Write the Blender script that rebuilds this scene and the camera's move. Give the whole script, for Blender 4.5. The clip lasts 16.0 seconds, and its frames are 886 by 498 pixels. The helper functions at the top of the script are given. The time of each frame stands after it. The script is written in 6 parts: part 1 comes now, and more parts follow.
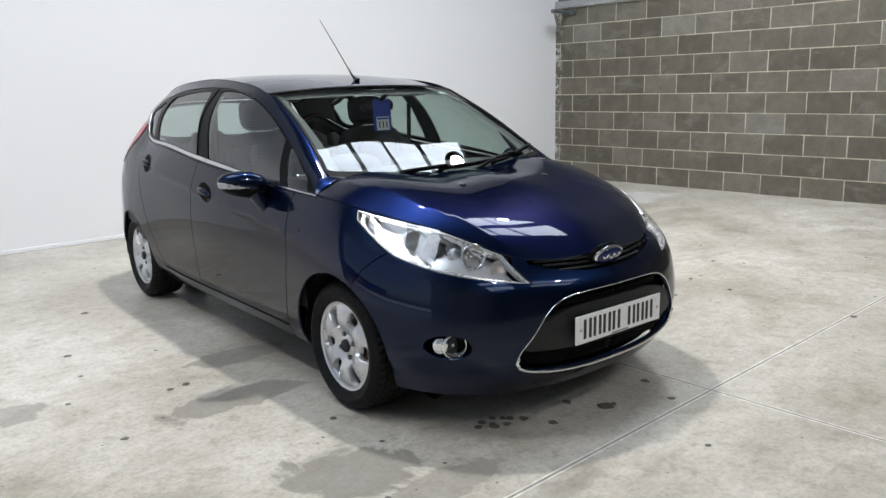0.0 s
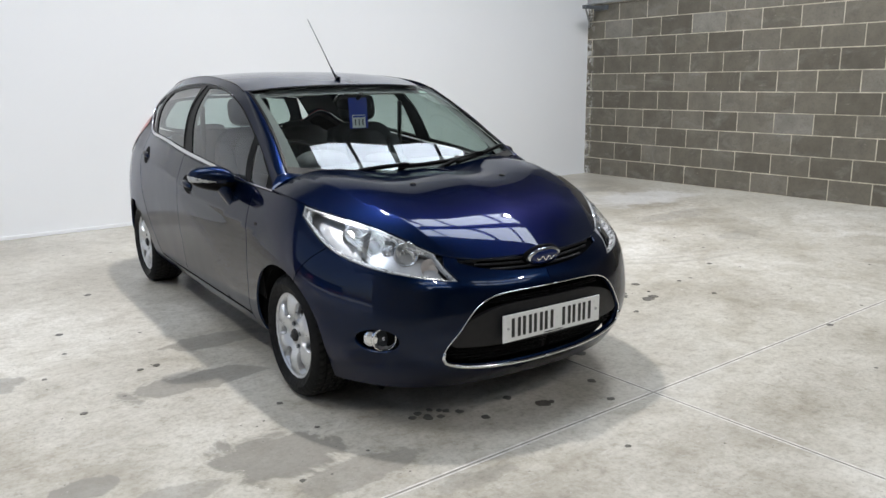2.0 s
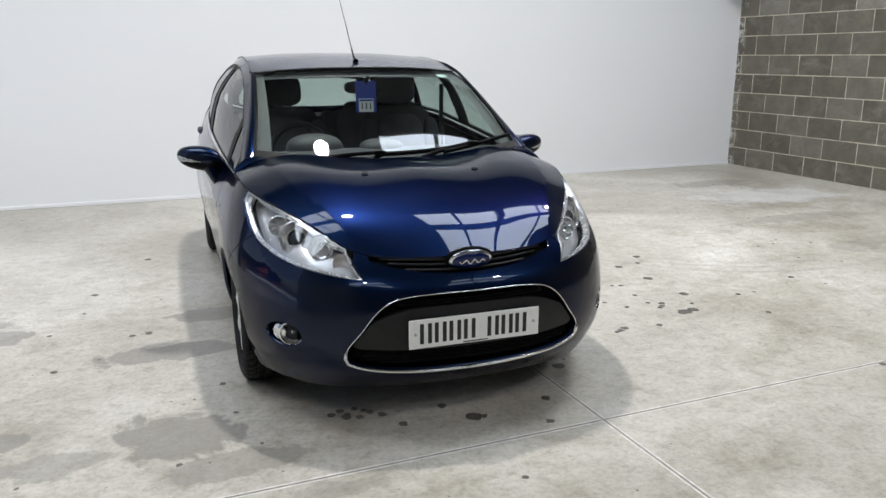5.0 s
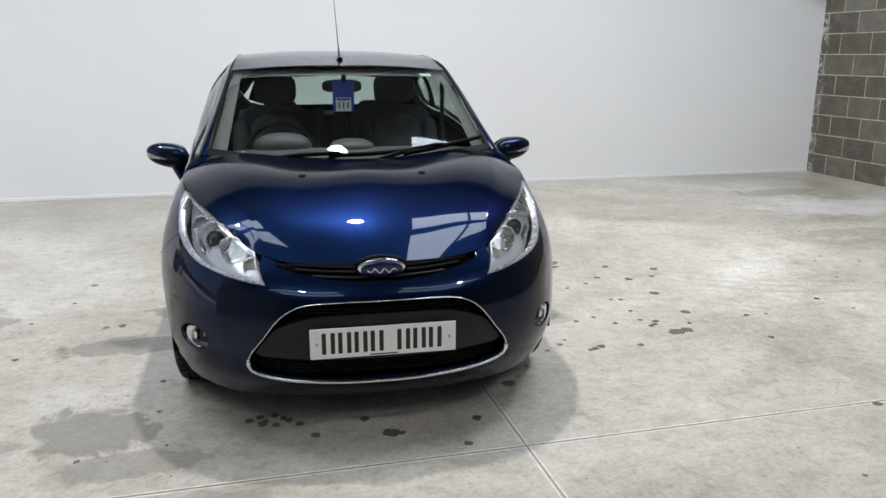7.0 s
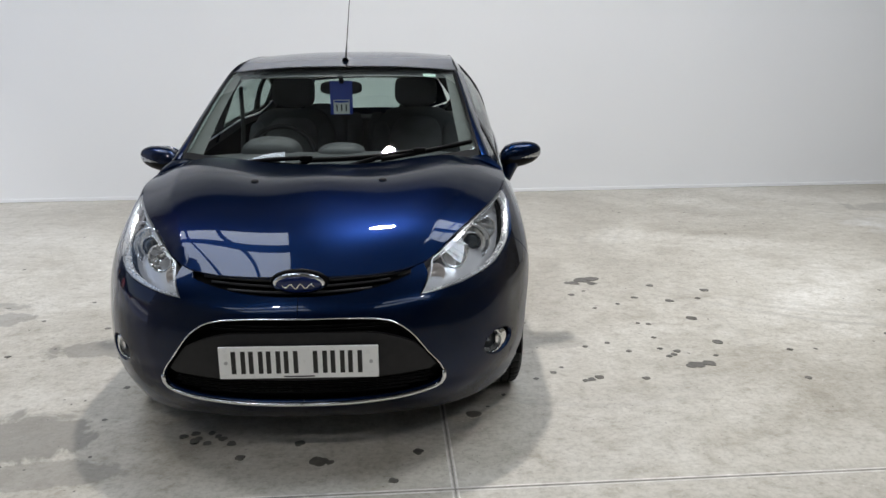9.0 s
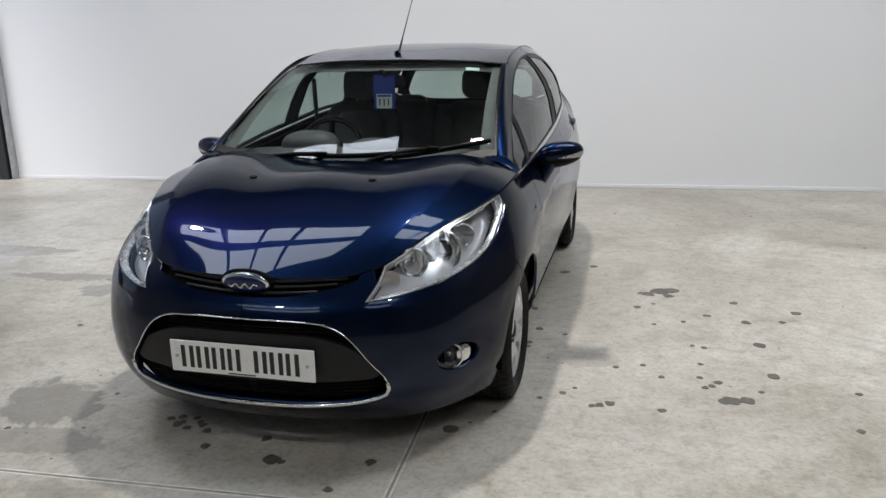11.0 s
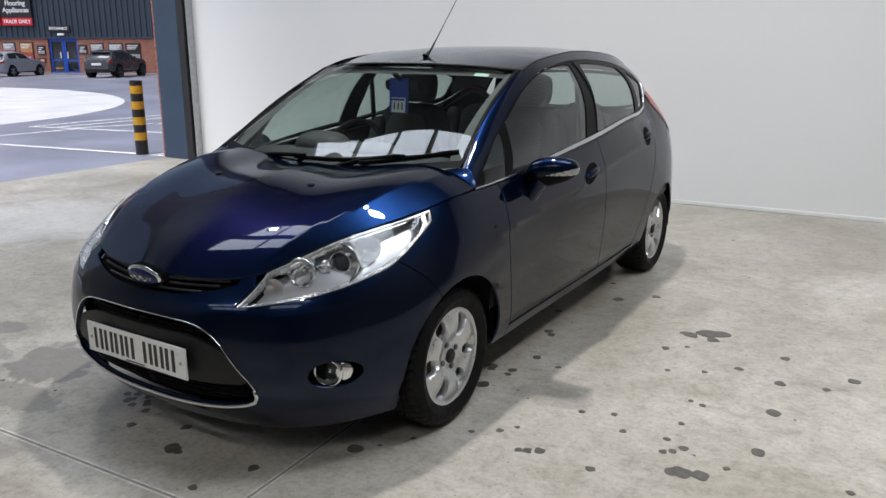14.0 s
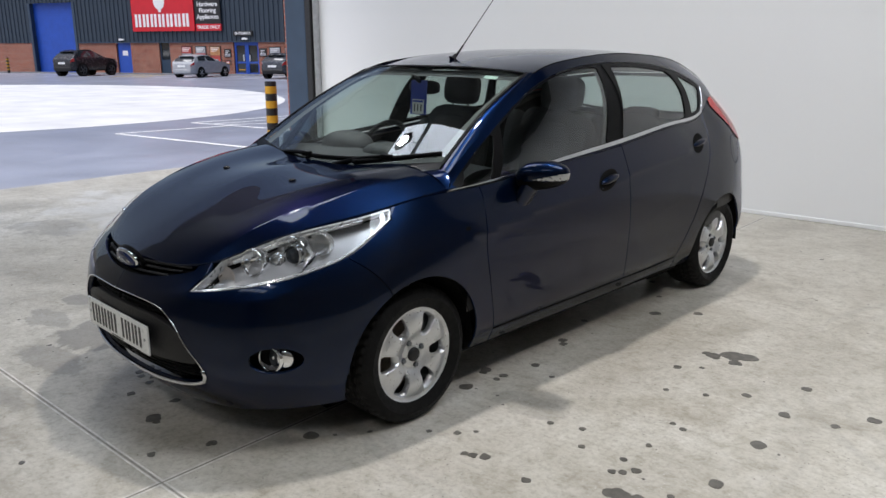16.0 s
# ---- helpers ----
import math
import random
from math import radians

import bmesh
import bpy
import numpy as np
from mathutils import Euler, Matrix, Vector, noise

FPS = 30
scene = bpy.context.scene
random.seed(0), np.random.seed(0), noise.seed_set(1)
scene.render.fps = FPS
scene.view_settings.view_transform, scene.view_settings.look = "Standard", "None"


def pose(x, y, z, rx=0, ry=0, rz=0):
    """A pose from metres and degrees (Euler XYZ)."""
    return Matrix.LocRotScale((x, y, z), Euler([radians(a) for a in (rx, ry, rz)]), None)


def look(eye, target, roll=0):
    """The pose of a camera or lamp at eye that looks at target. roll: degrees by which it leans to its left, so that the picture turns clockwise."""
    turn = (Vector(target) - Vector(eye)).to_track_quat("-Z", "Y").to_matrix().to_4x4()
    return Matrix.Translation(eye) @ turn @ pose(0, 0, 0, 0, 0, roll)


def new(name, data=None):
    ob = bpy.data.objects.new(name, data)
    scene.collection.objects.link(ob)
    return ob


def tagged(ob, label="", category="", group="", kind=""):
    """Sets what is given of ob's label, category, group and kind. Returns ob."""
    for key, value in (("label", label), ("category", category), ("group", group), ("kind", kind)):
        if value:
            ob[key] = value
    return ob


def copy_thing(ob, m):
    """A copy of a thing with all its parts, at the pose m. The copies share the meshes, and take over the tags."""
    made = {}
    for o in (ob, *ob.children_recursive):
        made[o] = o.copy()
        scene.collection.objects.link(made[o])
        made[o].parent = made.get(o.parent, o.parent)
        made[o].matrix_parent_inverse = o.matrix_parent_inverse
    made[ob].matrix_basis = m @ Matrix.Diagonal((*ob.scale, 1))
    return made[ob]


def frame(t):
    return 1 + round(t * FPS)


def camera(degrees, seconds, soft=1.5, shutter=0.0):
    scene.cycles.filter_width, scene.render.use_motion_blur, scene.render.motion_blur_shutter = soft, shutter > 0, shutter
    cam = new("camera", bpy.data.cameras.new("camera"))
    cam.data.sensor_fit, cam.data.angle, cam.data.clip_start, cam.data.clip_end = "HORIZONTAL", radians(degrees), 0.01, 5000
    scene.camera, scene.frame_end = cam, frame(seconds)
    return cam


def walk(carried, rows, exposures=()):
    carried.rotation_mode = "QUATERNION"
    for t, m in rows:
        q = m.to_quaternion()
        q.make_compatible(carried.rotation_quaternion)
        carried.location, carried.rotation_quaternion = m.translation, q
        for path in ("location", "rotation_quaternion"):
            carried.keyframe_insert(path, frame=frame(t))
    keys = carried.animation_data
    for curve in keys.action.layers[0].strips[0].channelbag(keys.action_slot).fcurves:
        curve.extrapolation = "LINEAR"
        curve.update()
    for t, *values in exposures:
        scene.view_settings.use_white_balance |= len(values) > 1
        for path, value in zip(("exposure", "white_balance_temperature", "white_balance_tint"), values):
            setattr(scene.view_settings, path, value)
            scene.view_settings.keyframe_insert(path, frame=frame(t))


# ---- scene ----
cam = camera(59.8, 16.0)
PATH = [
    (0, (-2.576, -3.753, 1.314), (-1.266, -2.297, 0.904), -1.3),
    (0.5, (-2.59, -3.925, 1.322), (-1.295, -2.458, 0.907), -1.1),
    (1, (-2.571, -4.056, 1.332), (-1.301, -2.568, 0.915), -0.9),
    (1.5, (-2.44, -4.103, 1.332), (-1.205, -2.587, 0.912), -0.8),
    (2, (-2.271, -4.142, 1.353), (-1.083, -2.591, 0.924), -0.6),
    (2.5, (-2.105, -4.273, 1.357), (-0.983, -2.678, 0.913), -0.4),
    (3, (-1.953, -4.395, 1.375), (-0.898, -2.758, 0.923), -0.3),
    (3.5, (-1.774, -4.436, 1.367), (-0.79, -2.757, 0.906), -0.0),
    (4, (-1.593, -4.464, 1.386), (-0.688, -2.743, 0.917), 0.1),
    (6.5, (-0.754, -4.561, 1.387), (-0.207, -2.701, 0.896), 0.1),
    (7, (-0.55, -4.585, 1.388), (-0.064, -2.707, 0.9), 0.2),
    (7.5, (-0.354, -4.591, 1.4), (0.047, -2.694, 0.913), 0.1),
    (8, (-0.163, -4.528, 1.384), (0.162, -2.614, 0.901), 0.1),
    (10.5, (0.802, -4.31, 1.354), (0.551, -2.382, 0.882), -1.3),
    (11, (1.019, -4.223, 1.396), (0.634, -2.328, 0.886), -1.1),
    (11.5, (1.181, -4.111, 1.375), (0.679, -2.244, 0.863), -1.2),
    (12, (1.321, -3.999, 1.404), (0.721, -2.164, 0.881), -0.9),
    (12.5, (1.518, -3.949, 1.392), (0.838, -2.142, 0.871), -0.4),
    (13, (1.742, -3.914, 1.405), (0.975, -2.14, 0.89), -0.2),
    (13.5, (1.887, -3.813, 1.392), (1.034, -2.078, 0.881), -0.1),
    (14, (2.013, -3.685, 1.408), (1.072, -1.995, 0.901), -0.0),
    (14.5, (2.174, -3.608, 1.399), (1.145, -1.969, 0.896), -0.1),
    (15, (2.389, -3.538, 1.404), (1.275, -1.955, 0.904), -0.1),
    (15.5, (2.517, -3.443, 1.397), (1.317, -1.922, 0.9), -0.1),
    (16, (2.631, -3.282, 1.406), (1.347, -1.833, 0.906), -0.1),
]
walk(cam, [(t, look(eye, target, roll)) for t, eye, target, roll in PATH], [(0, 0.24, 6600, 12), (4, 0.18, 6600, 12), (8, 0.05, 6620, 12), (10.5, -0.17, 6720, 13), (12, -0.22, 6720, 13), (16, -0.20, 6680, 13)])

# ---- world, daylight and lamps ----
world = bpy.data.worlds.new("overcast_day")
scene.world = world
world.use_nodes = True
wn = world.node_tree
sky = wn.nodes.new("ShaderNodeTexSky")
sky.sky_type = "NISHITA"
sky.sun_disc = False
sky.sun_elevation, sky.sun_rotation = radians(60), radians(206)
sky.air_density, sky.dust_density, sky.ozone_density = 1.0, 3.0, 1.0
wn.links.new(sky.outputs[0], wn.nodes["Background"].inputs[0])
wn.nodes["Background"].inputs[1].default_value = 0.15
SUN_DIR = Vector((math.sin(radians(206)) * math.cos(radians(60)), math.cos(radians(206)) * math.cos(radians(60)), math.sin(radians(60))))
sun = new("sun", bpy.data.lights.new("sun", "SUN"))
sun.data.energy, sun.data.angle, sun.data.color = 3.9, radians(44), (0.86, 0.92, 1.0)
sun.matrix_world = look((0, 0, 40), Vector((0, 0, 40)) - SUN_DIR)
scene.view_settings.exposure = 0.0

ROOF_Z = 6.4
# rooflights: an area lamp lies in each opening of the roof
# the rows beyond y = -4 are unseen, added as fill light
RL_X, RL_Y = (-3.18, 3.28), (0.19, -1.27, -7.4, -8.8)
ROOFLIGHTS = [(x, y) for y in RL_Y for x in RL_X]
RL_W, RL_L, RL_BAYS = 3.64, 1.04, 4
for rx_, ry_ in ROOFLIGHTS:
    la = new("rooflight_daylight", bpy.data.lights.new("rooflight_daylight", "AREA"))
    la.data.shape, la.data.size, la.data.size_y = "RECTANGLE", RL_W, RL_L
    la.data.energy, la.data.color = ((88.0 if rx_ < 0 else 108.0) if ry_ > -4 else 42.0), (0.76, 0.87, 1.0)
    la.matrix_world = pose(rx_, ry_, ROOF_Z + 0.06)
# the pair at y = -6 is unseen too, added to light the nose
HIGHBAYS = [(0.2, 0.2), (-3.725, 0.04), (3.925, 0.04), (-2.2, -6.0), (3.2, -6.0)]
for hx_, hy_ in HIGHBAYS:
    la = new("highbay_glow", bpy.data.lights.new("highbay_glow", "AREA"))
    la.data.shape, la.data.size = "DISK", 0.24
    la.data.spread = radians(145)
    la.data.energy, la.data.color = ({0.2: 118.0, -3.725: 50.0}.get(hx_, 74.0) if hy_ > -4 else 60.0), (1.0, 0.985, 0.965)
    la.matrix_world = pose(hx_, hy_, 5.38)

# ---- materials ----
def material(name, rough=0.5, metal=0.0, color=(0.5, 0.5, 0.5), spec=0.5):
    m = bpy.data.materials.new(name)
    m.use_nodes = True
    b = m.node_tree.nodes["Principled BSDF"]
    b.inputs["Base Color"].default_value = (*color, 1)
    b.inputs["Roughness"].default_value = rough
    b.inputs["Metallic"].default_value = metal
    b.inputs["Specular IOR Level"].default_value = spec
    return m


class Nodes:
    """Short hand for building node trees on a material."""

    def __init__(self, m):
        self.t = m.node_tree
        self.b = self.t.nodes["Principled BSDF"]

    def add(self, kind, **kw):
        n = self.t.nodes.new(kind)
        for k, v in kw.items():
            if k == "blend_type":
                n.blend_type = v
            elif k == "operation":
                n.operation = v
            elif k == "data_type":
                n.data_type = v
        return n

    def link(self, a, b):
        self.t.links.new(a, b)

    def coords(self, scale=(1, 1, 1), world=True, offset=(0, 0, 0)):
        if world:
            src = self.add("ShaderNodeNewGeometry").outputs["Position"]
        else:
            src = self.add("ShaderNodeTexCoord").outputs["Object"]
        mp = self.add("ShaderNodeMapping")
        mp.inputs["Scale"].default_value = scale
        mp.inputs["Location"].default_value = offset
        self.link(src, mp.inputs["Vector"])
        return mp.outputs[0]

    def noise(self, vec, scale, detail=4, rough=0.55, distort=0.0):
        n = self.add("ShaderNodeTexNoise")
        n.inputs["Scale"].default_value = scale
        n.inputs["Detail"].default_value = detail
        n.inputs["Roughness"].default_value = rough
        n.inputs["Distortion"].default_value = distort
        self.link(vec, n.inputs["Vector"])
        return n.outputs["Fac"]

    def ramp(self, fac, stops):
        r = self.add("ShaderNodeValToRGB")
        e = r.color_ramp.elements
        while len(e) < len(stops):
            e.new(0.5)
        for el, (p, c) in zip(e, stops):
            el.position = p
            el.color = (*c, 1) if len(c) == 3 else c
        self.link(fac, r.inputs[0])
        return r.outputs[0]

    def span(self, fac, a, b, lo=0.0, hi=1.0):
        r = self.add("ShaderNodeMapRange")
        for k, v in zip(("From Min", "From Max", "To Min", "To Max"), (a, b, lo, hi)):
            r.inputs[k].default_value = v
        self.link(fac, r.inputs["Value"])
        return r.outputs[0]

    def mix(self, fac, a, b, mode="MIX"):
        n = self.add("ShaderNodeMix", data_type="RGBA", blend_type=mode)
        for sock, v in ((n.inputs[0], fac), (n.inputs[6], a), (n.inputs[7], b)):
            if isinstance(v, (int, float)):
                sock.default_value = v
            elif isinstance(v, tuple):
                sock.default_value = (*v, 1)
            else:
                self.link(v, sock)
        return n.outputs[2]

    def math(self, op, a, b=0.0):
        n = self.add("ShaderNodeMath", operation=op)
        for sock, v in ((n.inputs[0], a), (n.inputs[1], b)):
            if isinstance(v, (int, float)):
                sock.default_value = v
            else:
                self.link(v, sock)
        return n.outputs[0]

    def bump(self, height, strength=0.2, dist=0.01):
        n = self.add("ShaderNodeBump")
        n.inputs["Strength"].default_value = strength
        n.inputs["Distance"].default_value = dist
        self.link(height, n.inputs["Height"])
        self.link(n.outputs[0], self.b.inputs["Normal"])

    def color(self, c):
        self.link(c, self.b.inputs["Base Color"])

    def rough(self, r):
        self.link(r, self.b.inputs["Roughness"])


# grey damp patches (x, y, half sizes, depth) and, with a negative depth, pale ones
PATCHES = [
    (-.88, -.25, .28, .12, .6), (-1.08, -.78, .34, .11, .62), (-1.20, -1.66, .27, .22, .68), (-1.02, -1.98, .22, .10, .5), (-1.9, -.25, .16, .12, .6), (-1.80, -1.49, .11, .08, .66), (-1.52, -1.74, .24, .10, .45),
    (-2.30, -.03, .40, .09, .55), (-3.1, .55, .50, .13, .55), (-.75, -2.26, .2, .07, .35), (-3.9, -.77, .35, .26, .4),
    (.98, -.87, .17, .10, .28), (4.9, 2.3, .5, .2, .45), (4.2, .5, .6, .16, .3), (3.85, -.45, .32, .14, .3),
    (4.9, 1.5, .9, .5, -.45), (-4.0, .2, 1.2, .9, -.35),
]
# tyre scrub rings (x, y, radius, strength)
RINGS = [(3.2, .75, 1.62, .34), (3.2, .75, 1.50, .24), (3.2, .75, 1.38, .18), (1.1, -.75, .87, .26), (1.1, -.75, .80, .14)]


def concrete_floor():
    m = material("power_floated_concrete", 0.4)
    n = Nodes(m)
    v = n.coords()
    big = n.noise(v, 0.55, 6, 0.62, 0.6)
    mid = n.noise(v, 2.4, 7, 0.62, 0.8)
    fine = n.noise(v, 14.0, 6, 0.7)
    grain = n.noise(v, 130.0, 3, 0.6)
    base = n.ramp(big, [(0.33, (0.335, 0.313, 0.268)), (0.5, (0.465, 0.445, 0.398)), (0.68, (0.575, 0.560, 0.520))])
    tint = n.ramp(mid, [(0.35, (0.74, 0.715, 0.66)), (0.46, (0.94, 0.93, 0.90)), (0.56, (1.02, 1.015, 1.0)), (0.68, (1.09, 1.09, 1.09))])
    c = n.mix(0.85, base, tint, "MULTIPLY")
    c = n.mix(0.7, c, n.ramp(fine, [(0.32, (0.62, 0.59, 0.53)), (0.46, (0.95, 0.945, 0.92)), (0.64, (1.12, 1.12, 1.12))]), "MULTIPLY")
    # brown water marks with a sharper rim
    mark = n.noise(n.coords((1.0, 1.6, 1.0), offset=(6, 2, 0)), 1.9, 7, 0.68, 1.2)
    c = n.mix(n.span(mark, 0.565, 0.60, 0.0, 0.20), c, (0.30, 0.265, 0.205))
    c = n.mix(n.span(mark, 0.66, 0.69, 0.0, 0.15), c, (0.56, 0.54, 0.49))
    c = n.mix(0.8, c, n.ramp(n.noise(v, 46.0, 5, 0.7), [(0.33, (0.74, 0.73, 0.71)), (0.55, (1.04, 1.04, 1.04))]), "MULTIPLY")
    # pale scuffs
    scuff = n.noise(n.coords((1.0, 4.0, 1.0), offset=(3, 1, 0)), 5.0, 5, 0.7, 1.5)
    c = n.mix(n.span(scuff, 0.6, 0.78, 0.0, 0.35), c, (0.72, 0.72, 0.71))
    # damp grey patches, each with its own place and uneven edge
    wob = n.noise(n.coords(offset=(4.1, 2.7, 0)), 3.2, 6, 0.65, 0.6)
    pos = n.add("ShaderNodeNewGeometry").outputs["Position"]
    for x, y, rx, ry, amt in PATCHES:
        mp = n.add("ShaderNodeMapping")
        mp.vector_type = "POINT"
        mp.inputs["Location"].default_value = (-x / rx, -y / ry, 0)
        mp.inputs["Scale"].default_value = (1 / rx, 1 / ry, 0)
        n.link(pos, mp.inputs["Vector"])
        ln = n.add("ShaderNodeVectorMath", operation="LENGTH")
        n.link(mp.outputs[0], ln.inputs[0])
        edge = n.math("ADD", ln.outputs["Value"], n.span(wob, 0.3, 0.7, -0.55, 0.55))
        if amt > 0:
            c = n.mix(n.span(edge, 0.84, 1.0, amt, 0.0), c, (0.165, 0.155, 0.135))
        else:
            c = n.mix(n.span(edge, 0.55, 1.0, -amt, 0.0), c, (0.66, 0.67, 0.68))
    for x, y, r, amt in RINGS:
        sub = n.add("ShaderNodeVectorMath", operation="SUBTRACT")
        n.link(pos, sub.inputs[0])
        sub.inputs[1].default_value = (x, y, 0)
        ln = n.add("ShaderNodeVectorMath", operation="LENGTH")
        n.link(sub.outputs[0], ln.inputs[0])
        off = n.math("ABSOLUTE", n.math("SUBTRACT", n.math("ADD", ln.outputs["Value"], n.span(mid, 0.3, 0.7, -0.02, 0.02)), r))
        c = n.mix(n.math("MULTIPLY", n.span(off, 0.012, 0.028, amt, 0.0), n.span(big, 0.42, 0.58, 0.1, 1.0)), c, (0.24, 0.23, 0.21))
    # faint dry streaks
    streak = n.noise(n.coords((0.6, 5.0, 1.0), offset=(1, 9, 0)), 2.6, 6, 0.7, 0.5)
    c = n.mix(n.span(streak, 0.58, 0.75, 0.0, 0.30), c, (0.30, 0.28, 0.24))
    speck = n.noise(n.coords(offset=(2, 5, 0)), 38.0, 3, 0.6)
    c = n.mix(n.span(speck, 0.68, 0.76, 0.0, 0.5), c, (0.22, 0.21, 0.19))
    # small dark pits and pale chips
    pit = n.noise(n.coords(offset=(7, 3, 0)), 75.0, 2, 0.5)
    zone = n.noise(n.coords(offset=(1, 8, 0)), 1.7, 4, 0.6)
    c = n.mix(n.math("MULTIPLY", n.span(pit, 0.66, 0.72, 0.0, 0.8), n.span(zone, 0.42, 0.6, 0.0, 1.0)), c, (0.13, 0.12, 0.11))
    c = n.mix(n.math("MULTIPLY", n.span(pit, 0.31, 0.25, 0.0, 0.7), n.span(zone, 0.55, 0.4, 0.0, 1.0)), c, (0.74, 0.73, 0.70))
    n.color(c)
    n.rough(n.math("ADD", n.span(mid, 0.3, 0.7, 0.30, 0.46), n.span(grain, 0.3, 0.7, -0.03, 0.05)))
    n.bump(n.math("ADD", n.math("MULTIPLY", mid, 0.8), n.math("MULTIPLY", grain, 0.15)), 0.12, 0.01)
    return m


def stain_mat(name, color, rough):
    m = material(name, rough, 0, color)
    n = Nodes(m)
    v = n.coords()
    n.color(n.mix(n.span(n.noise(v, 30, 4), 0.35, 0.7), color, tuple(min(1, q * 1.7) for q in color)))
    return m


def white_wall_mat():
    m = material("white_painted_lining", 0.55)
    n = Nodes(m)
    v = n.coords()
    big = n.noise(v, 0.35, 3, 0.5)
    sm = n.noise(v, 3.0, 5, 0.6)
    c = n.ramp(big, [(0.3, (0.775, 0.785, 0.790)), (0.7, (0.805, 0.815, 0.820))])
    c = n.mix(n.span(sm, 0.68, 0.85, 0, 0.12), c, (0.70, 0.69, 0.67))
    n.color(c)
    n.bump(n.noise(v, 60, 3), 0.05, 0.004)
    return m


def block_mat():
    m = material("grey_concrete_block", 0.9)
    n = Nodes(m)
    v = n.coords()
    info = n.add("ShaderNodeObjectInfo").outputs["Random"]
    isl = n.add("ShaderNodeNewGeometry").outputs["Random Per Island"]
    rnd = n.math("FRACT", n.math("ADD", info, isl))
    c = n.ramp(rnd, [(0.0, (0.108, 0.097, 0.076)), (0.55, (0.138, 0.125, 0.099)), (0.85, (0.172, 0.158, 0.130)), (1.0, (0.225, 0.214, 0.187))])
    c = n.mix(0.7, c, n.ramp(n.noise(v, 5, 5, 0.65), [(0.3, (0.75, 0.75, 0.74)), (0.7, (1.25, 1.24, 1.22))]), "MULTIPLY")
    # chalky bloom and mortar smears
    bloom = n.noise(n.coords((1.0, 1.0, 1.7), offset=(2, 4, 1)), 2.3, 7, 0.7, 0.8)
    c = n.mix(n.span(bloom, 0.52, 0.72, 0, 0.5), c, (0.27, 0.26, 0.235))
    smear = n.noise(n.coords((1.0, 1.0, 3.0), offset=(9, 1, 3)), 9.0, 5, 0.7, 0.5)
    c = n.mix(n.span(smear, 0.64, 0.70, 0, 0.45), c, (0.33, 0.31, 0.27))
    # white paint splashed over from the lined wall
    sp = n.add("ShaderNodeSeparateXYZ")
    n.link(n.add("ShaderNodeNewGeometry").outputs["Position"], sp.inputs[0])
    splash = n.math("MULTIPLY", n.span(sp.outputs[1], 3.40, 3.53, 0, 1), n.span(n.noise(n.coords(offset=(5, 5, 5)), 11.0, 5, 0.7), 0.50, 0.58, 0, 0.9))
    c = n.mix(splash, c, (0.68, 0.68, 0.66))
    pit = n.noise(v, 90, 4, 0.7)
    c = n.mix(n.span(n.noise(v, 42, 4, 0.7), 0.50, 0.75, 0, 0.5), c, (0.075, 0.069, 0.058))
    c = n.mix(n.span(pit, 0.62, 0.8, 0, 0.5), c, (0.08, 0.075, 0.07))
    n.color(c)
    n.bump(pit, 0.5, 0.006)
    return m


def noisy(name, color, rough=0.6, amount=0.25, scale=8, metal=0.0, bump=0.0, world=False):
    m = material(name, rough, metal, color)
    n = Nodes(m)
    v = n.coords(world=world)
    f = n.noise(v, scale, 5, 0.6)
    lo = tuple(max(0, q * (1 - amount)) for q in color)
    hi = tuple(min(1, q * (1 + amount)) for q in color)
    c = n.mix(n.span(f, 0.3, 0.7), lo, hi)
    n.color(c)
    n.rough(n.span(n.noise(v, scale * 4, 3), 0.3, 0.7, max(0.02, rough - 0.06), min(1, rough + 0.06)))
    if bump:
        n.bump(n.noise(v, scale * 12, 4, 0.7), bump, 0.005)
    return m


MAT = {}
MAT["floor"] = concrete_floor()
MAT["white"] = white_wall_mat()
MAT["block"] = block_mat()
MAT["mortar"] = noisy("pale_mortar", (0.46, 0.42, 0.335), 0.95, 0.35, 7, bump=0.3, world=True)
MAT["joint_pale"] = noisy("worn_pale_joint_edge", (0.62, 0.60, 0.56), 0.6, 0.25, 20, world=True)
MAT["joint"] = stain_mat("floor_joint_sealant", (0.20, 0.19, 0.17), 0.8)
MAT["stain"] = stain_mat("dark_damp_spot", (0.075, 0.070, 0.060), 0.45)
MAT["stain_soft"] = stain_mat("grey_damp_patch", (0.30, 0.29, 0.27), 0.35)
MAT["roof"] = noisy("grey_roof_deck", (0.16, 0.165, 0.17), 0.5, 0.08, 2, world=True)
MAT["upper"] = noisy("dark_grey_upper_lining", (0.13, 0.135, 0.14), 0.55, 0.12, 1.5, world=True)
# grey of the unseen walls, set for bounce light and the car's reflections
MAT["plain_wall"] = noisy("unseen_wall_grey", (0.36, 0.355, 0.34), 0.8, 0.15, 1.2, world=True)
MAT["steel_dark"] = noisy("grey_painted_steel", (0.10, 0.11, 0.12), 0.45, 0.15, 6)
MAT["steel_blue"] = noisy("blue_grey_coated_steel", (0.028, 0.052, 0.088), 0.42, 0.12, 4)
MAT["galv"] = noisy("galvanised_steel", (0.45, 0.46, 0.47), 0.38, 0.15, 15, metal=0.8)
MAT["rubber"] = noisy("black_rubber_seal", (0.015, 0.015, 0.016), 0.6, 0.3, 20)
MAT["asphalt"] = noisy("damp_asphalt", (0.27, 0.285, 0.345), 0.36, 0.25, 0.5, bump=0.5, world=True)
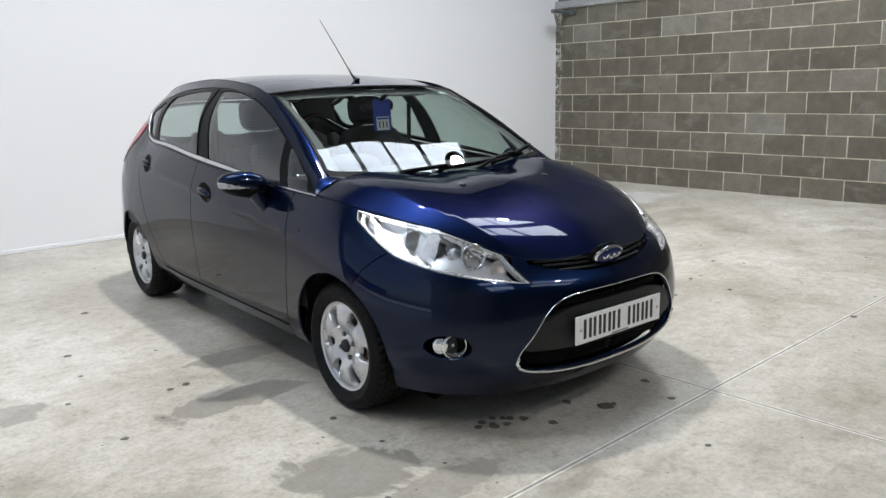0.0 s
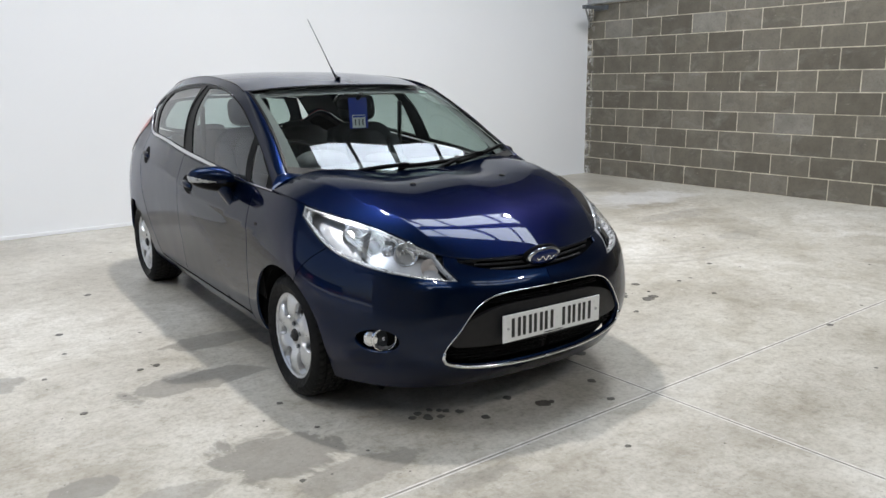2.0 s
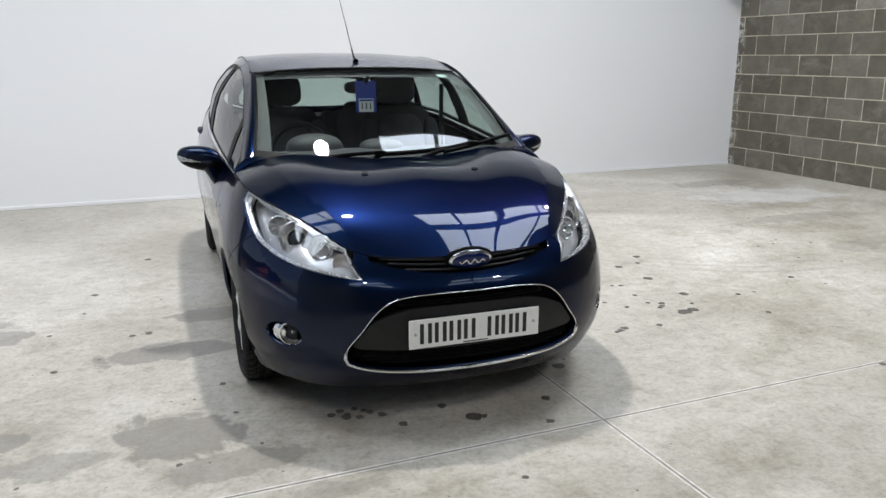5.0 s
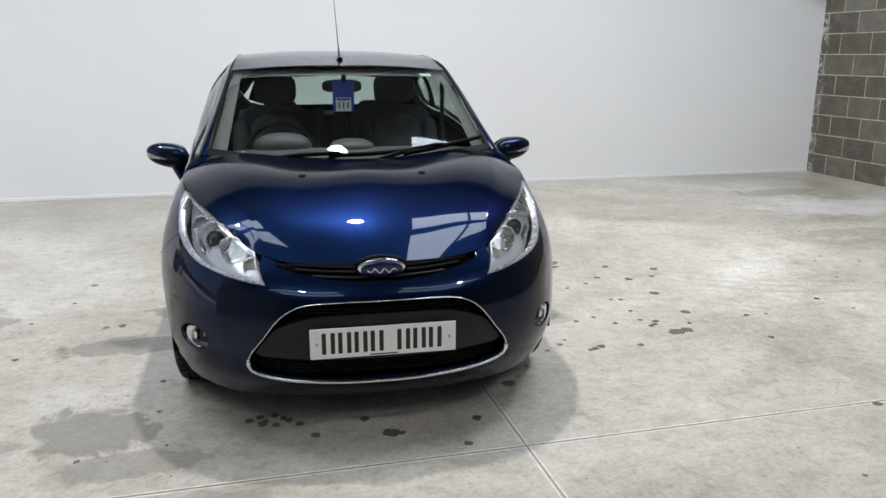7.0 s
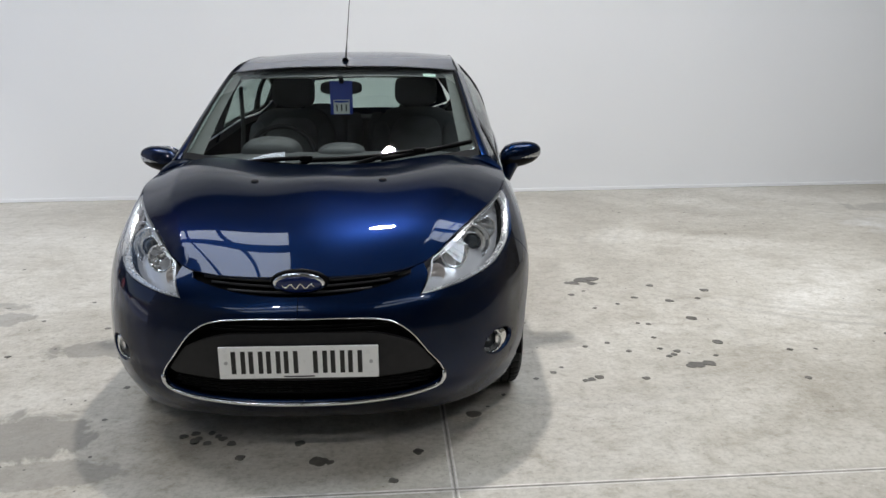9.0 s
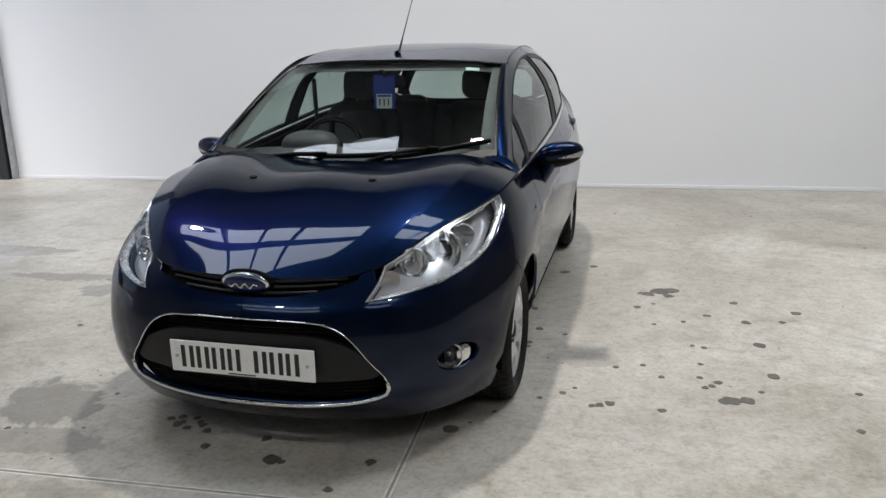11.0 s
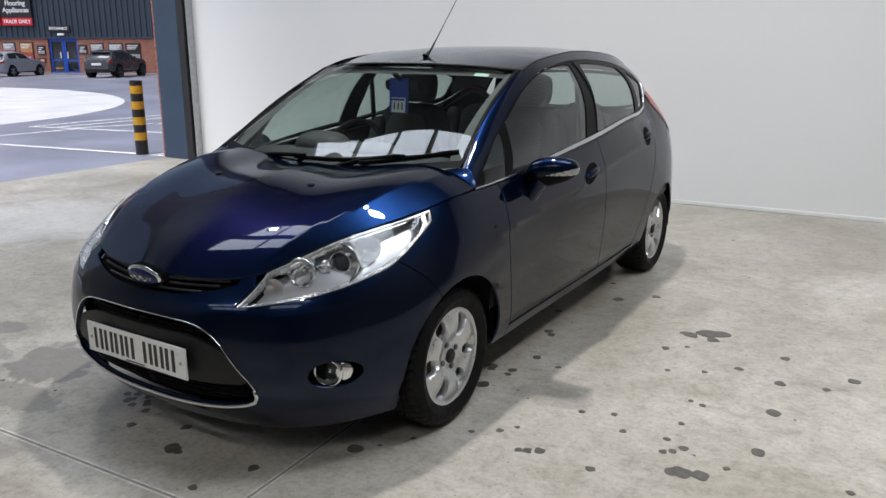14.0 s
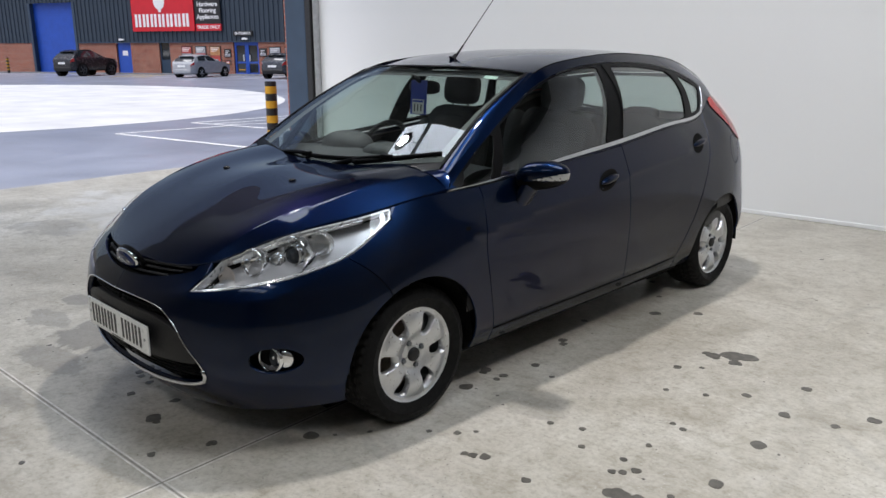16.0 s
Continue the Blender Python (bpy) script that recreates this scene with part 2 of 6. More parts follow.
MAT["pale_concrete"] = noisy("pale_yard_concrete", (0.74, 0.735, 0.72), 0.55, 0.15, 0.8, world=True)
MAT["line_paint"] = noisy("worn_white_road_paint", (0.85, 0.85, 0.83), 0.6, 0.2, 9, world=True)
MAT["yellow_line"] = noisy("worn_yellow_road_paint", (0.55, 0.40, 0.06), 0.6, 0.25, 9, world=True)
MAT["clad"] = noisy("blue_grey_cladding", (0.021, 0.036, 0.056), 0.5, 0.08, 1.5)
MAT["blue_door"] = noisy("bright_blue_door", (0.012, 0.075, 0.42), 0.4, 0.1, 3)
MAT["red_sign"] = noisy("red_sign_panel", (0.60, 0.012, 0.025), 0.4, 0.05, 3)
MAT["black_sign"] = noisy("black_sign_panel", (0.012, 0.012, 0.014), 0.4, 0.2, 3)
MAT["white_sign"] = noisy("white_sign_lettering", (0.8, 0.8, 0.8), 0.5, 0.04, 5)
# opaque sheet over the rooflight lamps, added to keep direct sun out
MAT["opaque_sheet"] = noisy("opaque_rooflight_sheet", (0.75, 0.78, 0.80), 0.5, 0.05, 3, world=True)
MAT["glass_dark"] = material("dark_shop_glass", 0.06, 0, (0.02, 0.025, 0.03), 0.8)


def brick_mat():
    m = material("red_brick", 0.85)
    n = Nodes(m)
    v = n.coords(world=False)
    isl = n.add("ShaderNodeNewGeometry").outputs["Random Per Island"]
    c = n.ramp(isl, [(0.0, (0.22, 0.065, 0.04)), (0.5, (0.30, 0.09, 0.055)), (1.0, (0.38, 0.14, 0.09))])
    c = n.mix(0.6, c, n.ramp(n.noise(v, 6, 4), [(0.3, (0.8, 0.8, 0.8)), (0.7, (1.2, 1.2, 1.2))]), "MULTIPLY")
    n.color(c)
    n.bump(n.noise(v, 70, 3), 0.3, 0.005)
    return m


MAT["brick"] = brick_mat()


def brick_far_mat():
    m = material("red_brickwork", 0.85)
    n = Nodes(m)
    v = n.coords(world=False)
    sw = n.add("ShaderNodeSeparateXYZ")
    n.link(v, sw.inputs[0])
    cb = n.add("ShaderNodeCombineXYZ")
    n.link(n.math("ADD", sw.outputs[0], sw.outputs[1]), cb.inputs[0])
    n.link(sw.outputs[2], cb.inputs[1])
    b = n.add("ShaderNodeTexBrick")
    n.link(cb.outputs[0], b.inputs["Vector"])
    for k, q in (("Color1", (0.24, 0.07, 0.042, 1)), ("Color2", (0.34, 0.11, 0.065, 1)), ("Mortar", (0.36, 0.30, 0.25, 1))):
        b.inputs[k].default_value = q
    b.inputs["Scale"].default_value = 1.0
    b.inputs["Mortar Size"].default_value = 0.006
    b.inputs["Brick Width"].default_value = 0.225
    b.inputs["Row Height"].default_value = 0.075
    c = n.mix(0.5, b.outputs["Color"], n.ramp(n.noise(v, 2, 4), [(0.3, (0.75, 0.75, 0.75)), (0.7, (1.25, 1.25, 1.25))]), "MULTIPLY")
    n.color(c)
    return m


MAT["brick_far"] = brick_far_mat()


def paint_mat():
    m = material("metallic_navy_paint", 0.42, 0.92, (0.010, 0.016, 0.085))
    n = Nodes(m)
    v = n.coords(world=False)
    flake = n.noise(v, 900, 2, 0.5)
    haze = n.noise(v, 3.0, 4, 0.6)
    c = n.mix(n.span(flake, 0.35, 0.7), (0.0014, 0.0056, 0.0200), (0.0032, 0.0114, 0.0405))
    n.color(c)
    n.rough(n.span(haze, 0.3, 0.7, 0.31, 0.36))
    n.b.inputs["Coat Weight"].default_value = 0.92
    n.b.inputs["Coat IOR"].default_value = 1.38
    n.b.inputs["Specular Tint"].default_value = (0.05, 0.14, 0.34, 1)
    n.link(n.span(haze, 0.35, 0.75, 0.006, 0.02), n.b.inputs["Coat Roughness"])
    return m


def pane_mat(name, tint, ior=1.5):
    """A thin pane: tinted see-through, its gloss rising towards grazing view."""
    m = bpy.data.materials.new(name)
    m.use_nodes = True
    t = m.node_tree
    t.nodes.remove(t.nodes["Principled BSDF"])
    tr, gl, fr, mx = (t.nodes.new(k) for k in ("ShaderNodeBsdfTransparent", "ShaderNodeBsdfGlossy", "ShaderNodeLayerWeight", "ShaderNodeMixShader"))
    tr.inputs[0].default_value = (*tint, 1)
    gl.inputs["Roughness"].default_value = 0.01
    fr.inputs["Blend"].default_value = 0.5
    pw, ml = t.nodes.new("ShaderNodeMath"), t.nodes.new("ShaderNodeMath")
    pw.operation, ml.operation = "POWER", "MULTIPLY_ADD"
    f0 = 2 * ((ior - 1) / (ior + 1)) ** 2
    pw.inputs[1].default_value, ml.inputs[1].default_value, ml.inputs[2].default_value = 4.5, 0.9 - f0, f0
    t.links.new(fr.outputs["Facing"], pw.inputs[0])
    t.links.new(pw.outputs[0], ml.inputs[0])
    t.links.new(ml.outputs[0], mx.inputs[0])
    t.links.new(tr.outputs[0], mx.inputs[1])
    t.links.new(gl.outputs[0], mx.inputs[2])
    t.links.new(mx.outputs[0], t.nodes["Material Output"].inputs[0])
    return m


def tyre_mat():
    m = material("worn_black_tyre", 0.62, 0, (0.018, 0.018, 0.019), 0.14)
    n = Nodes(m)
    v = n.coords(world=False)
    f = n.noise(v, 14, 5, 0.65)
    n.color(n.mix(n.span(f, 0.45, 0.75), (0.005, 0.005, 0.0052), (0.011, 0.0108, 0.0105)))
    # tread coloured lighter, standing in for light caught by its ribs
    flat = n.add("ShaderNodeVectorMath", operation="MULTIPLY")
    n.link(v, flat.inputs[0])
    flat.inputs[1].default_value = (1, 1, 0)
    far = n.add("ShaderNodeVectorMath", operation="LENGTH")
    n.link(flat.outputs[0], far.inputs[0])
    c = n.mix(n.span(f, 0.45, 0.75), (0.005, 0.005, 0.0052), (0.011, 0.0108, 0.0105))
    n.color(n.mix(n.span(far.outputs["Value"], 0.264, 0.270), c, (0.019, 0.0185, 0.0175)))
    n.rough(n.span(n.noise(v, 60, 3), 0.3, 0.7, 0.5, 0.72))
    n.bump(n.noise(v, 220, 2), 0.15, 0.002)
    return m


def cloth_mat(name, color):
    m = material(name, 0.95, 0, color, 0.2)
    n = Nodes(m)
    v = n.coords(world=False)
    w = n.noise(v, 400, 2)
    n.color(n.mix(n.span(n.noise(v, 6, 4), 0.3, 0.7), tuple(q * 0.8 for q in color), tuple(q * 1.25 for q in color)))
    n.bump(w, 0.4, 0.002)
    return m


def amber_lens():
    m = material("ribbed_clear_lens_amber", 0.12, 0, (0.74, 0.68, 0.64))
    n = Nodes(m)
    n.b.inputs["Metallic"].default_value = 0.4
    return m


MAT["paint"] = paint_mat()
MAT["trim"] = noisy("satin_black_trim", (0.004, 0.004, 0.0043), 0.35, 0.25, 30, bump=0.05)
MAT["trim"].node_tree.nodes["Principled BSDF"].inputs["Specular IOR Level"].default_value = 0.06
MAT["plastic"] = noisy("grained_black_plastic", (0.012, 0.012, 0.013), 0.5, 0.2, 40, bump=0.15)
MAT["plastic"].node_tree.nodes["Principled BSDF"].inputs["Specular IOR Level"].default_value = 0.3
# near-black for liners and grilles, and for shade in gaps and recesses
MAT["void"] = noisy("black_liner_and_shade", (0.004, 0.004, 0.004), 0.8, 0.2, 10)
MAT["void"].node_tree.nodes["Principled BSDF"].inputs["Specular IOR Level"].default_value = 0.1
MAT["chrome"] = noisy("polished_chrome", (0.78, 0.79, 0.80), 0.07, 0.03, 10, metal=1.0)
MAT["satin_chrome"] = noisy("satin_aluminium_strip", (0.62, 0.63, 0.64), 0.22, 0.05, 10, metal=1.0)
MAT["lamp_chrome"] = noisy("lamp_reflector", (0.84, 0.85, 0.87), 0.10, 0.03, 30, metal=1.0)
MAT["lamp_bowl"] = noisy("pale_lamp_reflector", (0.70, 0.71, 0.73), 0.22, 0.03, 8, metal=0.5)
MAT["lamp_satin"] = noisy("satin_silver_lamp_housing", (0.72, 0.73, 0.74), 0.26, 0.03, 6, metal=0.75)
MAT["lamp_grey"] = noisy("pale_lamp_bezel", (0.42, 0.43, 0.44), 0.3, 0.06, 20, metal=0.6)
def ribbed_lens():
    m = material("fine_ribbed_reflector", 0.16, 0.9, (0.80, 0.81, 0.82))
    n = Nodes(m)
    w = n.add("ShaderNodeTexWave")
    w.inputs["Scale"].default_value = 45
    n.link(n.coords(world=False), w.inputs["Vector"])
    n.bump(w.outputs["Fac"], 0.6, 0.004)
    return m


MAT["ribbed"] = ribbed_lens()
MAT["alloy"] = noisy("silver_painted_alloy", (0.58, 0.59, 0.60), 0.32, 0.05, 20, metal=0.75)
MAT["tyre"] = tyre_mat()
MAT["disc"] = noisy("rusty_brake_disc", (0.20, 0.16, 0.13), 0.45, 0.3, 25, metal=0.6)
MAT["screen"] = pane_mat("green_tinted_windscreen", (0.68, 0.77, 0.735), 1.5)
MAT["side_glass"] = pane_mat("tinted_side_glass", (0.66, 0.75, 0.72), 1.68)
MAT["lens"] = pane_mat("clear_lamp_cover", (0.95, 0.96, 0.96), 1.45)
MAT["proj"] = material("projector_lens_glass", 0.03, 0, (0.018, 0.022, 0.028), 0.6)
MAT["fog_glass"] = material("dark_fog_lamp_glass", 0.05, 0, (0.035, 0.04, 0.045), 0.4)
MAT["amber"] = amber_lens()
MAT["red_lens"] = noisy("red_tail_lens", (0.35, 0.012, 0.012), 0.08, 0.1, 20)
MAT["seat"] = cloth_mat("charcoal_seat_cloth", (0.070, 0.071, 0.074))
MAT["seat_grey"] = cloth_mat("grey_seat_inset_cloth", (0.10, 0.101, 0.105))
MAT["dash"] = noisy("dark_grey_dashboard", (0.045, 0.047, 0.05), 0.6, 0.15, 30, bump=0.1)
MAT["trim_grey"] = noisy("grey_cabin_trim", (0.11, 0.115, 0.112), 0.8, 0.08, 20)
MAT["liner"] = noisy("pale_grey_headlining", (0.45, 0.45, 0.43), 0.9, 0.08, 20)
MAT["dark_card"] = noisy("dark_door_card", (0.06, 0.06, 0.062), 0.75, 0.2, 20)
MAT["plate"] = noisy("white_reflective_plate", (0.78, 0.79, 0.78), 0.3, 0.03, 10)
MAT["plate_ink"] = noisy("black_plate_lettering", (0.01, 0.01, 0.01), 0.4, 0.1, 10)
MAT["badge_blue"] = noisy("dark_blue_badge_enamel", (0.006, 0.014, 0.07), 0.12, 0.1, 10)
MAT["tag_blue"] = noisy("blue_card_tag", (0.03, 0.06, 0.36), 0.6, 0.08, 10)
MAT["paper"] = noisy("white_paper_label", (0.75, 0.77, 0.76), 0.7, 0.04, 10)
MAT["black_ink"] = noisy("black_print", (0.012, 0.012, 0.012), 0.6, 0.1, 10)
MAT["green_paper"] = noisy("pale_green_sticker", (0.50, 0.66, 0.58), 0.6, 0.05, 10)

# ---- mesh helpers ----
def mesh_of(bm, name, mats, smooth=False):
    me = bpy.data.meshes.new(name)
    bm.normal_update()
    bm.to_mesh(me)
    bm.free()
    for m in mats if isinstance(mats, (list, tuple)) else [mats]:
        me.materials.append(m)
    if smooth:
        me.shade_smooth()
    return me


def part(name, bm, mat, parent=None, label="", smooth=False, m=None):
    """One mesh object, under a thing or a part where one is given."""
    ob = new(name, mesh_of(bm, name, mat, smooth) if isinstance(bm, bmesh.types.BMesh) else bm)
    if parent is not None:
        ob.parent = parent
    if m is not None:
        ob.matrix_basis = m
    if label:
        tagged(ob, label)
    return ob


def empty(name, m=None, **tags):
    ob = new(name)
    ob.empty_display_size = 0.1
    if m is not None:
        ob.matrix_basis = m
    return tagged(ob, **tags)


def box_bm(x0, x1, y0, y1, z0, z1, bevel=0.0, seg=2, bm=None):
    bm = bm or bmesh.new()
    q = bmesh.ops.create_cube(bm, size=1.0, matrix=Matrix.Translation(((x0 + x1) / 2, (y0 + y1) / 2, (z0 + z1) / 2)) @ Matrix.Diagonal((abs(x1 - x0), abs(y1 - y0), abs(z1 - z0), 1)))
    if bevel:
        es = list({e for v in q["verts"] for e in v.link_edges})
        bmesh.ops.bevel(bm, geom=es, offset=bevel, segments=seg, profile=0.5, affect="EDGES")
    return bm


def cyl_bm(r, h, seg=32, m=None, r2=None, bm=None, bevel=0.0, caps=True):
    bm = bm or bmesh.new()
    q = bmesh.ops.create_cone(bm, cap_ends=caps, segments=seg, radius1=r, radius2=r if r2 is None else r2, depth=h, matrix=m or Matrix())
    if bevel:
        es = [e for e in {e for v in q["verts"] for e in v.link_edges} if len(e.link_faces) == 2 and e.calc_face_angle() > 0.8]
        bmesh.ops.bevel(bm, geom=es, offset=bevel, segments=2, affect="EDGES")
    return bm


def lathe_bm(profile, seg=48, m=None, bm=None, close=False):
    """Turns (r, z) pairs about z."""
    bm = bm or bmesh.new()
    rings = []
    for r, z in profile:
        rings.append([bm.verts.new((r * math.cos(2 * math.pi * k / seg), r * math.sin(2 * math.pi * k / seg), z)) for k in range(seg)])
    n = len(rings)
    for i in range(n if close else n - 1):
        a, b = rings[i], rings[(i + 1) % n]
        for k in range(seg):
            bm.faces.new((a[k], a[(k + 1) % seg], b[(k + 1) % seg], b[k]))
    if m is not None:
        bmesh.ops.transform(bm, matrix=m, verts=[v for ring in rings for v in ring])
    return bm


def tube_bm(points, r, seg=8, bm=None, r_end=None):
    """A round bar along points."""
    bm = bm or bmesh.new()
    pts = [Vector(p) for p in points]
    rings, n = [], len(pts)
    up = Vector((0.13, 0.21, 0.97))
    for i, p in enumerate(pts):
        d = (pts[min(i + 1, n - 1)] - pts[max(i - 1, 0)]).normalized()
        a = d.cross(up)
        a = a.normalized() if a.length > 1e-3 else Vector((1, 0, 0))
        b = d.cross(a)
        rr = r if r_end is None else r + (r_end - r) * i / (n - 1)
        rings.append([bm.verts.new(p + rr * (a * math.cos(2 * math.pi * k / seg) + b * math.sin(2 * math.pi * k / seg))) for k in range(seg)])
    for a, b in zip(rings, rings[1:]):
        for k in range(seg):
            bm.faces.new((a[k], a[(k + 1) % seg], b[(k + 1) % seg], b[k]))
    bm.faces.new(rings[0][::-1]), bm.faces.new(rings[-1])
    return bm


def prism_bm(poly, d, bm=None):
    """A flat outline of (x, z) given the depth d along y, from y = 0 to d."""
    bm = bm or bmesh.new()
    a = [bm.verts.new((x, 0, z)) for x, z in poly]
    b = [bm.verts.new((x, d, z)) for x, z in poly]
    bm.faces.new(a), bm.faces.new(b[::-1])
    for i in range(len(poly)):
        j = (i + 1) % len(poly)
        bm.faces.new((a[j], a[i], b[i], b[j]))
    bmesh.ops.recalc_face_normals(bm, faces=bm.faces[:])
    return bm


# ---- the unit: floor, walls, roof ----
X_DOOR, X_BLOCK, Y_WHITE, Y_BACK = -5.70, 6.23, 3.54, -14.0
EAVES = ROOF_Z
LINING = 5.6
floor = part("floor", box_bm(X_DOOR - 0.42, X_BLOCK + 0.4, Y_BACK - 0.4, Y_WHITE + 0.4, -0.25, 0.0), MAT["floor"])
tagged(floor, "pale worn power-floated concrete floor with stains", "floor", kind="structure")
wall = part("wall_white", box_bm(X_DOOR, X_BLOCK + 0.3, Y_WHITE, Y_WHITE + 0.3, 0.0, LINING), MAT["white"])
tagged(wall, "smooth white painted warehouse wall", "wall", kind="structure")
# out of view, kept dark for the bonnet to reflect
wall = part("wall_white_upper", box_bm(X_DOOR, X_BLOCK + 0.3, Y_WHITE + 0.02, Y_WHITE + 0.3, LINING, EAVES), MAT["upper"])
tagged(wall, "dark grey upper wall out of view, added for reflections", "wall", kind="structure")
# unseen wall behind the camera, added to limit bounce on the nose
wall = part("wall_back", box_bm(X_DOOR, X_BLOCK + 0.3, Y_BACK - 0.3, Y_BACK, 0.0, EAVES), MAT["plain_wall"])
tagged(wall, "unseen plain grey wall added to close the unit", "wall", kind="structure")

# wall with the wide vehicle door, open to the yard
D0, D1, D_H = -2.4, 3.40, 4.6
# both pieces stay out of view, they only shape light and reflections
for a, b, z0 in ((Y_BACK - 0.3, D0, 0.0), (D0, D1, D_H)):
    wall = part("wall_door_side", box_bm(X_DOOR - 0.4, X_DOOR - 0.003, a, b, z0, EAVES), MAT["plain_wall"])
    tagged(wall, "unseen grey wall beside and above the vehicle door", "wall", kind="structure")

# block wall: a mortar core behind the laid blocks, plain lining above it
COURSE, PITCH, N_COURSE = 0.2355, 0.4655, 10
WALL_TOP = COURSE * N_COURSE
wall_block = part("wall_block", box_bm(X_BLOCK + 0.0, X_BLOCK + 0.3, Y_BACK, Y_WHITE, 0.0, WALL_TOP), MAT["mortar"])
tagged(wall_block, "grey concrete block wall with pale mortar joints", "wall", kind="structure")
wall = part("wall_upper", box_bm(X_BLOCK + 0.05, X_BLOCK + 0.3, Y_BACK, Y_WHITE, WALL_TOP + 0.1, EAVES), MAT["upper"])
tagged(wall, "grey lining above the block wall", "wall", kind="structure")
trim = part("trim_rail", box_bm(X_BLOCK - 0.03, X_BLOCK + 0.3, Y_BACK, Y_WHITE, WALL_TOP + 0.002, WALL_TOP + 0.098, 0.008), MAT["galv"])
tagged(trim, "grey steel rail along the top of the block wall", "rail", kind="structure")
br = empty("wall_bracket", pose(X_BLOCK, 3.3, WALL_TOP - 0.06), label="dark steel bracket fixed in the corner above the blocks", category="bracket")
part("bracket_arm", box_bm(-0.36, 0.02, -0.03, 0.03, -0.02, 0.025, 0.004), MAT["steel_dark"], br)
part("bracket_plate", box_bm(-0.03, 0.0, -0.12, 0.12, -0.03, 0.03, 0.004), MAT["steel_dark"], br)
part("bracket_brace", tube_bm([(-0.30, 0.02, -0.02), (-0.12, 0.12, -0.16), (-0.02, 0.2, -0.24)], 0.012, 8), MAT["galv"], br)

# blocks: nearest stretch one by one, the rest joined
BLOCK_ME = mesh_of(box_bm(0, 0.04, -PITCH / 2 + 0.0055, PITCH / 2 - 0.0055, 0.0055, COURSE - 0.0055, 0.003, 1), "block_mesh", MAT["block"])
rest = bmesh.new()
rnd = random.Random(5)
for row in range(N_COURSE):
    y = 3.226 + PITCH / 2 if row % 2 == 0 else 3.453 + PITCH / 2
    y_top = Y_WHITE
    while y > Y_BACK + 0.3:
        if y + PITCH / 2 > Y_WHITE:
            # cut block at the corner
            lo = y - PITCH / 2 + 0.006
            if Y_WHITE - 0.002 - lo > 0.03:
                part("block", box_bm(X_BLOCK - 0.002, X_BLOCK + 0.035, lo, Y_WHITE - 0.002, row * COURSE + 0.006, (row + 1) * COURSE - 0.006, 0.003, 1), MAT["block"], wall_block)
        elif y > -3.6:
            ob = part("block", BLOCK_ME, None, wall_block)
            ob.matrix_basis = pose(X_BLOCK - 0.003 + rnd.uniform(-0.0015, 0.0015), y, row * COURSE, 0, 0, 0)
        else:
            box_bm(X_BLOCK - 0.003, X_BLOCK + 0.035, y - PITCH / 2 + 0.006, y + PITCH / 2 - 0.006, row * COURSE + 0.006, (row + 1) * COURSE - 0.006, bm=rest)
        y -= PITCH
tagged(part("block_rest", rest, MAT["block"], wall_block), kind="stuff")

# skirting bead at the foot of the white wall
sk = part("baseboard", box_bm(X_DOOR, X_BLOCK, Y_WHITE - 0.012, Y_WHITE - 0.001, 0.0, 0.035, 0.004), MAT["white"])
tagged(sk, "low white bead at the foot of the wall", "baseboard", kind="structure")

# door jamb with its guides, brick outer leaf
jamb = part("door_jamb", box_bm(X_DOOR - 0.42, X_DOOR - 0.005, D1, Y_WHITE + 0.28, -0.02, D_H, 0.004), MAT["steel_blue"])
tagged(jamb, "blue-grey steel door jamb of the open vehicle door", "door jamb", kind="structure")
guide = empty("door_guide", pose(X_DOOR, D1, 0), label="black and galvanised guide track of the vehicle door", category="door track", kind="structure")
part("rubber_seal", box_bm(-0.004, 0.10, 0.0, 0.05, 0.0, D_H, 0.006), MAT["rubber"], guide)
part("inner_track", box_bm(0.02, 0.115, 0.052, 0.10, 0.0, D_H, 0.004), MAT["steel_dark"], guide)
part("track_lip", box_bm(0.118, 0.128, 0.03, Y_WHITE - D1 - 0.004, 0.0, D_H, 0.003), MAT["galv"], guide)
part("track_edge", box_bm(0.08, 0.092, 0.03, 0.05, 0.0, D_H), MAT["galv"], guide)
for k in range(18):
    part("track_bolt", cyl_bm(0.008, 0.008, 8, pose(0.06, 0.049, 0.2 + 0.25 * k, 90, 0, 0)), MAT["galv"], guide)
leaf = part("wall_brick_leaf", box_bm(X_DOOR - 0.448, X_DOOR - 0.423, D1 + 0.006, Y_WHITE + 8.0, -0.1, EAVES), MAT["brick_far"])
tagged(leaf, "red brick outer face beside the vehicle door", "wall", kind="structure")

# roof with openings for the rooflights, built between them
bm = bmesh.new()
ys = [Y_BACK - 0.3]
for y in sorted(RL_Y):
    ys += [y - RL_L / 2, y + RL_L / 2]
ys.append(Y_WHITE + 0.3)
for i in range(len(ys) - 1):
    xs = [X_DOOR - 0.4]
    if i % 2:
        for cx in RL_X:
            xs += [cx - RL_W / 2, cx + RL_W / 2]
    xs.append(X_BLOCK + 0.3)
    for k in range(0, len(xs), 2):
        box_bm(xs[k], xs[k + 1], ys[i], ys[i + 1], ROOF_Z, ROOF_Z + 0.12, bm=bm)
tagged(part("ceiling", bm, MAT["roof"]), "grey roof of the unit with rooflights", "ceiling", kind="structure")
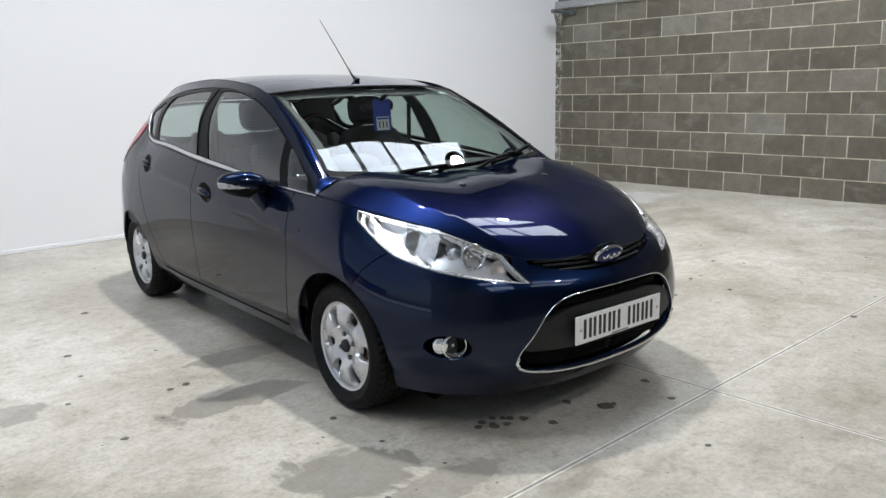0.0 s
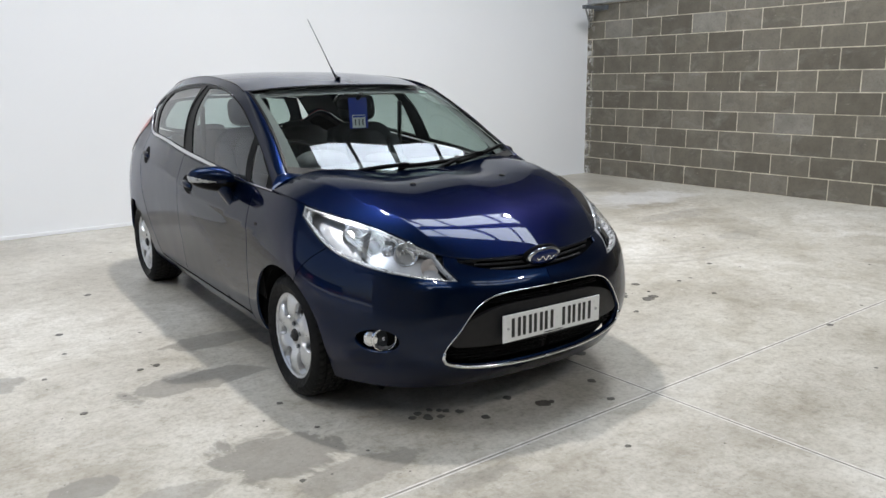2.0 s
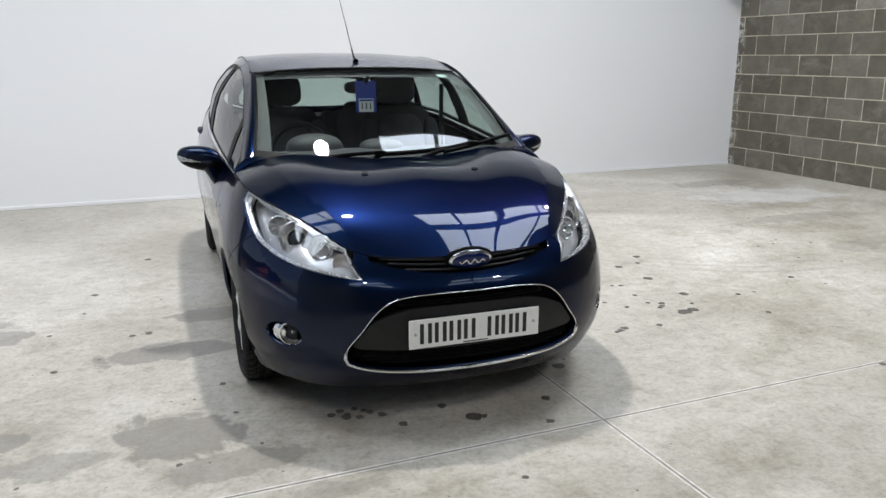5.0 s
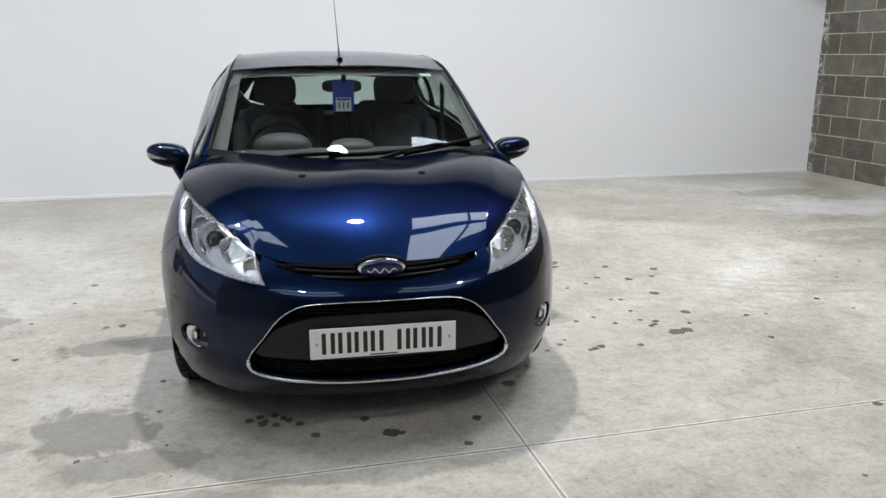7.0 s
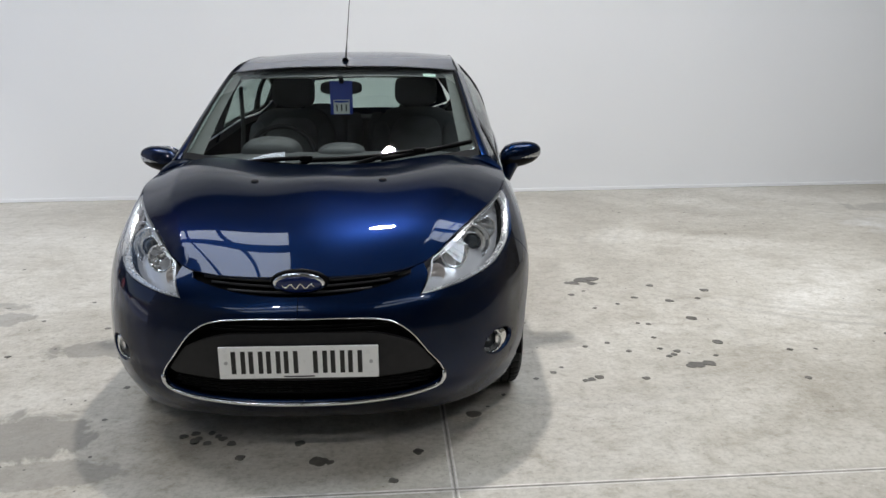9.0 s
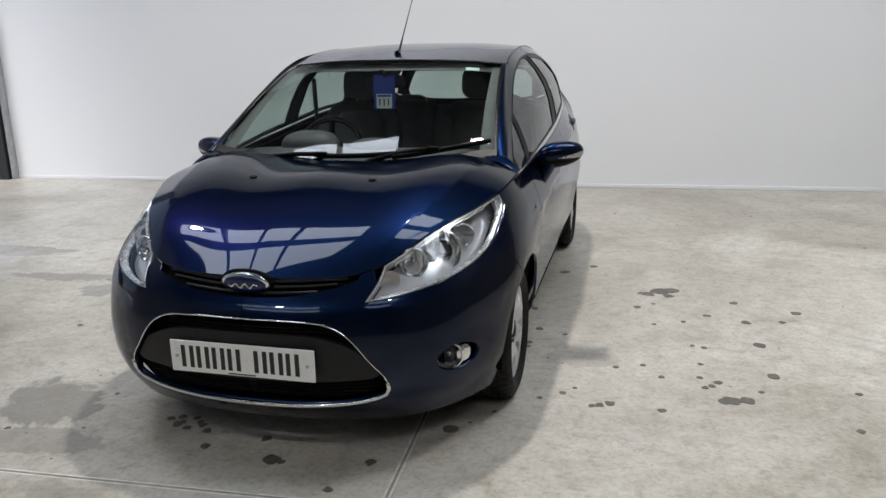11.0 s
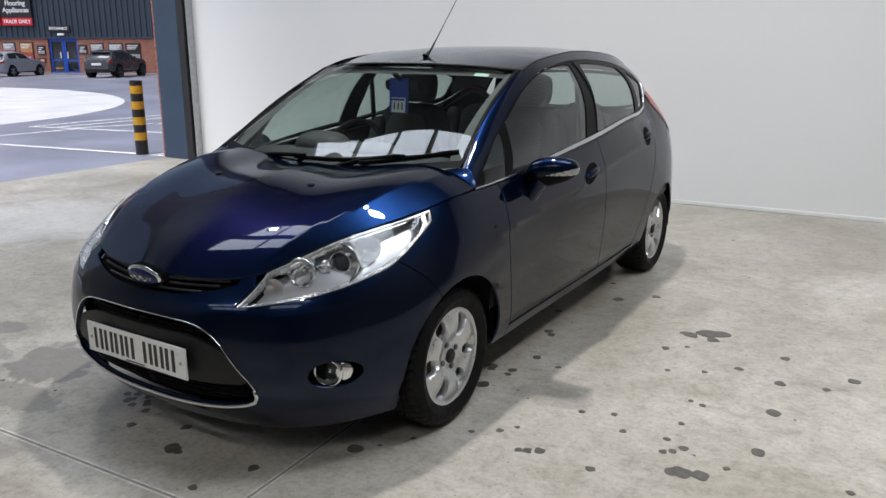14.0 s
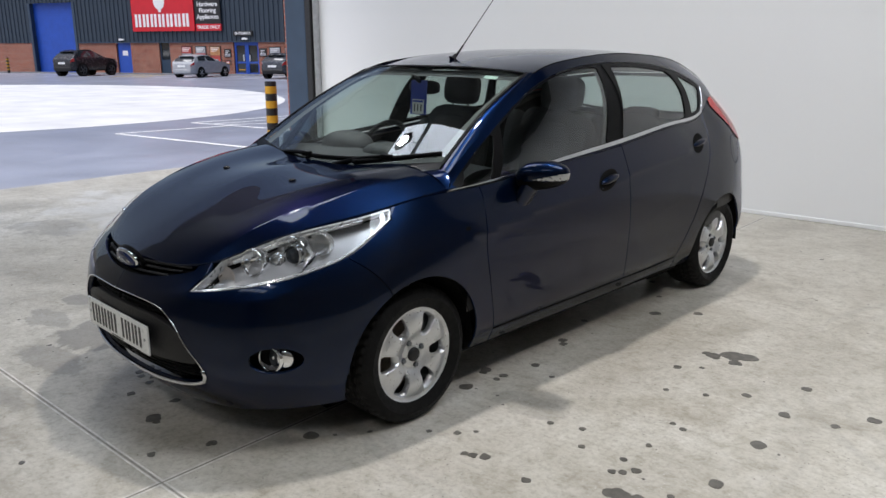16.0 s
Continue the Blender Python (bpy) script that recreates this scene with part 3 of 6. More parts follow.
for x, y in ROOFLIGHTS:
    # unseen opaque cover, blocks the sun above the area lamp
    pn = part("rooflight_panel", box_bm(x - RL_W / 2 - 0.08, x + RL_W / 2 + 0.08, y - RL_L / 2 - 0.08, y + RL_L / 2 + 0.08, ROOF_Z + 0.122, ROOF_Z + 0.14), MAT["opaque_sheet"])
    tagged(pn, "opaque white sheet added above a rooflight to block the sun", "rooflight", "rooflights", "structure")
    for k in range(1, RL_BAYS):
        bx = x - RL_W / 2 + RL_W * k / RL_BAYS
        ob = part("rooflight_bar", box_bm(bx - 0.035, bx + 0.035, y - RL_L / 2, y + RL_L / 2, ROOF_Z - 0.03, ROOF_Z + 0.03), MAT["steel_dark"])
        tagged(ob, "dark bar across a rooflight", "rooflight bar", "rooflight bars", "structure")
for k in range(10):
    y = -13.0 + 1.8 * k
    ob = part("roof_purlin", box_bm(X_DOOR, X_BLOCK, y - 0.035, y + 0.035, ROOF_Z - 0.24, ROOF_Z - 0.02), MAT["steel_dark"])
    tagged(ob, "dark steel purlin below the roof", "purlin", "roof purlins", "structure")
# housings for all lamps, the added unseen pair included
for x, y in HIGHBAYS:
    hb = empty("highbay_lamp", pose(x, y, 5.4), label="round white high-bay lamp hung from the roof", category="lamp", group="high-bay lamps")
    part("housing", lathe_bm([(0.02, 0.16), (0.09, 0.16), (0.11, 0.05), (0.19, 0.03), (0.2, 0.0), (0.185, -0.008)], 32), MAT["steel_dark"], hb, smooth=True)
    top_h = ROOF_Z + (0.122 if any(abs(x - a) < RL_W / 2 and abs(y - b) < RL_L / 2 for a, b in ROOFLIGHTS) else 0.0)
    part("hanger", cyl_bm(0.008, top_h - 5.56, 8, Matrix.Translation((0, 0, 0.16 + (top_h - 5.56) / 2))), MAT["galv"], hb)

# ---- floor joints and marks ----
for nm, b in (("joint_across", (X_DOOR - 0.4, X_BLOCK, -2.184, -2.178)), ("joint_along", (0.388, 0.394, Y_BACK, Y_WHITE))):
    ob = part("floor_joint", box_bm(b[0], b[1], b[2], b[3], -0.004, 0.0012), MAT["joint"])
    tagged(ob, "narrow sawn joint in the concrete floor", "joint", "floor joints", "structure")
    for o in (-0.0095, 0.0095):
        c = (b[0], b[1], b[2] + o, b[3] + o) if nm == "joint_across" else (b[0] + o, b[1] + o, b[2], b[3])
        ob = part("joint_edge", box_bm(c[0], c[1], c[2], c[3], -0.004, 0.0006), MAT["joint_pale"])
        tagged(ob, "pale worn edge along a floor joint", "joint", "floor joints", "structure")


def splat_bm(r, rnd, lobes=3, seg=22, stretch=1.0):
    """A thin irregular spot."""
    bm = bmesh.new()
    ph = [rnd.uniform(0, 6.28) for _ in range(lobes)]
    am = [rnd.uniform(0.02, 0.10) for _ in range(lobes)]
    ring = []
    for k in range(seg):
        a = 2 * math.pi * k / seg
        q = r * (1 + sum(m_ * math.sin((i + 2) * a + p_) for i, (m_, p_) in enumerate(zip(am, ph))))
        ring.append((q * math.cos(a) * stretch, q * math.sin(a)))
    hgt_ = rnd.uniform(0.0007, 0.0022)
    top_ = [bm.verts.new((x, y, hgt_)) for x, y in ring]
    low = [bm.verts.new((x * 1.02, y * 1.02, -0.001)) for x, y in ring]
    bm.faces.new(top_)
    for k in range(seg):
        bm.faces.new((low[k], low[(k + 1) % seg], top_[(k + 1) % seg], top_[k]))
    return bm


rnd = random.Random(11)
SPOTS = [
    (1.58, -1.23, .036), (1.64, -1.22, .03), (1.55, -1.24, .026), (1.03, -1.36, .014), (1.06, -1.35, .017), (1.10, -1.33, .02), (1.49, -1.12, .014), (1.52, -1.10, .015), (1.55, -1.06, .018),
    (1.80, -.60, .03), (1.79, -.96, .026), (1.40, .18, .055), (1.46, .20, .045), (1.44, .10, .03), (1.33, .12, .035), (-.07, -1.96, .032), (-.35, -1.91, .018), (.51, -1.64, .03),
    (.19, -2.11, .016), (-.15, -1.82, .02), (-.54, -1.77, .02), (1.71, -1.13, .012), (1.30, -1.36, .017), (.68, -.18, .022), (.84, .50, .03), (1.61, -.21, .02),
]
SPOTS2 = [
    (1.97, -.26, .018), (1.79, -.29, .024), (.28, -1.92, .02), (1.25, -.92, .014), (1.78, .02, .022), (1.48, -.32, .013), (2.07, -.11, .026), (1.54, -.67, .014), (1.26, -.12, .02), (1.33, -.38, .012),
    (-.44, -1.76, .016), (-.46, -1.74, .013), (-.40, -1.80, .018), (-.55, -1.71, .017), (-1.16, 1.14, .022), (-1.49, .37, .02), (-1.22, -.45, .018), (-1.30, -.46, .015), (-.95, -1.25, .014), (1.29, .13, .02),
    (.67, -.92, .03), (.62, -.72, .025), (.72, -.72, .02), (1.92, -2.2, .02), (-.03, -1.97, .014),
]
SPOTS3 = [
    (.71, -.22, .020), (.68, -.92, .016), (.63, -.75, .018), (.72, -.77, .016), (.76, -.53, .020), (.89, -.59, .013), (.91, -1.26, .015), (1.13, -.96, .013), (1.32, -1.04, .013), (1.50, -.87, .012), (1.49, -.65, .012), (.61, .14, .018),
    (1.02, .65, .024), (.55, 1.04, .02), (.72, .79, .015), (.82, -1.32, .012), (-.59, -1.73, .016), (-.53, -1.75, .014), (-.49, -1.79, .016), (-.49, -1.71, .014), (-1.64, -.83, .014), (1.48, -1.02, .014), (2.09, -1.09, .014), (2.0, -1.42, .016), (2.68, -.93, .018), (-.10, -2.44, .012),
]
for x, y, r in SPOTS + SPOTS2 + SPOTS3:
    ob = part("damp_spot", splat_bm(r, rnd), MAT["stain"])
    ob.matrix_basis = pose(x, y, 0, 0, 0, rnd.uniform(0, 360))
    tagged(ob, "small dark damp spot on the concrete", "stain", "damp spots", "structure")
bm = bmesh.new()
for k in range(420):
    x, y = rnd.uniform(-3.0, 5.6), rnd.uniform(-3.4, 3.2)
    r = 0.003 + 0.012 * rnd.random() ** 3
    cx = [bm.verts.new((x + r * rnd.uniform(0.7, 1.2) * math.cos(a), y + r * rnd.uniform(0.7, 1.2) * math.sin(a), 0.0008)) for a in (0, 1.05, 2.1, 3.14, 4.2, 5.25)]
    bm.faces.new(cx)
tagged(part("floor_specks", bm, MAT["stain"]), "scattered dark specks and drips on the floor", "specks", kind="stuff")

# ---- the yard outside the open door ----
ground = part("ground", box_bm(-400, X_DOOR - 0.423, -400, 400, -0.5, -0.03), MAT["asphalt"])
tagged(ground, "damp dark grey asphalt yard", "ground", kind="structure")
gb = part("ground_behind", box_bm(X_DOOR - 0.423, 400, Y_WHITE + 0.4, 400, -0.5, -0.03), MAT["asphalt"])
tagged(gb, "asphalt beyond the unit", "ground", kind="structure")
bm = bmesh.new()
ring = [bm.verts.new((-24.5 + 12.0 * math.cos(a) * (1 + 0.02 * math.sin(3 * a)), 3.2 + 10.6 * math.sin(a), -0.026)) for a in np.linspace(0, 2 * math.pi, 72, endpoint=False)]
bm.faces.new(ring)
tagged(part("pavement_circle", bm, MAT["pale_concrete"]), "pale concrete turning area in the yard", "pavement", kind="structure")


def line_bm(a, b, w, z=-0.024):
    a, b = Vector((*a, z)), Vector((*b, z))
    s = (b - a).cross(Vector((0, 0, 1))).normalized() * w / 2
    bm = bmesh.new()
    bm.faces.new([bm.verts.new(p) for p in (a + s, a - s, b - s, b + s)])
    bmesh.ops.recalc_face_normals(bm, faces=bm.faces[:])
    return bm


for a, b in (((-10.85, 3.18), (-6.9, 3.60)), ((-10.85, 3.18), (-10.60, 5.30)), ((-11.75, 5.22), (-7.6, 5.85)), ((-11.75, 5.22), (-11.60, 8.6)), ((-11.2, 5.33), (-11.0, 8.3)), ((-10.80, 5.42), (-9.9, 7.4)), ((-10.3, 6.75), (-8.0, 6.95)), ((-6.62, 3.60), (-6.56, 3.84)), ((-6.62, 3.60), (-6.15, 3.66))):
    tagged(part("bay_line", line_bm(a, b, 0.11), MAT["line_paint"]), "white painted parking bay line", "road marking", "bay lines", "structure")

# bollard
bol = empty("bollard", pose(-6.83, 3.62, -0.03), label="black and yellow banded steel bollard", category="bollard")
part("post", cyl_bm(0.083, 1.0, 28, Matrix.Translation((0, 0, 0.5)), bevel=0.006), noisy("black_bollard_paint", (0.012, 0.012, 0.013), 0.45, 0.2, 12), bol, smooth=False)
yel = noisy("yellow_band", (0.52, 0.27, 0.015), 0.45, 0.12, 14)
for z in (0.20, 0.41, 0.62, 0.83):
    part("yellow_band", cyl_bm(0.0845, 0.105, 28, Matrix.Translation((0, 0, z + 0.05))), yel, bol)

# ---- the trade unit across the yard ----
FD = Vector((0.9328, 0.3603, 0))
FACADE = Matrix(((FD.x, -FD.y, 0, -53.15), (FD.y, FD.x, 0, 18.28), (0, 0, 1, -0.05), (0, 0, 0, 1)))
unit = empty("trade_unit", FACADE, label="brick and blue-grey clad trade unit with blue doors", category="building")
openings = [(0.2, 4.05), (7.15, 8.3), (10.5, 11.3), (15.95, 17.7)]
xs = [-14.0] + [v for o in openings for v in o] + [40.0]
for k in range(0, len(xs), 2):
    part("brick_wall", box_bm(xs[k], xs[k + 1], 0, 0.3, 0, 1.95), MAT["brick_far"], unit)
part("brick_wall", box_bm(-14, 40, 12, 12.3, 0, 7.0), MAT["brick_far"], unit)


def ribbed(x0, x1, z0, z1, pitch=0.33):
    bm = bmesh.new()
    prof = []
    x = x0
    while x < x1:
        for dx, dy in ((0, 0), (0.20, 0), (0.235, -0.045), (0.295, -0.045)):
            if x + dx < x1:
                prof.append((x + dx, dy))
        x += pitch
    prof.append((x1, 0))
    a = [bm.verts.new((x, y - 0.02, z0)) for x, y in prof]
    b = [bm.verts.new((x, y - 0.02, z1)) for x, y in prof]
    for k in range(len(prof) - 1):
        bm.faces.new((a[k], a[k + 1], b[k + 1], b[k]))
    return bm


part("cladding", ribbed(-14, 0.2, 1.95, 7.0), MAT["clad"], unit, "ribbed blue-grey metal cladding")
part("cladding", ribbed(0.2, 4.05, 4.45, 7.0), MAT["clad"], unit)
part("cladding", ribbed(4.05, 40, 1.95, 7.0), MAT["clad"], unit)
part("drip_flashing", box_bm(4.05, 40, -0.08, 0.0, 1.92, 1.98), MAT["steel_blue"], unit)
part("roof", box_bm(-14.3, 40.3, -0.3, 12.5, 7.0, 7.3, 0.03), MAT["steel_blue"], unit)
for x in (0.2, 3.95):
    part("door_reveal", box_bm(x - 0.05, x + 0.15, -0.06, 0.3, 0, 4.45), MAT["steel_blue"], unit)
roller = part("roller_door", box_bm(0.3, 3.98, 0.24, 0.28, 0, 4.5), MAT["blue_door"], unit, "bright blue roller door")
for k in range(30):
    part("slat", box_bm(0.3, 3.98, 0.234, 0.24, 0.15 * k + 0.004, 0.15 * k + 0.146, 0.003, 1), MAT["blue_door"], roller)
dr = part("side_door", box_bm(7.18, 8.27, 0.10, 0.16, 0, 1.93), MAT["blue_door"], unit, "plain blue side door")
part("small_glass", box_bm(7.55, 7.95, 0.085, 0.10, 1.15, 1.45), MAT["white_sign"], dr)
gd = part("glazed_panel", box_bm(10.52, 11.28, 0.12, 0.18, 0, 1.93), MAT["glass_dark"], unit, "dark glazed panel")
part("panel_frame", box_bm(10.5, 10.6, 0.08, 0.2, 0, 1.93), MAT["steel_blue"], gd)
part("panel_frame", box_bm(11.2, 11.3, 0.08, 0.2, 0, 1.93), MAT["steel_blue"], gd)
part("panel_frame", box_bm(10.6, 11.2, 0.08, 0.2, 0.0, 0.9), MAT["steel_blue"], gd)
for k in range(2):
    x0 = 15.97 + 0.86 * k
    dd_ = part("entrance_door", box_bm(x0, x0 + 0.85, 0.14, 0.17, 0, 1.92), MAT["glass_dark"], unit, "blue-framed glazed entrance door")
    for a, b, c, d_ in ((0, .12, 0, 1.92), (.73, .85, 0, 1.92), (.12, .73, 1.74, 1.92), (.12, .73, 0, .16), (.12, .73, .70, .80)):
        part("door_rail", box_bm(x0 + a, x0 + b, 0.09, 0.139, c, d_), MAT["blue_door"], dd_)
    part("pull_handle", box_bm(x0 + (0.62 if k == 0 else 0.18), x0 + (0.67 if k == 0 else 0.23), 0.04, 0.09, 0.85, 1.2), MAT["white_sign"], dd_)
    if k == 0:
        part("kick_sticker", box_bm(x0 + .2, x0 + .65, 0.128, 0.138, 0.3, 0.36), yel, dd_)


def lettering(text, size, x, z, y, mat, parent, name="lettering"):
    cu = bpy.data.curves.new(name, "FONT")
    cu.body, cu.size, cu.align_x, cu.align_y, cu.extrude, cu.offset = text, size, "CENTER", "CENTER", 0.01, size * 0.02
    ob = bpy.data.objects.new(name, cu)
    scene.collection.objects.link(ob)
    me = bpy.data.meshes.new_from_object(ob.evaluated_get(bpy.context.evaluated_depsgraph_get()))
    bpy.data.objects.remove(ob)
    me.materials.append(mat)
    return part(name, me, None, parent, m=pose(x, y, z, 90, 0, 0))


sg = part("red_sign", box_bm(8.75, 13.40, -0.16, -0.07, 2.60, 5.2, 0.01), MAT["red_sign"], unit, "large red sign with white shapes")
for k in range(7):
    w = 0.5
    x = 9.0 + 0.595 * k
    part("sign_bar", box_bm(x, x + w * 0.35, -0.175, -0.155, 2.86, 3.62), MAT["white_sign"], sg)
    part("sign_bar", box_bm(x + w * 0.55, x + w * 0.9, -0.175, -0.155, 2.86, 3.62), MAT["white_sign"], sg)
bm = bmesh.new()
bmesh.ops.create_uvsphere(bm, u_segments=18, v_segments=10, radius=1, matrix=pose(10.9, -0.165, 4.35) @ Matrix.Diagonal((0.42, 0.02, 0.48, 1)))
part("sign_emblem", bm, MAT["white_sign"], sg)
part("sign_emblem_foot", box_bm(10.82, 11.02, -0.175, -0.155, 3.72, 4.0), MAT["white_sign"], sg)
bs = part("black_sign", box_bm(13.50, 15.30, -0.16, -0.07, 3.02, 5.2, 0.01), MAT["black_sign"], unit, "black sign with white words")
for k, wd in enumerate(("Hardware", "Flooring", "Appliances")):
    lettering(wd, 0.36, 14.4, 4.12 - 0.36 * k, -0.165, MAT["white_sign"], bs)
rs = part("trade_sign", box_bm(13.50, 15.30, -0.16, -0.07, 2.60, 3.0, 0.01), MAT["red_sign"], unit, "red sign with white words")
lettering("TRADE ONLY", 0.27, 14.4, 2.8, -0.165, MAT["white_sign"], rs)
es = part("entrance_sign", box_bm(16.08, 17.42, -0.12, -0.05, 2.28, 2.58, 0.01), MAT["black_sign"], unit, "black entrance sign")
lettering("ENTRANCE", 0.21, 16.75, 2.43, -0.125, MAT["white_sign"], es)
for x in (7.7, 16.85):
    part("door_light", box_bm(x - 0.2, x + 0.2, -0.14, -0.04, 2.06, 2.18, 0.03), MAT["white_sign"], unit)
postercol = [noisy("poster_red", (0.42, 0.06, 0.05), 0.5, 0.3, 6), noisy("poster_orange", (0.50, 0.24, 0.10), 0.5, 0.4, 6), noisy("poster_grey", (0.30, 0.30, 0.32), 0.5, 0.4, 6), MAT["black_sign"]]
for x0, x1, z0, z1, c, band in ((12.18, 12.98, .92, 1.72, 0, 2), (13.22, 14.0, .92, 1.72, 2, 0), (14.26, 15.06, .70, 1.72, 1, 0), (15.3, 15.78, 1.05, 1.54, 3, 2), (15.34, 15.74, .62, .88, 0, 1), (17.76, 18.26, 1.1, 1.57, 3, 2), (18.44, 19.23, .9, 1.66, 2, 3), (19.5, 20.35, .85, 1.66, 2, 3), (20.5, 21.36, .62, 1.66, 3, 2)):
    po = part("poster", box_bm(x0, x1, -0.04, 0.0, z0, z1, 0.004), MAT["black_sign"], unit, "framed advertising poster")
    zz = z0 + (z1 - z0) * 0.45
    part("poster_print", box_bm(x0 + .05, x1 - .05, -0.05, -0.04, z0 + .05, zz), postercol[band], po)
    part("poster_print", box_bm(x0 + .05, x1 - .05, -0.05, -0.04, zz + .01, z1 - .05), postercol[c], po)
    for k in range(3):
        part("print_bar", box_bm(x0 + .1, x1 - .12 - .08 * k, -0.058, -0.05, z1 - .14 - .09 * k, z1 - .10 - .09 * k), MAT["white_sign"], po)
bo = copy_thing(bol, FACADE @ pose(-0.9, -1.2, 0.02))

# kerb and bay markings before the unit
kerb = part("kerb", box_bm(-14, 40, -0.9, -0.0, 0, 0.09, 0.02), noisy("grey_kerb_concrete", (0.17, 0.175, 0.19), 0.7, 0.2, 2))
kerb.matrix_basis = FACADE
tagged(kerb, "low grey kerb in front of the trade unit", "kerb", kind="structure")
for k in range(16):
    x = -6.5 + 2.65 * k
    ob = part("bay_line", box_bm(x, x + 0.1, -5.6, -0.95, 0.0, 0.024), MAT["line_paint"], m=FACADE)
    tagged(ob, "white painted parking bay line", "road marking", "bay lines", "structure")
for x0 in (9.4, 24.0):
    for k in range(5):
        bm = box_bm(0, 0.1, -4.6, 0, 0.0, 0.026)
        ob = part("hatch_line", bm, MAT["yellow_line"], m=FACADE @ pose(x0 + 0.55 * k, -1.0, 0, 0, 0, 24))
        tagged(ob, "yellow hatched no-parking line", "road marking", "hatched lines", "structure")


# ---- the car: smooth surfaces spanned by design curves (left half, nose towards -y) ----
def spline_basis(knots, ts):
    """Weights of an interpolating natural cubic spline through the knots, at ts."""
    k = np.asarray(knots, float)
    n, h = len(k), np.diff(k)
    a, r = np.zeros((n, n)), np.zeros((n, n))
    a[0, 0] = a[-1, -1] = 1
    for i in range(1, n - 1):
        a[i, i - 1 : i + 2] = h[i - 1], 2 * (h[i - 1] + h[i]), h[i]
        r[i, i - 1 : i + 2] = 6 / h[i - 1], -6 / h[i - 1] - 6 / h[i], 6 / h[i]
    m = np.linalg.solve(a, r)
    ts = np.clip(np.asarray(ts, float), k[0], k[-1])
    i = np.clip(np.searchsorted(k, ts, side="right") - 1, 0, n - 2)
    lo, hi, hh = k[i + 1] - ts, ts - k[i], h[i]
    w = (lo**3 / (6 * hh) - hh * lo / 6)[:, None] * m[i] + (hi**3 / (6 * hh) - hh * hi / 6)[:, None] * m[i + 1]
    w[np.arange(len(ts)), i] += lo / hh
    w[np.arange(len(ts)), i + 1] += hi / hh
    return w


class Skin:
    """A C2 surface through rows of points; mirror: which ends of the rows lie on the car's middle plane."""

    def __init__(self, rows, mirror=(True, True)):
        p = np.array(rows, float)
        self.a = 0
        if mirror[0]:
            p = np.concatenate([p[:, 2:0:-1] * [-1, 1, 1], p], 1)
            self.a = 2
        if mirror[1]:
            p = np.concatenate([p, p[:, -2:-4:-1] * [-1, 1, 1]], 1)
        self.p = p
        du = np.linalg.norm(np.diff(p, axis=1), axis=2).mean(0)
        dv = np.linalg.norm(np.diff(p, axis=0), axis=2).mean(1)
        self.ku, self.kv = np.r_[0, np.cumsum(du)], np.r_[0, np.cumsum(dv)]
        self.ku -= self.ku[self.a]
        self.umax = self.ku[-3] if mirror[1] else self.ku[-1]
        self.vmax = self.kv[-1]
        self.cache = None
        self.relief = None

    def at(self, uv):
        uv = np.asarray(uv, float).reshape(-1, 2)
        q = np.einsum("ni,nj,jik->nk", spline_basis(self.ku, uv[:, 0]), spline_basis(self.kv, uv[:, 1]), self.p)
        return q if self.relief is None else self.relief(q)

    def normal(self, uv, flip=1):
        uv = np.asarray(uv, float).reshape(-1, 2)
        e = 2e-3
        hi, lo = np.minimum(uv + [0, e], [1e9, self.vmax]), np.maximum(uv - [0, e], 0)
        n = np.cross(self.at(uv + [e, 0]) - self.at(uv - [e, 0]), self.at(hi) - self.at(lo))
        return flip * n / (np.linalg.norm(n, axis=1, keepdims=True) + 1e-12)

    def find(self, pts, axes, where=None):
        """(u, v) of the points whose two coordinates named by axes are given."""
        if self.cache is None:
            g = np.stack(np.meshgrid(np.linspace(0, self.umax, 260), np.linspace(0, self.vmax, 70), indexing="ij"), -1).reshape(-1, 2)
            self.cache = (g, self.at(g))
        g, q = self.cache
        ok = np.ones(len(g), bool) if where is None else where(q)
        g, q = g[ok], q[ok]
        out = []
        for p in np.asarray(pts, float):
            uv = g[np.argmin(((q[:, axes] - p) ** 2).sum(1))].copy()
            for _ in range(6):
                d = self.at([uv, uv + [1e-4, 0], uv + [0, 1e-4]])[:, axes]
                j = np.stack([(d[1] - d[0]) / 1e-4, (d[2] - d[0]) / 1e-4], 1)
                step = np.linalg.lstsq(j, p - d[0], rcond=1e-3)[0]
                uv = np.clip(uv + np.clip(step, -0.05, 0.05), [0, 0], [self.umax, self.vmax])
            out.append(uv)
        return np.array(out)


YZ, XZ, XY = [1, 2], [0, 2], [0, 1]
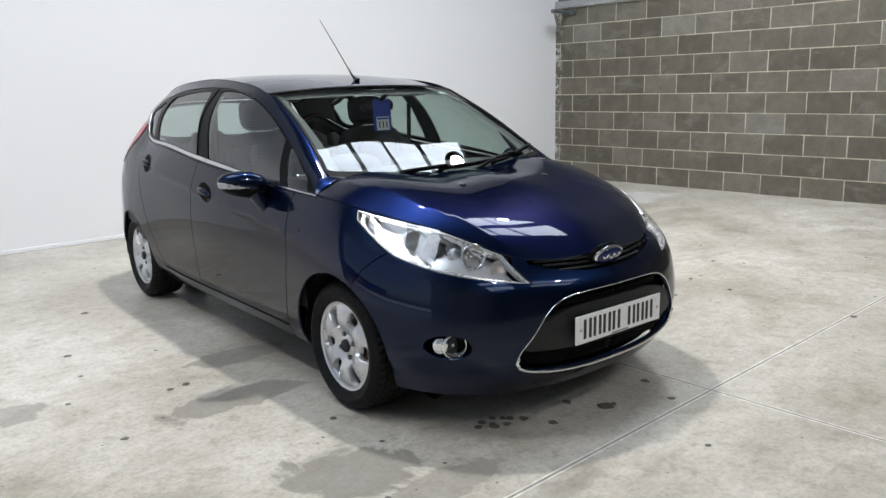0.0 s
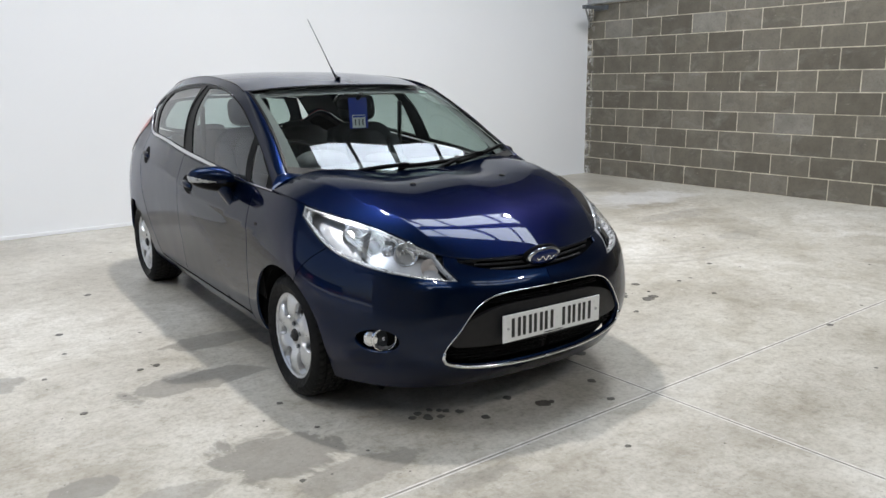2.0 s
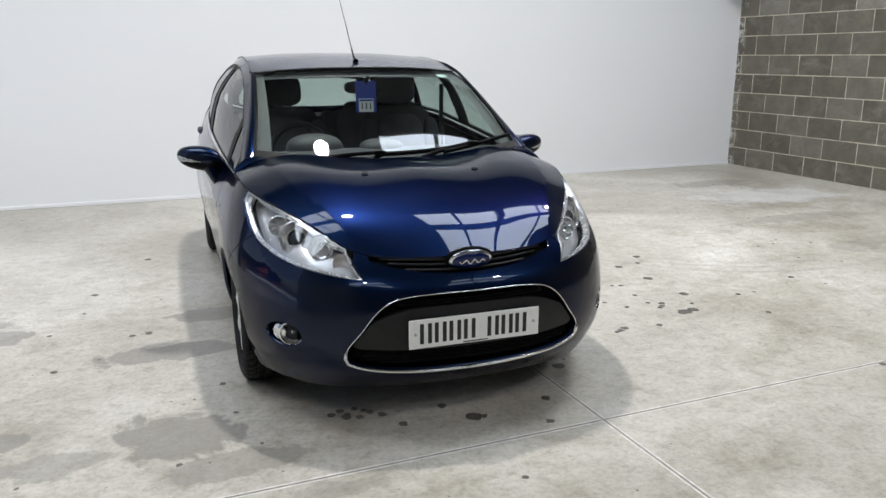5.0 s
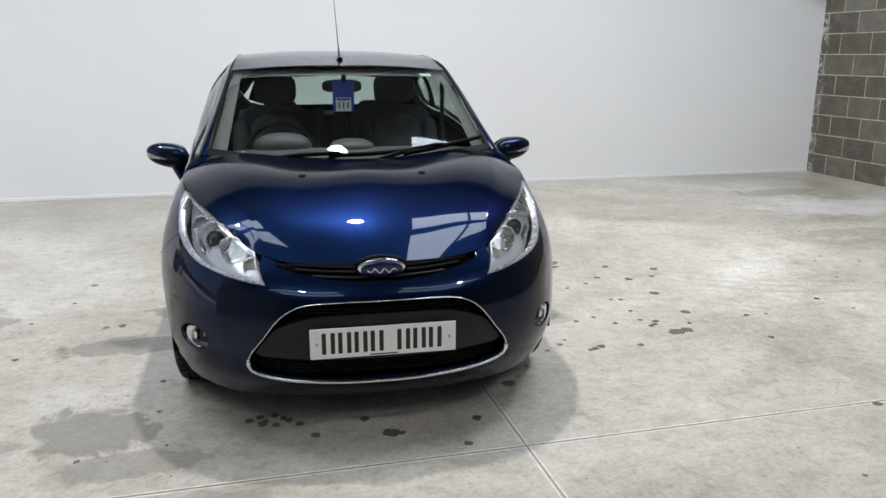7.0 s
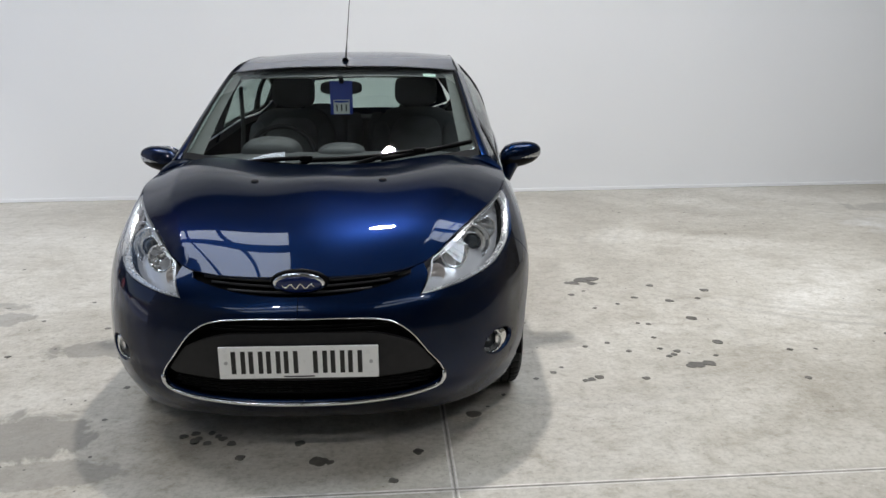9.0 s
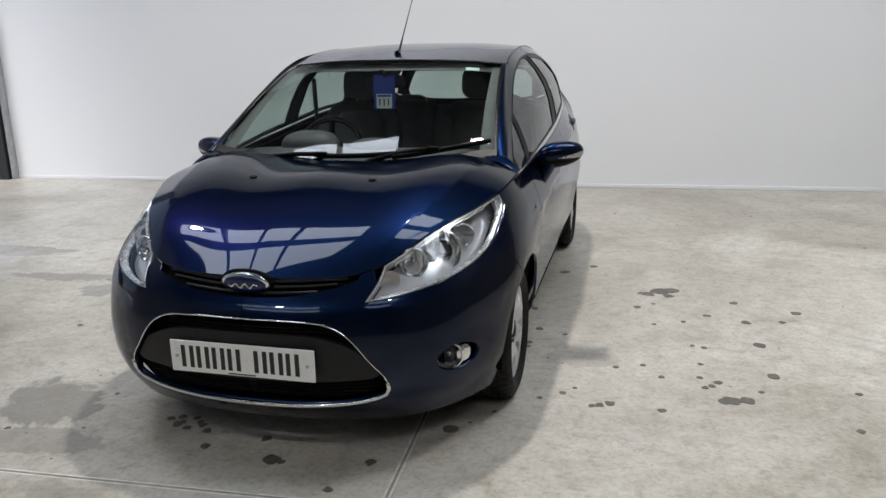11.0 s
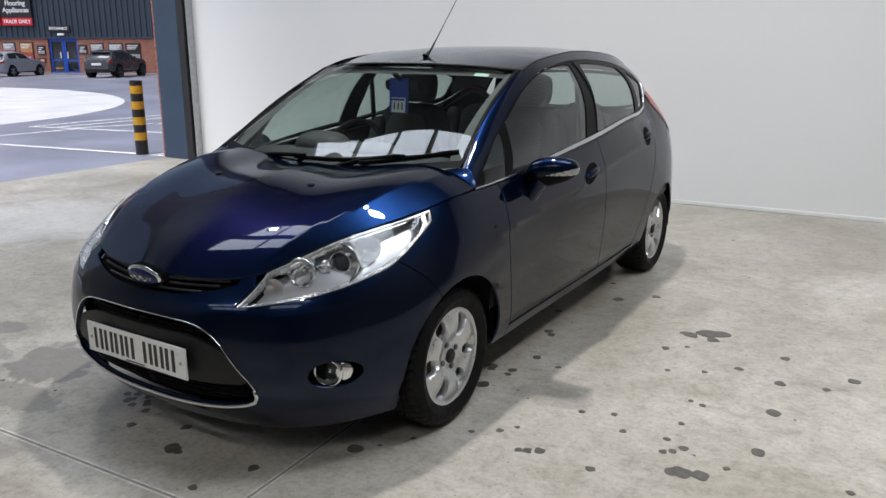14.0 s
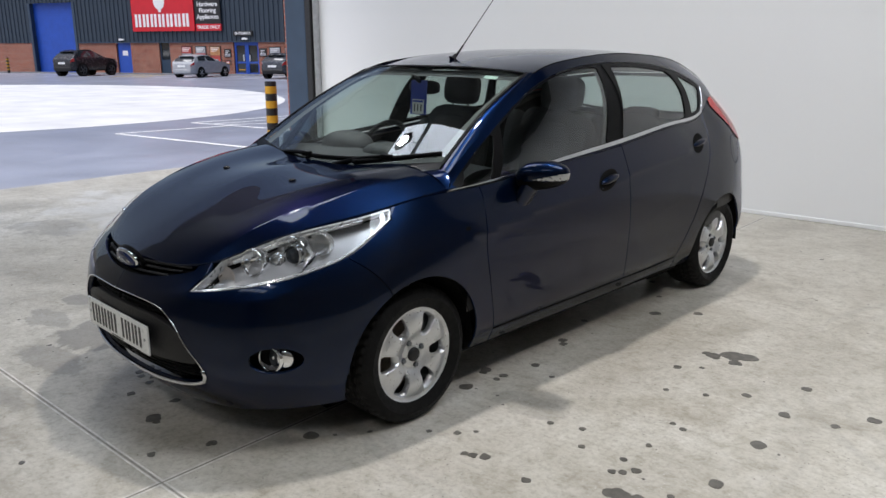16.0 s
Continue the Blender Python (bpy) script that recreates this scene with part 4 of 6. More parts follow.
# stations: from the nose's middle round the corner, along the side to the tail's middle
BAND = [
    [(0, -1.94, .162), (.25, -1.925, .162), (.46, -1.868, .163), (.62, -1.75, .166), (.71, -1.622, .172), (.765, -1.48, .182), (.775, -1.2445, .20), (.77, -.92, .205),
     (.765, -.4, .205), (.765, .15, .205), (.765, .72, .21), (.765, 1.2445, .21), (.75, 1.55, .24), (.67, 1.68, .25), (.4, 1.79, .25), (0, 1.815, .25)],
    [(0, -2.00, .235), (.25, -1.985, .235), (.46, -1.93, .242), (.64, -1.80, .25), (.74, -1.655, .258), (.795, -1.49, .265), (.812, -1.2445, .27), (.803, -.92, .27),
     (.797, -.4, .27), (.797, .15, .272), (.797, .72, .275), (.80, 1.2445, .28), (.785, 1.55, .31), (.70, 1.725, .32), (.41, 1.84, .33), (0, 1.865, .33)],
    [(0, -2.048, .41), (.25, -2.03, .41), (.466, -1.970, .41), (.658, -1.825, .41), (.755, -1.665, .415), (.815, -1.49, .42), (.836, -1.2445, .42), (.828, -.92, .42),
     (.822, -.4, .42), (.822, .15, .43), (.825, .72, .44), (.835, 1.2445, .45), (.80, 1.52, .47), (.715, 1.735, .50), (.42, 1.86, .50), (0, 1.885, .50)],
    [(0, -2.03, .56), (.25, -2.01, .56), (.458, -1.947, .57), (.651, -1.792, .585), (.745, -1.628, .60), (.814, -1.45, .605), (.840, -1.2445, .605), (.838, -.92, .60),
     (.84, -.4, .60), (.843, .15, .62), (.843, .72, .64), (.838, 1.2445, .66), (.795, 1.51, .68), (.695, 1.715, .70), (.41, 1.82, .72), (0, 1.845, .72)],
    [(0, -1.99, .62), (.25, -1.968, .62), (.437, -1.914, .635), (.620, -1.749, .68), (.71, -1.565, .715), (.776, -1.39, .738), (.810, -1.2, .75), (.822, -.92, .755),
     (.832, -.4, .775), (.838, .15, .80), (.828, .72, .84), (.80, 1.2, .88), (.752, 1.47, .92), (.675, 1.66, .88), (.405, 1.765, .87), (0, 1.79, .87)],
    [(0, -1.955, .668), (.25, -1.925, .668), (.41, -1.86, .69), (.565, -1.67, .781), (.655, -1.49, .819), (.720, -1.33, .848), (.750, -1.18, .873), (.762, -.92, .880),
     (.785, -.4, .918), (.79, .15, .962), (.763, .72, 1.012), (.70, 1.14, 1.065), (.635, 1.36, 1.135), (.585, 1.55, 1.06), (.39, 1.66, .995), (0, 1.70, .985)],
]
SIDE = Skin(BAND)


def top_edge(y):
    """The band's upper edge at y, on the left side."""
    uv = SIDE.find([(y, 9)], YZ, lambda q: (q[:, 0] > 0.3))
    us = np.linspace(0, SIDE.umax, 900)
    q = SIDE.at(np.stack([us, us * 0 + SIDE.vmax], 1))
    k = np.argmin(np.abs(q[:, 1] - y) + (q[:, 0] < 0.3) * 9)
    return tuple(q[k])


DRIP = [(.705, -.982, .938), (.645, -.645, 1.128), (.588, -.31, 1.302), (.57, 0, 1.362), (.56, .3, 1.385), (.55, .72, 1.378), (.535, 1.08, 1.34), (.515, 1.34, 1.272), (.50, 1.47, 1.23)]
MIDG = [(.733, -1.0, .888), (.732, -.68, .985), (.735, -.36, 1.09), (.73, 0, 1.165), (.725, .3, 1.188), (.705, .72, 1.205), (.665, 1.09, 1.207), (.59, 1.35, 1.207), (.545, 1.48, 1.175)]
GREEN = Skin([[top_edge(y) for y in (-1.04, -.74, -.4, 0, .3, .72, 1.12, 1.36, 1.50)], MIDG, DRIP], (False, False))
ROOF = Skin([
    [(0, -.43, 1.333), (.30, -.405, 1.328), (.588, -.31, 1.302)],
    [(0, 0, 1.388), (.30, 0, 1.383), (.57, 0, 1.362)],
    [(0, .3, 1.410), (.30, .3, 1.405), (.56, .3, 1.385)],
    [(0, .72, 1.408), (.30, .72, 1.402), (.55, .72, 1.378)],
    [(0, 1.08, 1.382), (.29, 1.08, 1.373), (.535, 1.08, 1.34)],
    [(0, 1.35, 1.325), (.28, 1.35, 1.315), (.515, 1.34, 1.272)],
    [(0, 1.55, 1.262), (.28, 1.54, 1.257), (.50, 1.47, 1.23)],
], (True, False))
SCREEN = Skin([
    [(0, -1.11, .902), (.35, -1.075, .917), (.662, -.985, .948)],
    [(0, -.773, 1.122), (.325, -.749, 1.131), (.61, -.68, 1.142)],
    [(0, -.43, 1.333), (.30, -.405, 1.328), (.57, -.325, 1.306)],
], (True, False))
BONNET = Skin([
    [(0, -1.955, .670), (.25, -1.925, .670), (.41, -1.86, .692), (.46, -1.81, .715)],
    [(0, -1.83, .754), (.25, -1.81, .754), (.45, -1.755, .765), (.538, -1.70, .766)],
    [(0, -1.65, .840), (.26, -1.64, .8365), (.51, -1.59, .835), (.638, -1.53, .812)],
    [(0, -1.42, .911), (.27, -1.41, .904), (.55, -1.37, .899), (.710, -1.36, .843)],
    [(0, -1.2, .930), (.27, -1.19, .929), (.575, -1.15, .936), (.750, -1.18, .873)],
    [(0, -1.085, .930), (.27, -1.072, .936), (.575, -1.03, .948), (.756, -1.035, .885)],
], (True, False))
REAR = Skin([
    [(0, 1.70, .985), (.39, 1.66, .995), (.575, 1.55, 1.055)],
    [(0, 1.64, 1.125), (.35, 1.61, 1.13), (.54, 1.515, 1.15)],
    [(0, 1.55, 1.256), (.28, 1.535, 1.252), (.50, 1.47, 1.226)],
], (True, False))


def ramp01(v, a, b):
    k = np.clip((v - a) / (b - a), 0, 1)
    return k * k * (3 - 2 * k)


def side_relief(q):
    """Pressed lines: one that rises along the doors, one round the bumper below the lamps."""
    x, y, z = q.T
    d = np.interp(y, [-1.02, -.81, -.58, -.33, -.15, .22, .70, 1.0], [.688, .716, .742, .762, .776, .822, .872, .90]) - z
    a = 0.0065 * ramp01(y, -1.12, -.85) * (1 - ramp01(y, .70, 1.05)) * np.where(d < 0, np.exp(d / 0.055), np.exp(-d / 0.022))
    q = q + np.stack([a, 0 * a, 0 * a], 1)
    d = np.interp(x, [.35, .50, .60, .66, .706, .735], [.588, .582, .578, .592, .632, .70]) - z
    b = 0.0032 * ramp01(x, .33, .46) * (1 - ramp01(y, -1.62, -1.50)) * np.where(d < 0, np.exp(d / 0.03), np.exp(-d / 0.05)) * (y < -1.4)
    return q + np.stack([0.5 * b, -0.8 * b, 0.1 * b], 1)


def bonnet_relief(q):
    """A raised crest from the lamp to the windscreen's corner."""
    x, y, z = q.T
    d = np.abs(x) - np.interp(y, [-1.85, -1.75, -1.63, -1.50, -1.34, -1.15, -1.03], [.395, .447, .493, .549, .587, .618, .65])
    a = 0.0055 * ramp01(y, -1.9, -1.76) * (1 - 0.7 * ramp01(y, -1.25, -1.05)) * np.where(d < 0, np.exp(d / 0.038), np.exp(-d / 0.035))
    return q + np.stack([0 * a, 0 * a, a], 1)


SIDE.relief = side_relief
BONNET.relief = bonnet_relief
for skin_ in (SIDE, BONNET):
    skin_.cache = None
import mathutils.geometry



class Plane:
    """A flat or dished sheet: (a, b) to a point by a given function."""

    def __init__(self, func):
        self.func = func

    def at(self, uv):
        uv = np.asarray(uv, float).reshape(-1, 2)
        return np.array([self.func(a, b) for a, b in uv])

    def normal(self, uv, flip=1):
        uv = np.asarray(uv, float).reshape(-1, 2)
        e = 1e-3
        n = np.cross(self.at(uv + [e, 0]) - self.at(uv - [e, 0]), self.at(uv + [0, e]) - self.at(uv - [0, e]))
        return flip * n / (np.linalg.norm(n, axis=1, keepdims=True) + 1e-12)


def inside(poly, pts):
    poly, pts = np.asarray(poly), np.asarray(pts)
    x, y = pts[:, 0][:, None], pts[:, 1][:, None]
    a, b = poly, np.roll(poly, -1, 0)
    cross = ((a[:, 1] > y) != (b[:, 1] > y)) & (x < (b[:, 0] - a[:, 0]) * (y - a[:, 1]) / (b[:, 1] - a[:, 1] + 1e-15) + a[:, 0])
    return cross.sum(1) % 2 == 1


def distance_to(poly, pts):
    poly, pts = np.asarray(poly), np.asarray(pts)
    a, b = poly[None], np.roll(poly, -1, 0)[None]
    d = b - a
    t = np.clip(((pts[:, None] - a) * d).sum(2) / ((d**2).sum(2) + 1e-15), 0, 1)
    return np.linalg.norm(pts[:, None] - a - t[..., None] * d, axis=2).min(1)


def dense(poly, step):
    """Splits the sides of a closed outline to about the step."""
    poly = np.asarray(poly, float)
    out = []
    for a, b in zip(poly, np.roll(poly, -1, 0)):
        n = max(1, int(math.ceil(np.linalg.norm(b - a) / step)))
        out += [a + (b - a) * k / n for k in range(n)]
    return np.array(out)


def inset(poly, d):
    """Draws a closed outline in by d."""
    poly = np.asarray(poly, float)
    area = (poly[:, 0] * np.roll(poly[:, 1], -1) - np.roll(poly[:, 0], -1) * poly[:, 1]).sum()
    a, b = poly - np.roll(poly, 1, 0), np.roll(poly, -1, 0) - poly
    na = np.stack([-a[:, 1], a[:, 0]], 1) / (np.linalg.norm(a, axis=1, keepdims=True) + 1e-12)
    nb = np.stack([-b[:, 1], b[:, 0]], 1) / (np.linalg.norm(b, axis=1, keepdims=True) + 1e-12)
    n = na + nb
    n /= np.maximum((n * nb).sum(1, keepdims=True), 0.35)
    return poly + n * d * (1 if area > 0 else -1)


def smooth_line(pts, n=8, closed=False):
    """A spline through points of the plane."""
    p = np.asarray(pts, float)
    if closed:
        p = np.concatenate([p[-3:], p, p[:3]])
    k = np.r_[0, np.cumsum(np.linalg.norm(np.diff(p, axis=0), axis=1))]
    lo, hi = (k[3], k[-3]) if closed else (k[0], k[-1])
    m = n * (len(pts) if closed else len(pts) - 1)
    ts = np.linspace(lo, hi, m + (0 if closed else 1), endpoint=not closed)
    return spline_basis(k, ts) @ p


def circle(cx, cy, r, n=40, r2=None, a0=0.0, a1=2 * math.pi):
    t = np.linspace(a0, a1, n, endpoint=a1 - a0 < 6.28)
    return np.stack([cx + r * np.cos(t), cy + (r2 or r) * np.sin(t)], 1)


def patch_mesh(name, skin, outline, holes=(), step=0.03, mat=None, flip=1, sides=(1,), flange=0.012, lift=0.0):
    """A trimmed piece of a surface with turned-in edges. sides: 1 for the left of the car, -1 for its mirror image."""
    loops = [dense(outline, step * 0.7)] + [dense(h, step * 0.7) for h in holes]
    lo, hi = loops[0].min(0), loops[0].max(0)
    g = np.stack(np.meshgrid(np.arange(lo[0] + step / 2, hi[0], step), np.arange(lo[1] + step / 2, hi[1], step), indexing="ij"), -1).reshape(-1, 2)
    if len(g):
        ok = inside(loops[0], g) & (distance_to(loops[0], g) > step * 0.4)
        for h in loops[1:]:
            ok &= ~inside(h, g) & (distance_to(h, g) > step * 0.4)
        g = g[ok]
    pts, edges = np.concatenate([*loops, g]), []
    o = 0
    for loop in loops:
        edges += [(o + i, o + (i + 1) % len(loop)) for i in range(len(loop))]
        o += len(loop)
    from_cdt = mathutils.geometry.delaunay_2d_cdt([Vector(p) for p in pts], edges, [], 0, 1e-7, False)
    uv, tris = np.array([tuple(v) for v in from_cdt[0]]), [tuple(f) for f in from_cdt[2]]
    cent = np.array([uv[list(f)].mean(0) for f in tris])
    ok = inside(loops[0], cent)
    for h in loops[1:]:
        ok &= ~inside(h, cent)
    tris = [t for t, k in zip(tris, ok) if k]
    p, n = skin.at(uv), skin.normal(uv, flip)
    p = p + n * lift
    # winding follows the normal
    tri = np.array(tris)
    fn = np.cross(p[tri[:, 1]] - p[tri[:, 0]], p[tri[:, 2]] - p[tri[:, 0]])
    turn = (fn * n[tri[:, 0]]).sum(1) < 0
    tri[turn] = tri[turn][:, ::-1]
    verts, norms, faces = [], [], []
    count = {}
    for t in tri:
        for a, b in ((t[0], t[1]), (t[1], t[2]), (t[2], t[0])):
            count[(a, b)] = count.get((a, b), 0) + 1
    rim = [e for e in count if (e[1], e[0]) not in count]
    for s in sides:
        base = len(verts)
        verts += [(s * q[0], q[1], q[2]) for q in p]
        norms += [(s * q[0], q[1], q[2]) for q in n]
        faces += [tuple(base + (t if s > 0 else t[::-1])) for t in tri]
        if flange:
            for a, b in rim:
                i = len(verts)
                q = [p[a], p[b], p[b] - n[b] * flange, p[a] - n[a] * flange]
                out = np.cross(p[b] - p[a], n[a])
                out = out / (np.linalg.norm(out) + 1e-12)
                soft = 0.5 * (out + n[a])
                for v, w in zip(q, (soft, soft, out, out)):
                    verts.append((s * v[0], v[1], v[2]))
                    norms.append((s * w[0], w[1], w[2]))
                f = (i + 1, i, i + 3, i + 2)
                faces.append(f if s > 0 else f[::-1])
    me = bpy.data.meshes.new(name)
    me.from_pydata(verts, [], [tuple(int(k) for k in f) for f in faces])
    me.materials.append(mat)
    me.shade_smooth()
    me.update()
    me.normals_split_custom_set_from_vertices(norms)
    return me


def tube_along(skin, line, r, lift=0.0, closed=False, seg=8, sides=(1,), flip=1, bm=None):
    """A round strip that follows a line of (u, v) on a surface."""
    bm = bm or bmesh.new()
    p = skin.at(line) + skin.normal(line, flip) * lift
    for s in sides:
        pts = [Vector((s * q[0], q[1], q[2])) for q in p]
        if closed:
            pts += pts[:2]
        tube_bm(pts, r, seg, bm)
    return bm


CAR = empty("car", pose(0, 0, 0, 0, 0, -3), label="dark metallic blue five-door hatchback parked on the concrete floor", category="car")


def shell(name, skin, outline, holes=(), mat="paint", parent=None, label="", **kw):
    return part(name, patch_mesh(name, skin, outline, holes, mat=MAT[mat], **kw), None, parent or CAR, label)


def both(name, skin, outline, holes=(), mat="paint", parents=(None, None), label="", **kw):
    return [shell(name, skin, outline, holes, mat, q, label, sides=(s,), **kw) for s, q in zip((1, -1), parents)]


def side_uv(pts, axes=None):
    return SIDE.find(pts, axes or YZ, lambda q: (q[:, 0] > 0.28) & (q[:, 1] < 1.75))


def nose_uv(pts):
    return SIDE.find(pts, XZ, lambda q: q[:, 1] < -1.3)


VT = SIDE.vmax
AX_F, AX_R, HUB_Z, TYRE_R = -1.2445, 1.2445, 0.272, 0.276
GAP = 0.0030


def top_line(y0, y1, n=12, front=False):
    a, b = (SIDE.find([(y, 9.0)], YZ, lambda q: q[:, 0] > 0.25)[0][0] for y in (y0, y1))
    us = np.linspace(0, SIDE.umax, 1500)
    q = SIDE.at(np.stack([us, us * 0 + VT], 1))
    good = q[:, 0] > 0.25
    a, b = (us[np.argmin(np.abs(q[:, 1] - y) + 9 * ~good)] for y in (y0, y1))
    return np.stack([np.linspace(a, b, n), np.full(n, VT - 0.001)], 1)


# wheel arches as outlines on the side
ARCH_F = side_uv(circle(AX_F - 0.005, 0.268, 0.322, 48, 0.322))
ARCH_R = side_uv(circle(AX_R, 0.272, 0.312, 48, 0.306))

# outlines of the nose: headlamp, grille, fog lamp, bonnet slot
lamp_low = side_uv(smooth_line([(-1.955, .603), (-1.87, .622), (-1.724, .651), (-1.62, .676), (-1.535, .702), (-1.427, .755), (-1.325, .812)], 5))
u_in, u_out = nose_uv([(.435, .70)])[0][0], lamp_low[-1][0]
lamp_top = np.stack([np.linspace(u_out, u_in, 16), np.full(16, VT - 0.001)], 1)
lamp_in = np.array([lamp_top[-1], (u_in - 0.028, VT - 0.075)])
LAMP = np.concatenate([lamp_low, lamp_top, lamp_in[1:]])
grille_half = nose_uv(smooth_line([(0, .549), (.10, .549), (.22, .545), (.31, .528), (.37, .485), (.43, .405), (.474, .335), (.472, .300), (.43, .275), (.30, .252), (.15, .241), (0, .238)], 4))
grille_half[0][0] = grille_half[-1][0] = 0.0
FOG = nose_uv(circle(.674, .379, .056, 28, .047))
slot_low = nose_uv(smooth_line([(0, .612), (.12, .615), (.22, .626), (.30, .642), (.365, .660)], 5))
slot_low[0][0] = 0.0
SLOT_END = (slot_low[-1][0] + 0.012, VT - 0.001)

# front bumper
fender_cut = side_uv(smooth_line([(-1.522, .702), (-1.454, .642), (-1.403, .575)], 4))
k = int(np.argmin(np.linalg.norm(lamp_low - fender_cut[0], axis=1)))
ang0 = math.atan2(.575 - .268, -1.403 - AX_F)
arch_front = side_uv(circle(AX_F - 0.005, 0.268, 0.322, 16, a0=ang0, a1=math.pi + 0.22))
low_front = np.stack([np.linspace(arch_front[-1][0], 0, 24), np.zeros(24)], 1)
g_in = grille_half
bumper_outline = np.concatenate([
    [(0.0, 0.0)], grille_half[::-1], slot_low, [SLOT_END], [(u_in - 0.034, VT - 0.001), (u_in - 0.034, VT - 0.078)], lamp_low[: k + 1], fender_cut, arch_front, low_front[:-1],
])
shell("front_bumper", SIDE, inset(bumper_outline, 0.0012), [FOG], flange=0.02, sides=(1, -1), step=0.018)

# wings, doors, sills, quarters
door_f = side_uv(smooth_line([(-.868, .845), (-.895, .685), (-.864, .49), (-.809, .272)], 6))
door_m = side_uv(smooth_line([(.135, .955), (.158, .70), (.190, .49), (.205, .272)], 6))
door_r = side_uv(smooth_line([(1.10, 1.05), (1.04, .873), (.945, .663), (.845, .45), (.74, .285)], 6))
ang_r = math.atan2(.25 - .268, -.92 - AX_F)
arch_top = side_uv(circle(AX_F - 0.005, 0.268, 0.322, 22, a0=ang0, a1=ang_r))
wing = np.concatenate([lamp_low[k:], top_line(-1.31, -.868, 12), door_f, [(door_f[-1][0], 0.0)], [(arch_top[-1][0], 0.0)], arch_top[::-1], fender_cut[::-1]])
both("front_wing", SIDE, inset(wing, GAP), step=0.02)
sill_v = 0.075
fd = np.concatenate([top_line(-.868, .135, 14), door_m, door_f[::-1]])
rd = np.concatenate([top_line(.135, 1.115, 14), door_r, door_m[::-1]])
DOORS = []
for s in (1, -1):
    DOORS.append(shell("front_door", SIDE, inset(fd, GAP), sides=(s,), step=0.018))
    DOORS.append(shell("rear_door", SIDE, inset(rd, GAP), sides=(s,), step=0.018))
sill = np.array([(door_f[-1][0], 0.0), (door_f[-1][0], door_f[-1][1]), (door_r[-1][0], door_r[-1][1]), (door_r[-1][0] + 0.02, 0.0)])
both("sill", SIDE, inset(sill, GAP))
# black tube stands in for the seal and the shaded gap at the sill
seam = side_uv(smooth_line([(-.806, .270), (-.3, .270), (.2, .271), (.60, .277), (.74, .285)], 8))
for s in (1, -1):
    part("sill_seal", tube_along(SIDE, seam, 0.0055, -0.001, sides=(s,), seg=6), MAT["void"], CAR, "black line for the seal and shaded gap below the doors", smooth=True)
arch_rear = side_uv(circle(AX_R, 0.272, 0.312, 30, 0.306, a0=math.pi + 0.1, a1=-0.15))
FUEL = side_uv(circle(1.40, .83, .072, 28, .085))
u_end = SIDE.umax
quarter = np.concatenate([top_line(1.115, 1.53, 10), [(u_end - 0.62, VT - 0.001), (u_end - 0.62, 0.0), (arch_rear[-1][0], 0.0)], arch_rear[::-1], [(arch_rear[0][0], 0.0), (door_r[-1][0] + 0.02, 0.0)], door_r[::-1]])
TAIL = np.concatenate([side_uv(smooth_line([(1.245, 1.085), (1.30, 1.03), (1.385, .965), (1.46, .905), (1.53, .875)], 5)), [(u_end - 0.66, VT - 0.17), (u_end - 0.66, VT - 0.002)], top_line(1.51, 1.255, 8)])
for s in (1, -1):
    q = shell("rear_quarter", SIDE, inset(quarter, GAP), [FUEL], sides=(s,))
    shell("fuel_flap", SIDE, inset(FUEL, 0.004), sides=(s,), parent=q)
    shell("tail_lamp", SIDE, TAIL, mat="red_lens", sides=(s,), label="red tail lamp lens", lift=0.004, flange=0)
tail_panel = np.array([(u_end - 0.615, 0.0), (u_end, 0.0), (u_end, VT), (u_end - 0.615, VT)])
shell("tailgate", SIDE, tail_panel, sides=(1, -1), flange=0)

# dark inner shell that closes the gaps, black to stand in for their shade
liner = np.array([(0.0, 0.012), (u_end, 0.012), (u_end, VT - 0.012), (0.0, VT - 0.012)])
shell("inner_body", SIDE, liner, [ARCH_F, ARCH_R, inset(LAMP, 0.004)], mat="void", sides=(1, -1), flange=0, lift=-0.05, step=0.05)

# bonnet
B_IN = np.array([(0, 0), (BONNET.umax - 0.004, 0), (BONNET.umax - 0.004, BONNET.vmax), (0, BONNET.vmax)])
bonnet = shell("bonnet", BONNET, B_IN, sides=(1, -1), flange=0.018, step=0.018)
nz = BONNET.find([(.25, -1.402)], XY)
for s in (1, -1):
    q = BONNET.at(nz)[0]
    bm = bmesh.new()
    bmesh.ops.create_uvsphere(bm, u_segments=14, v_segments=8, radius=1, matrix=pose(s * q[0], q[1], q[2] + 0.002, 8, 0, 0) @ Matrix.Diagonal((0.016, 0.014, 0.007, 1)))
    part("washer_jet", bm, MAT["plastic"], bonnet, "small black washer jet", smooth=True)

# roof, greenhouse, glass
shell("roof_panel", ROOF, [(0, 0), (ROOF.umax, 0), (ROOF.umax, ROOF.vmax), (0, ROOF.vmax)], sides=(1, -1), flip=1, flange=0)
SW = SCREEN.umax
scr = [(0, 0), (SW, 0), (SW, SCREEN.vmax), (0, SCREEN.vmax)]
windscreen = shell("windscreen", SCREEN, scr, mat="screen", sides=(1, -1), flange=0, step=0.06)
windscreen.visible_shadow = False
band_w = 0.010
shell("screen_border", SCREEN, [(0, 0), (SW, 0), (SW, SCREEN.vmax), (0, SCREEN.vmax), (0, SCREEN.vmax - band_w), (SW - band_w * 1.2, SCREEN.vmax - band_w), (SW - band_w * 1.2, 0.045), (0, 0.035)], mat="trim", parent=windscreen, sides=(1, -1), flange=0, lift=0.0025)


def green_uv(pts):
    return GREEN.find(pts, YZ)


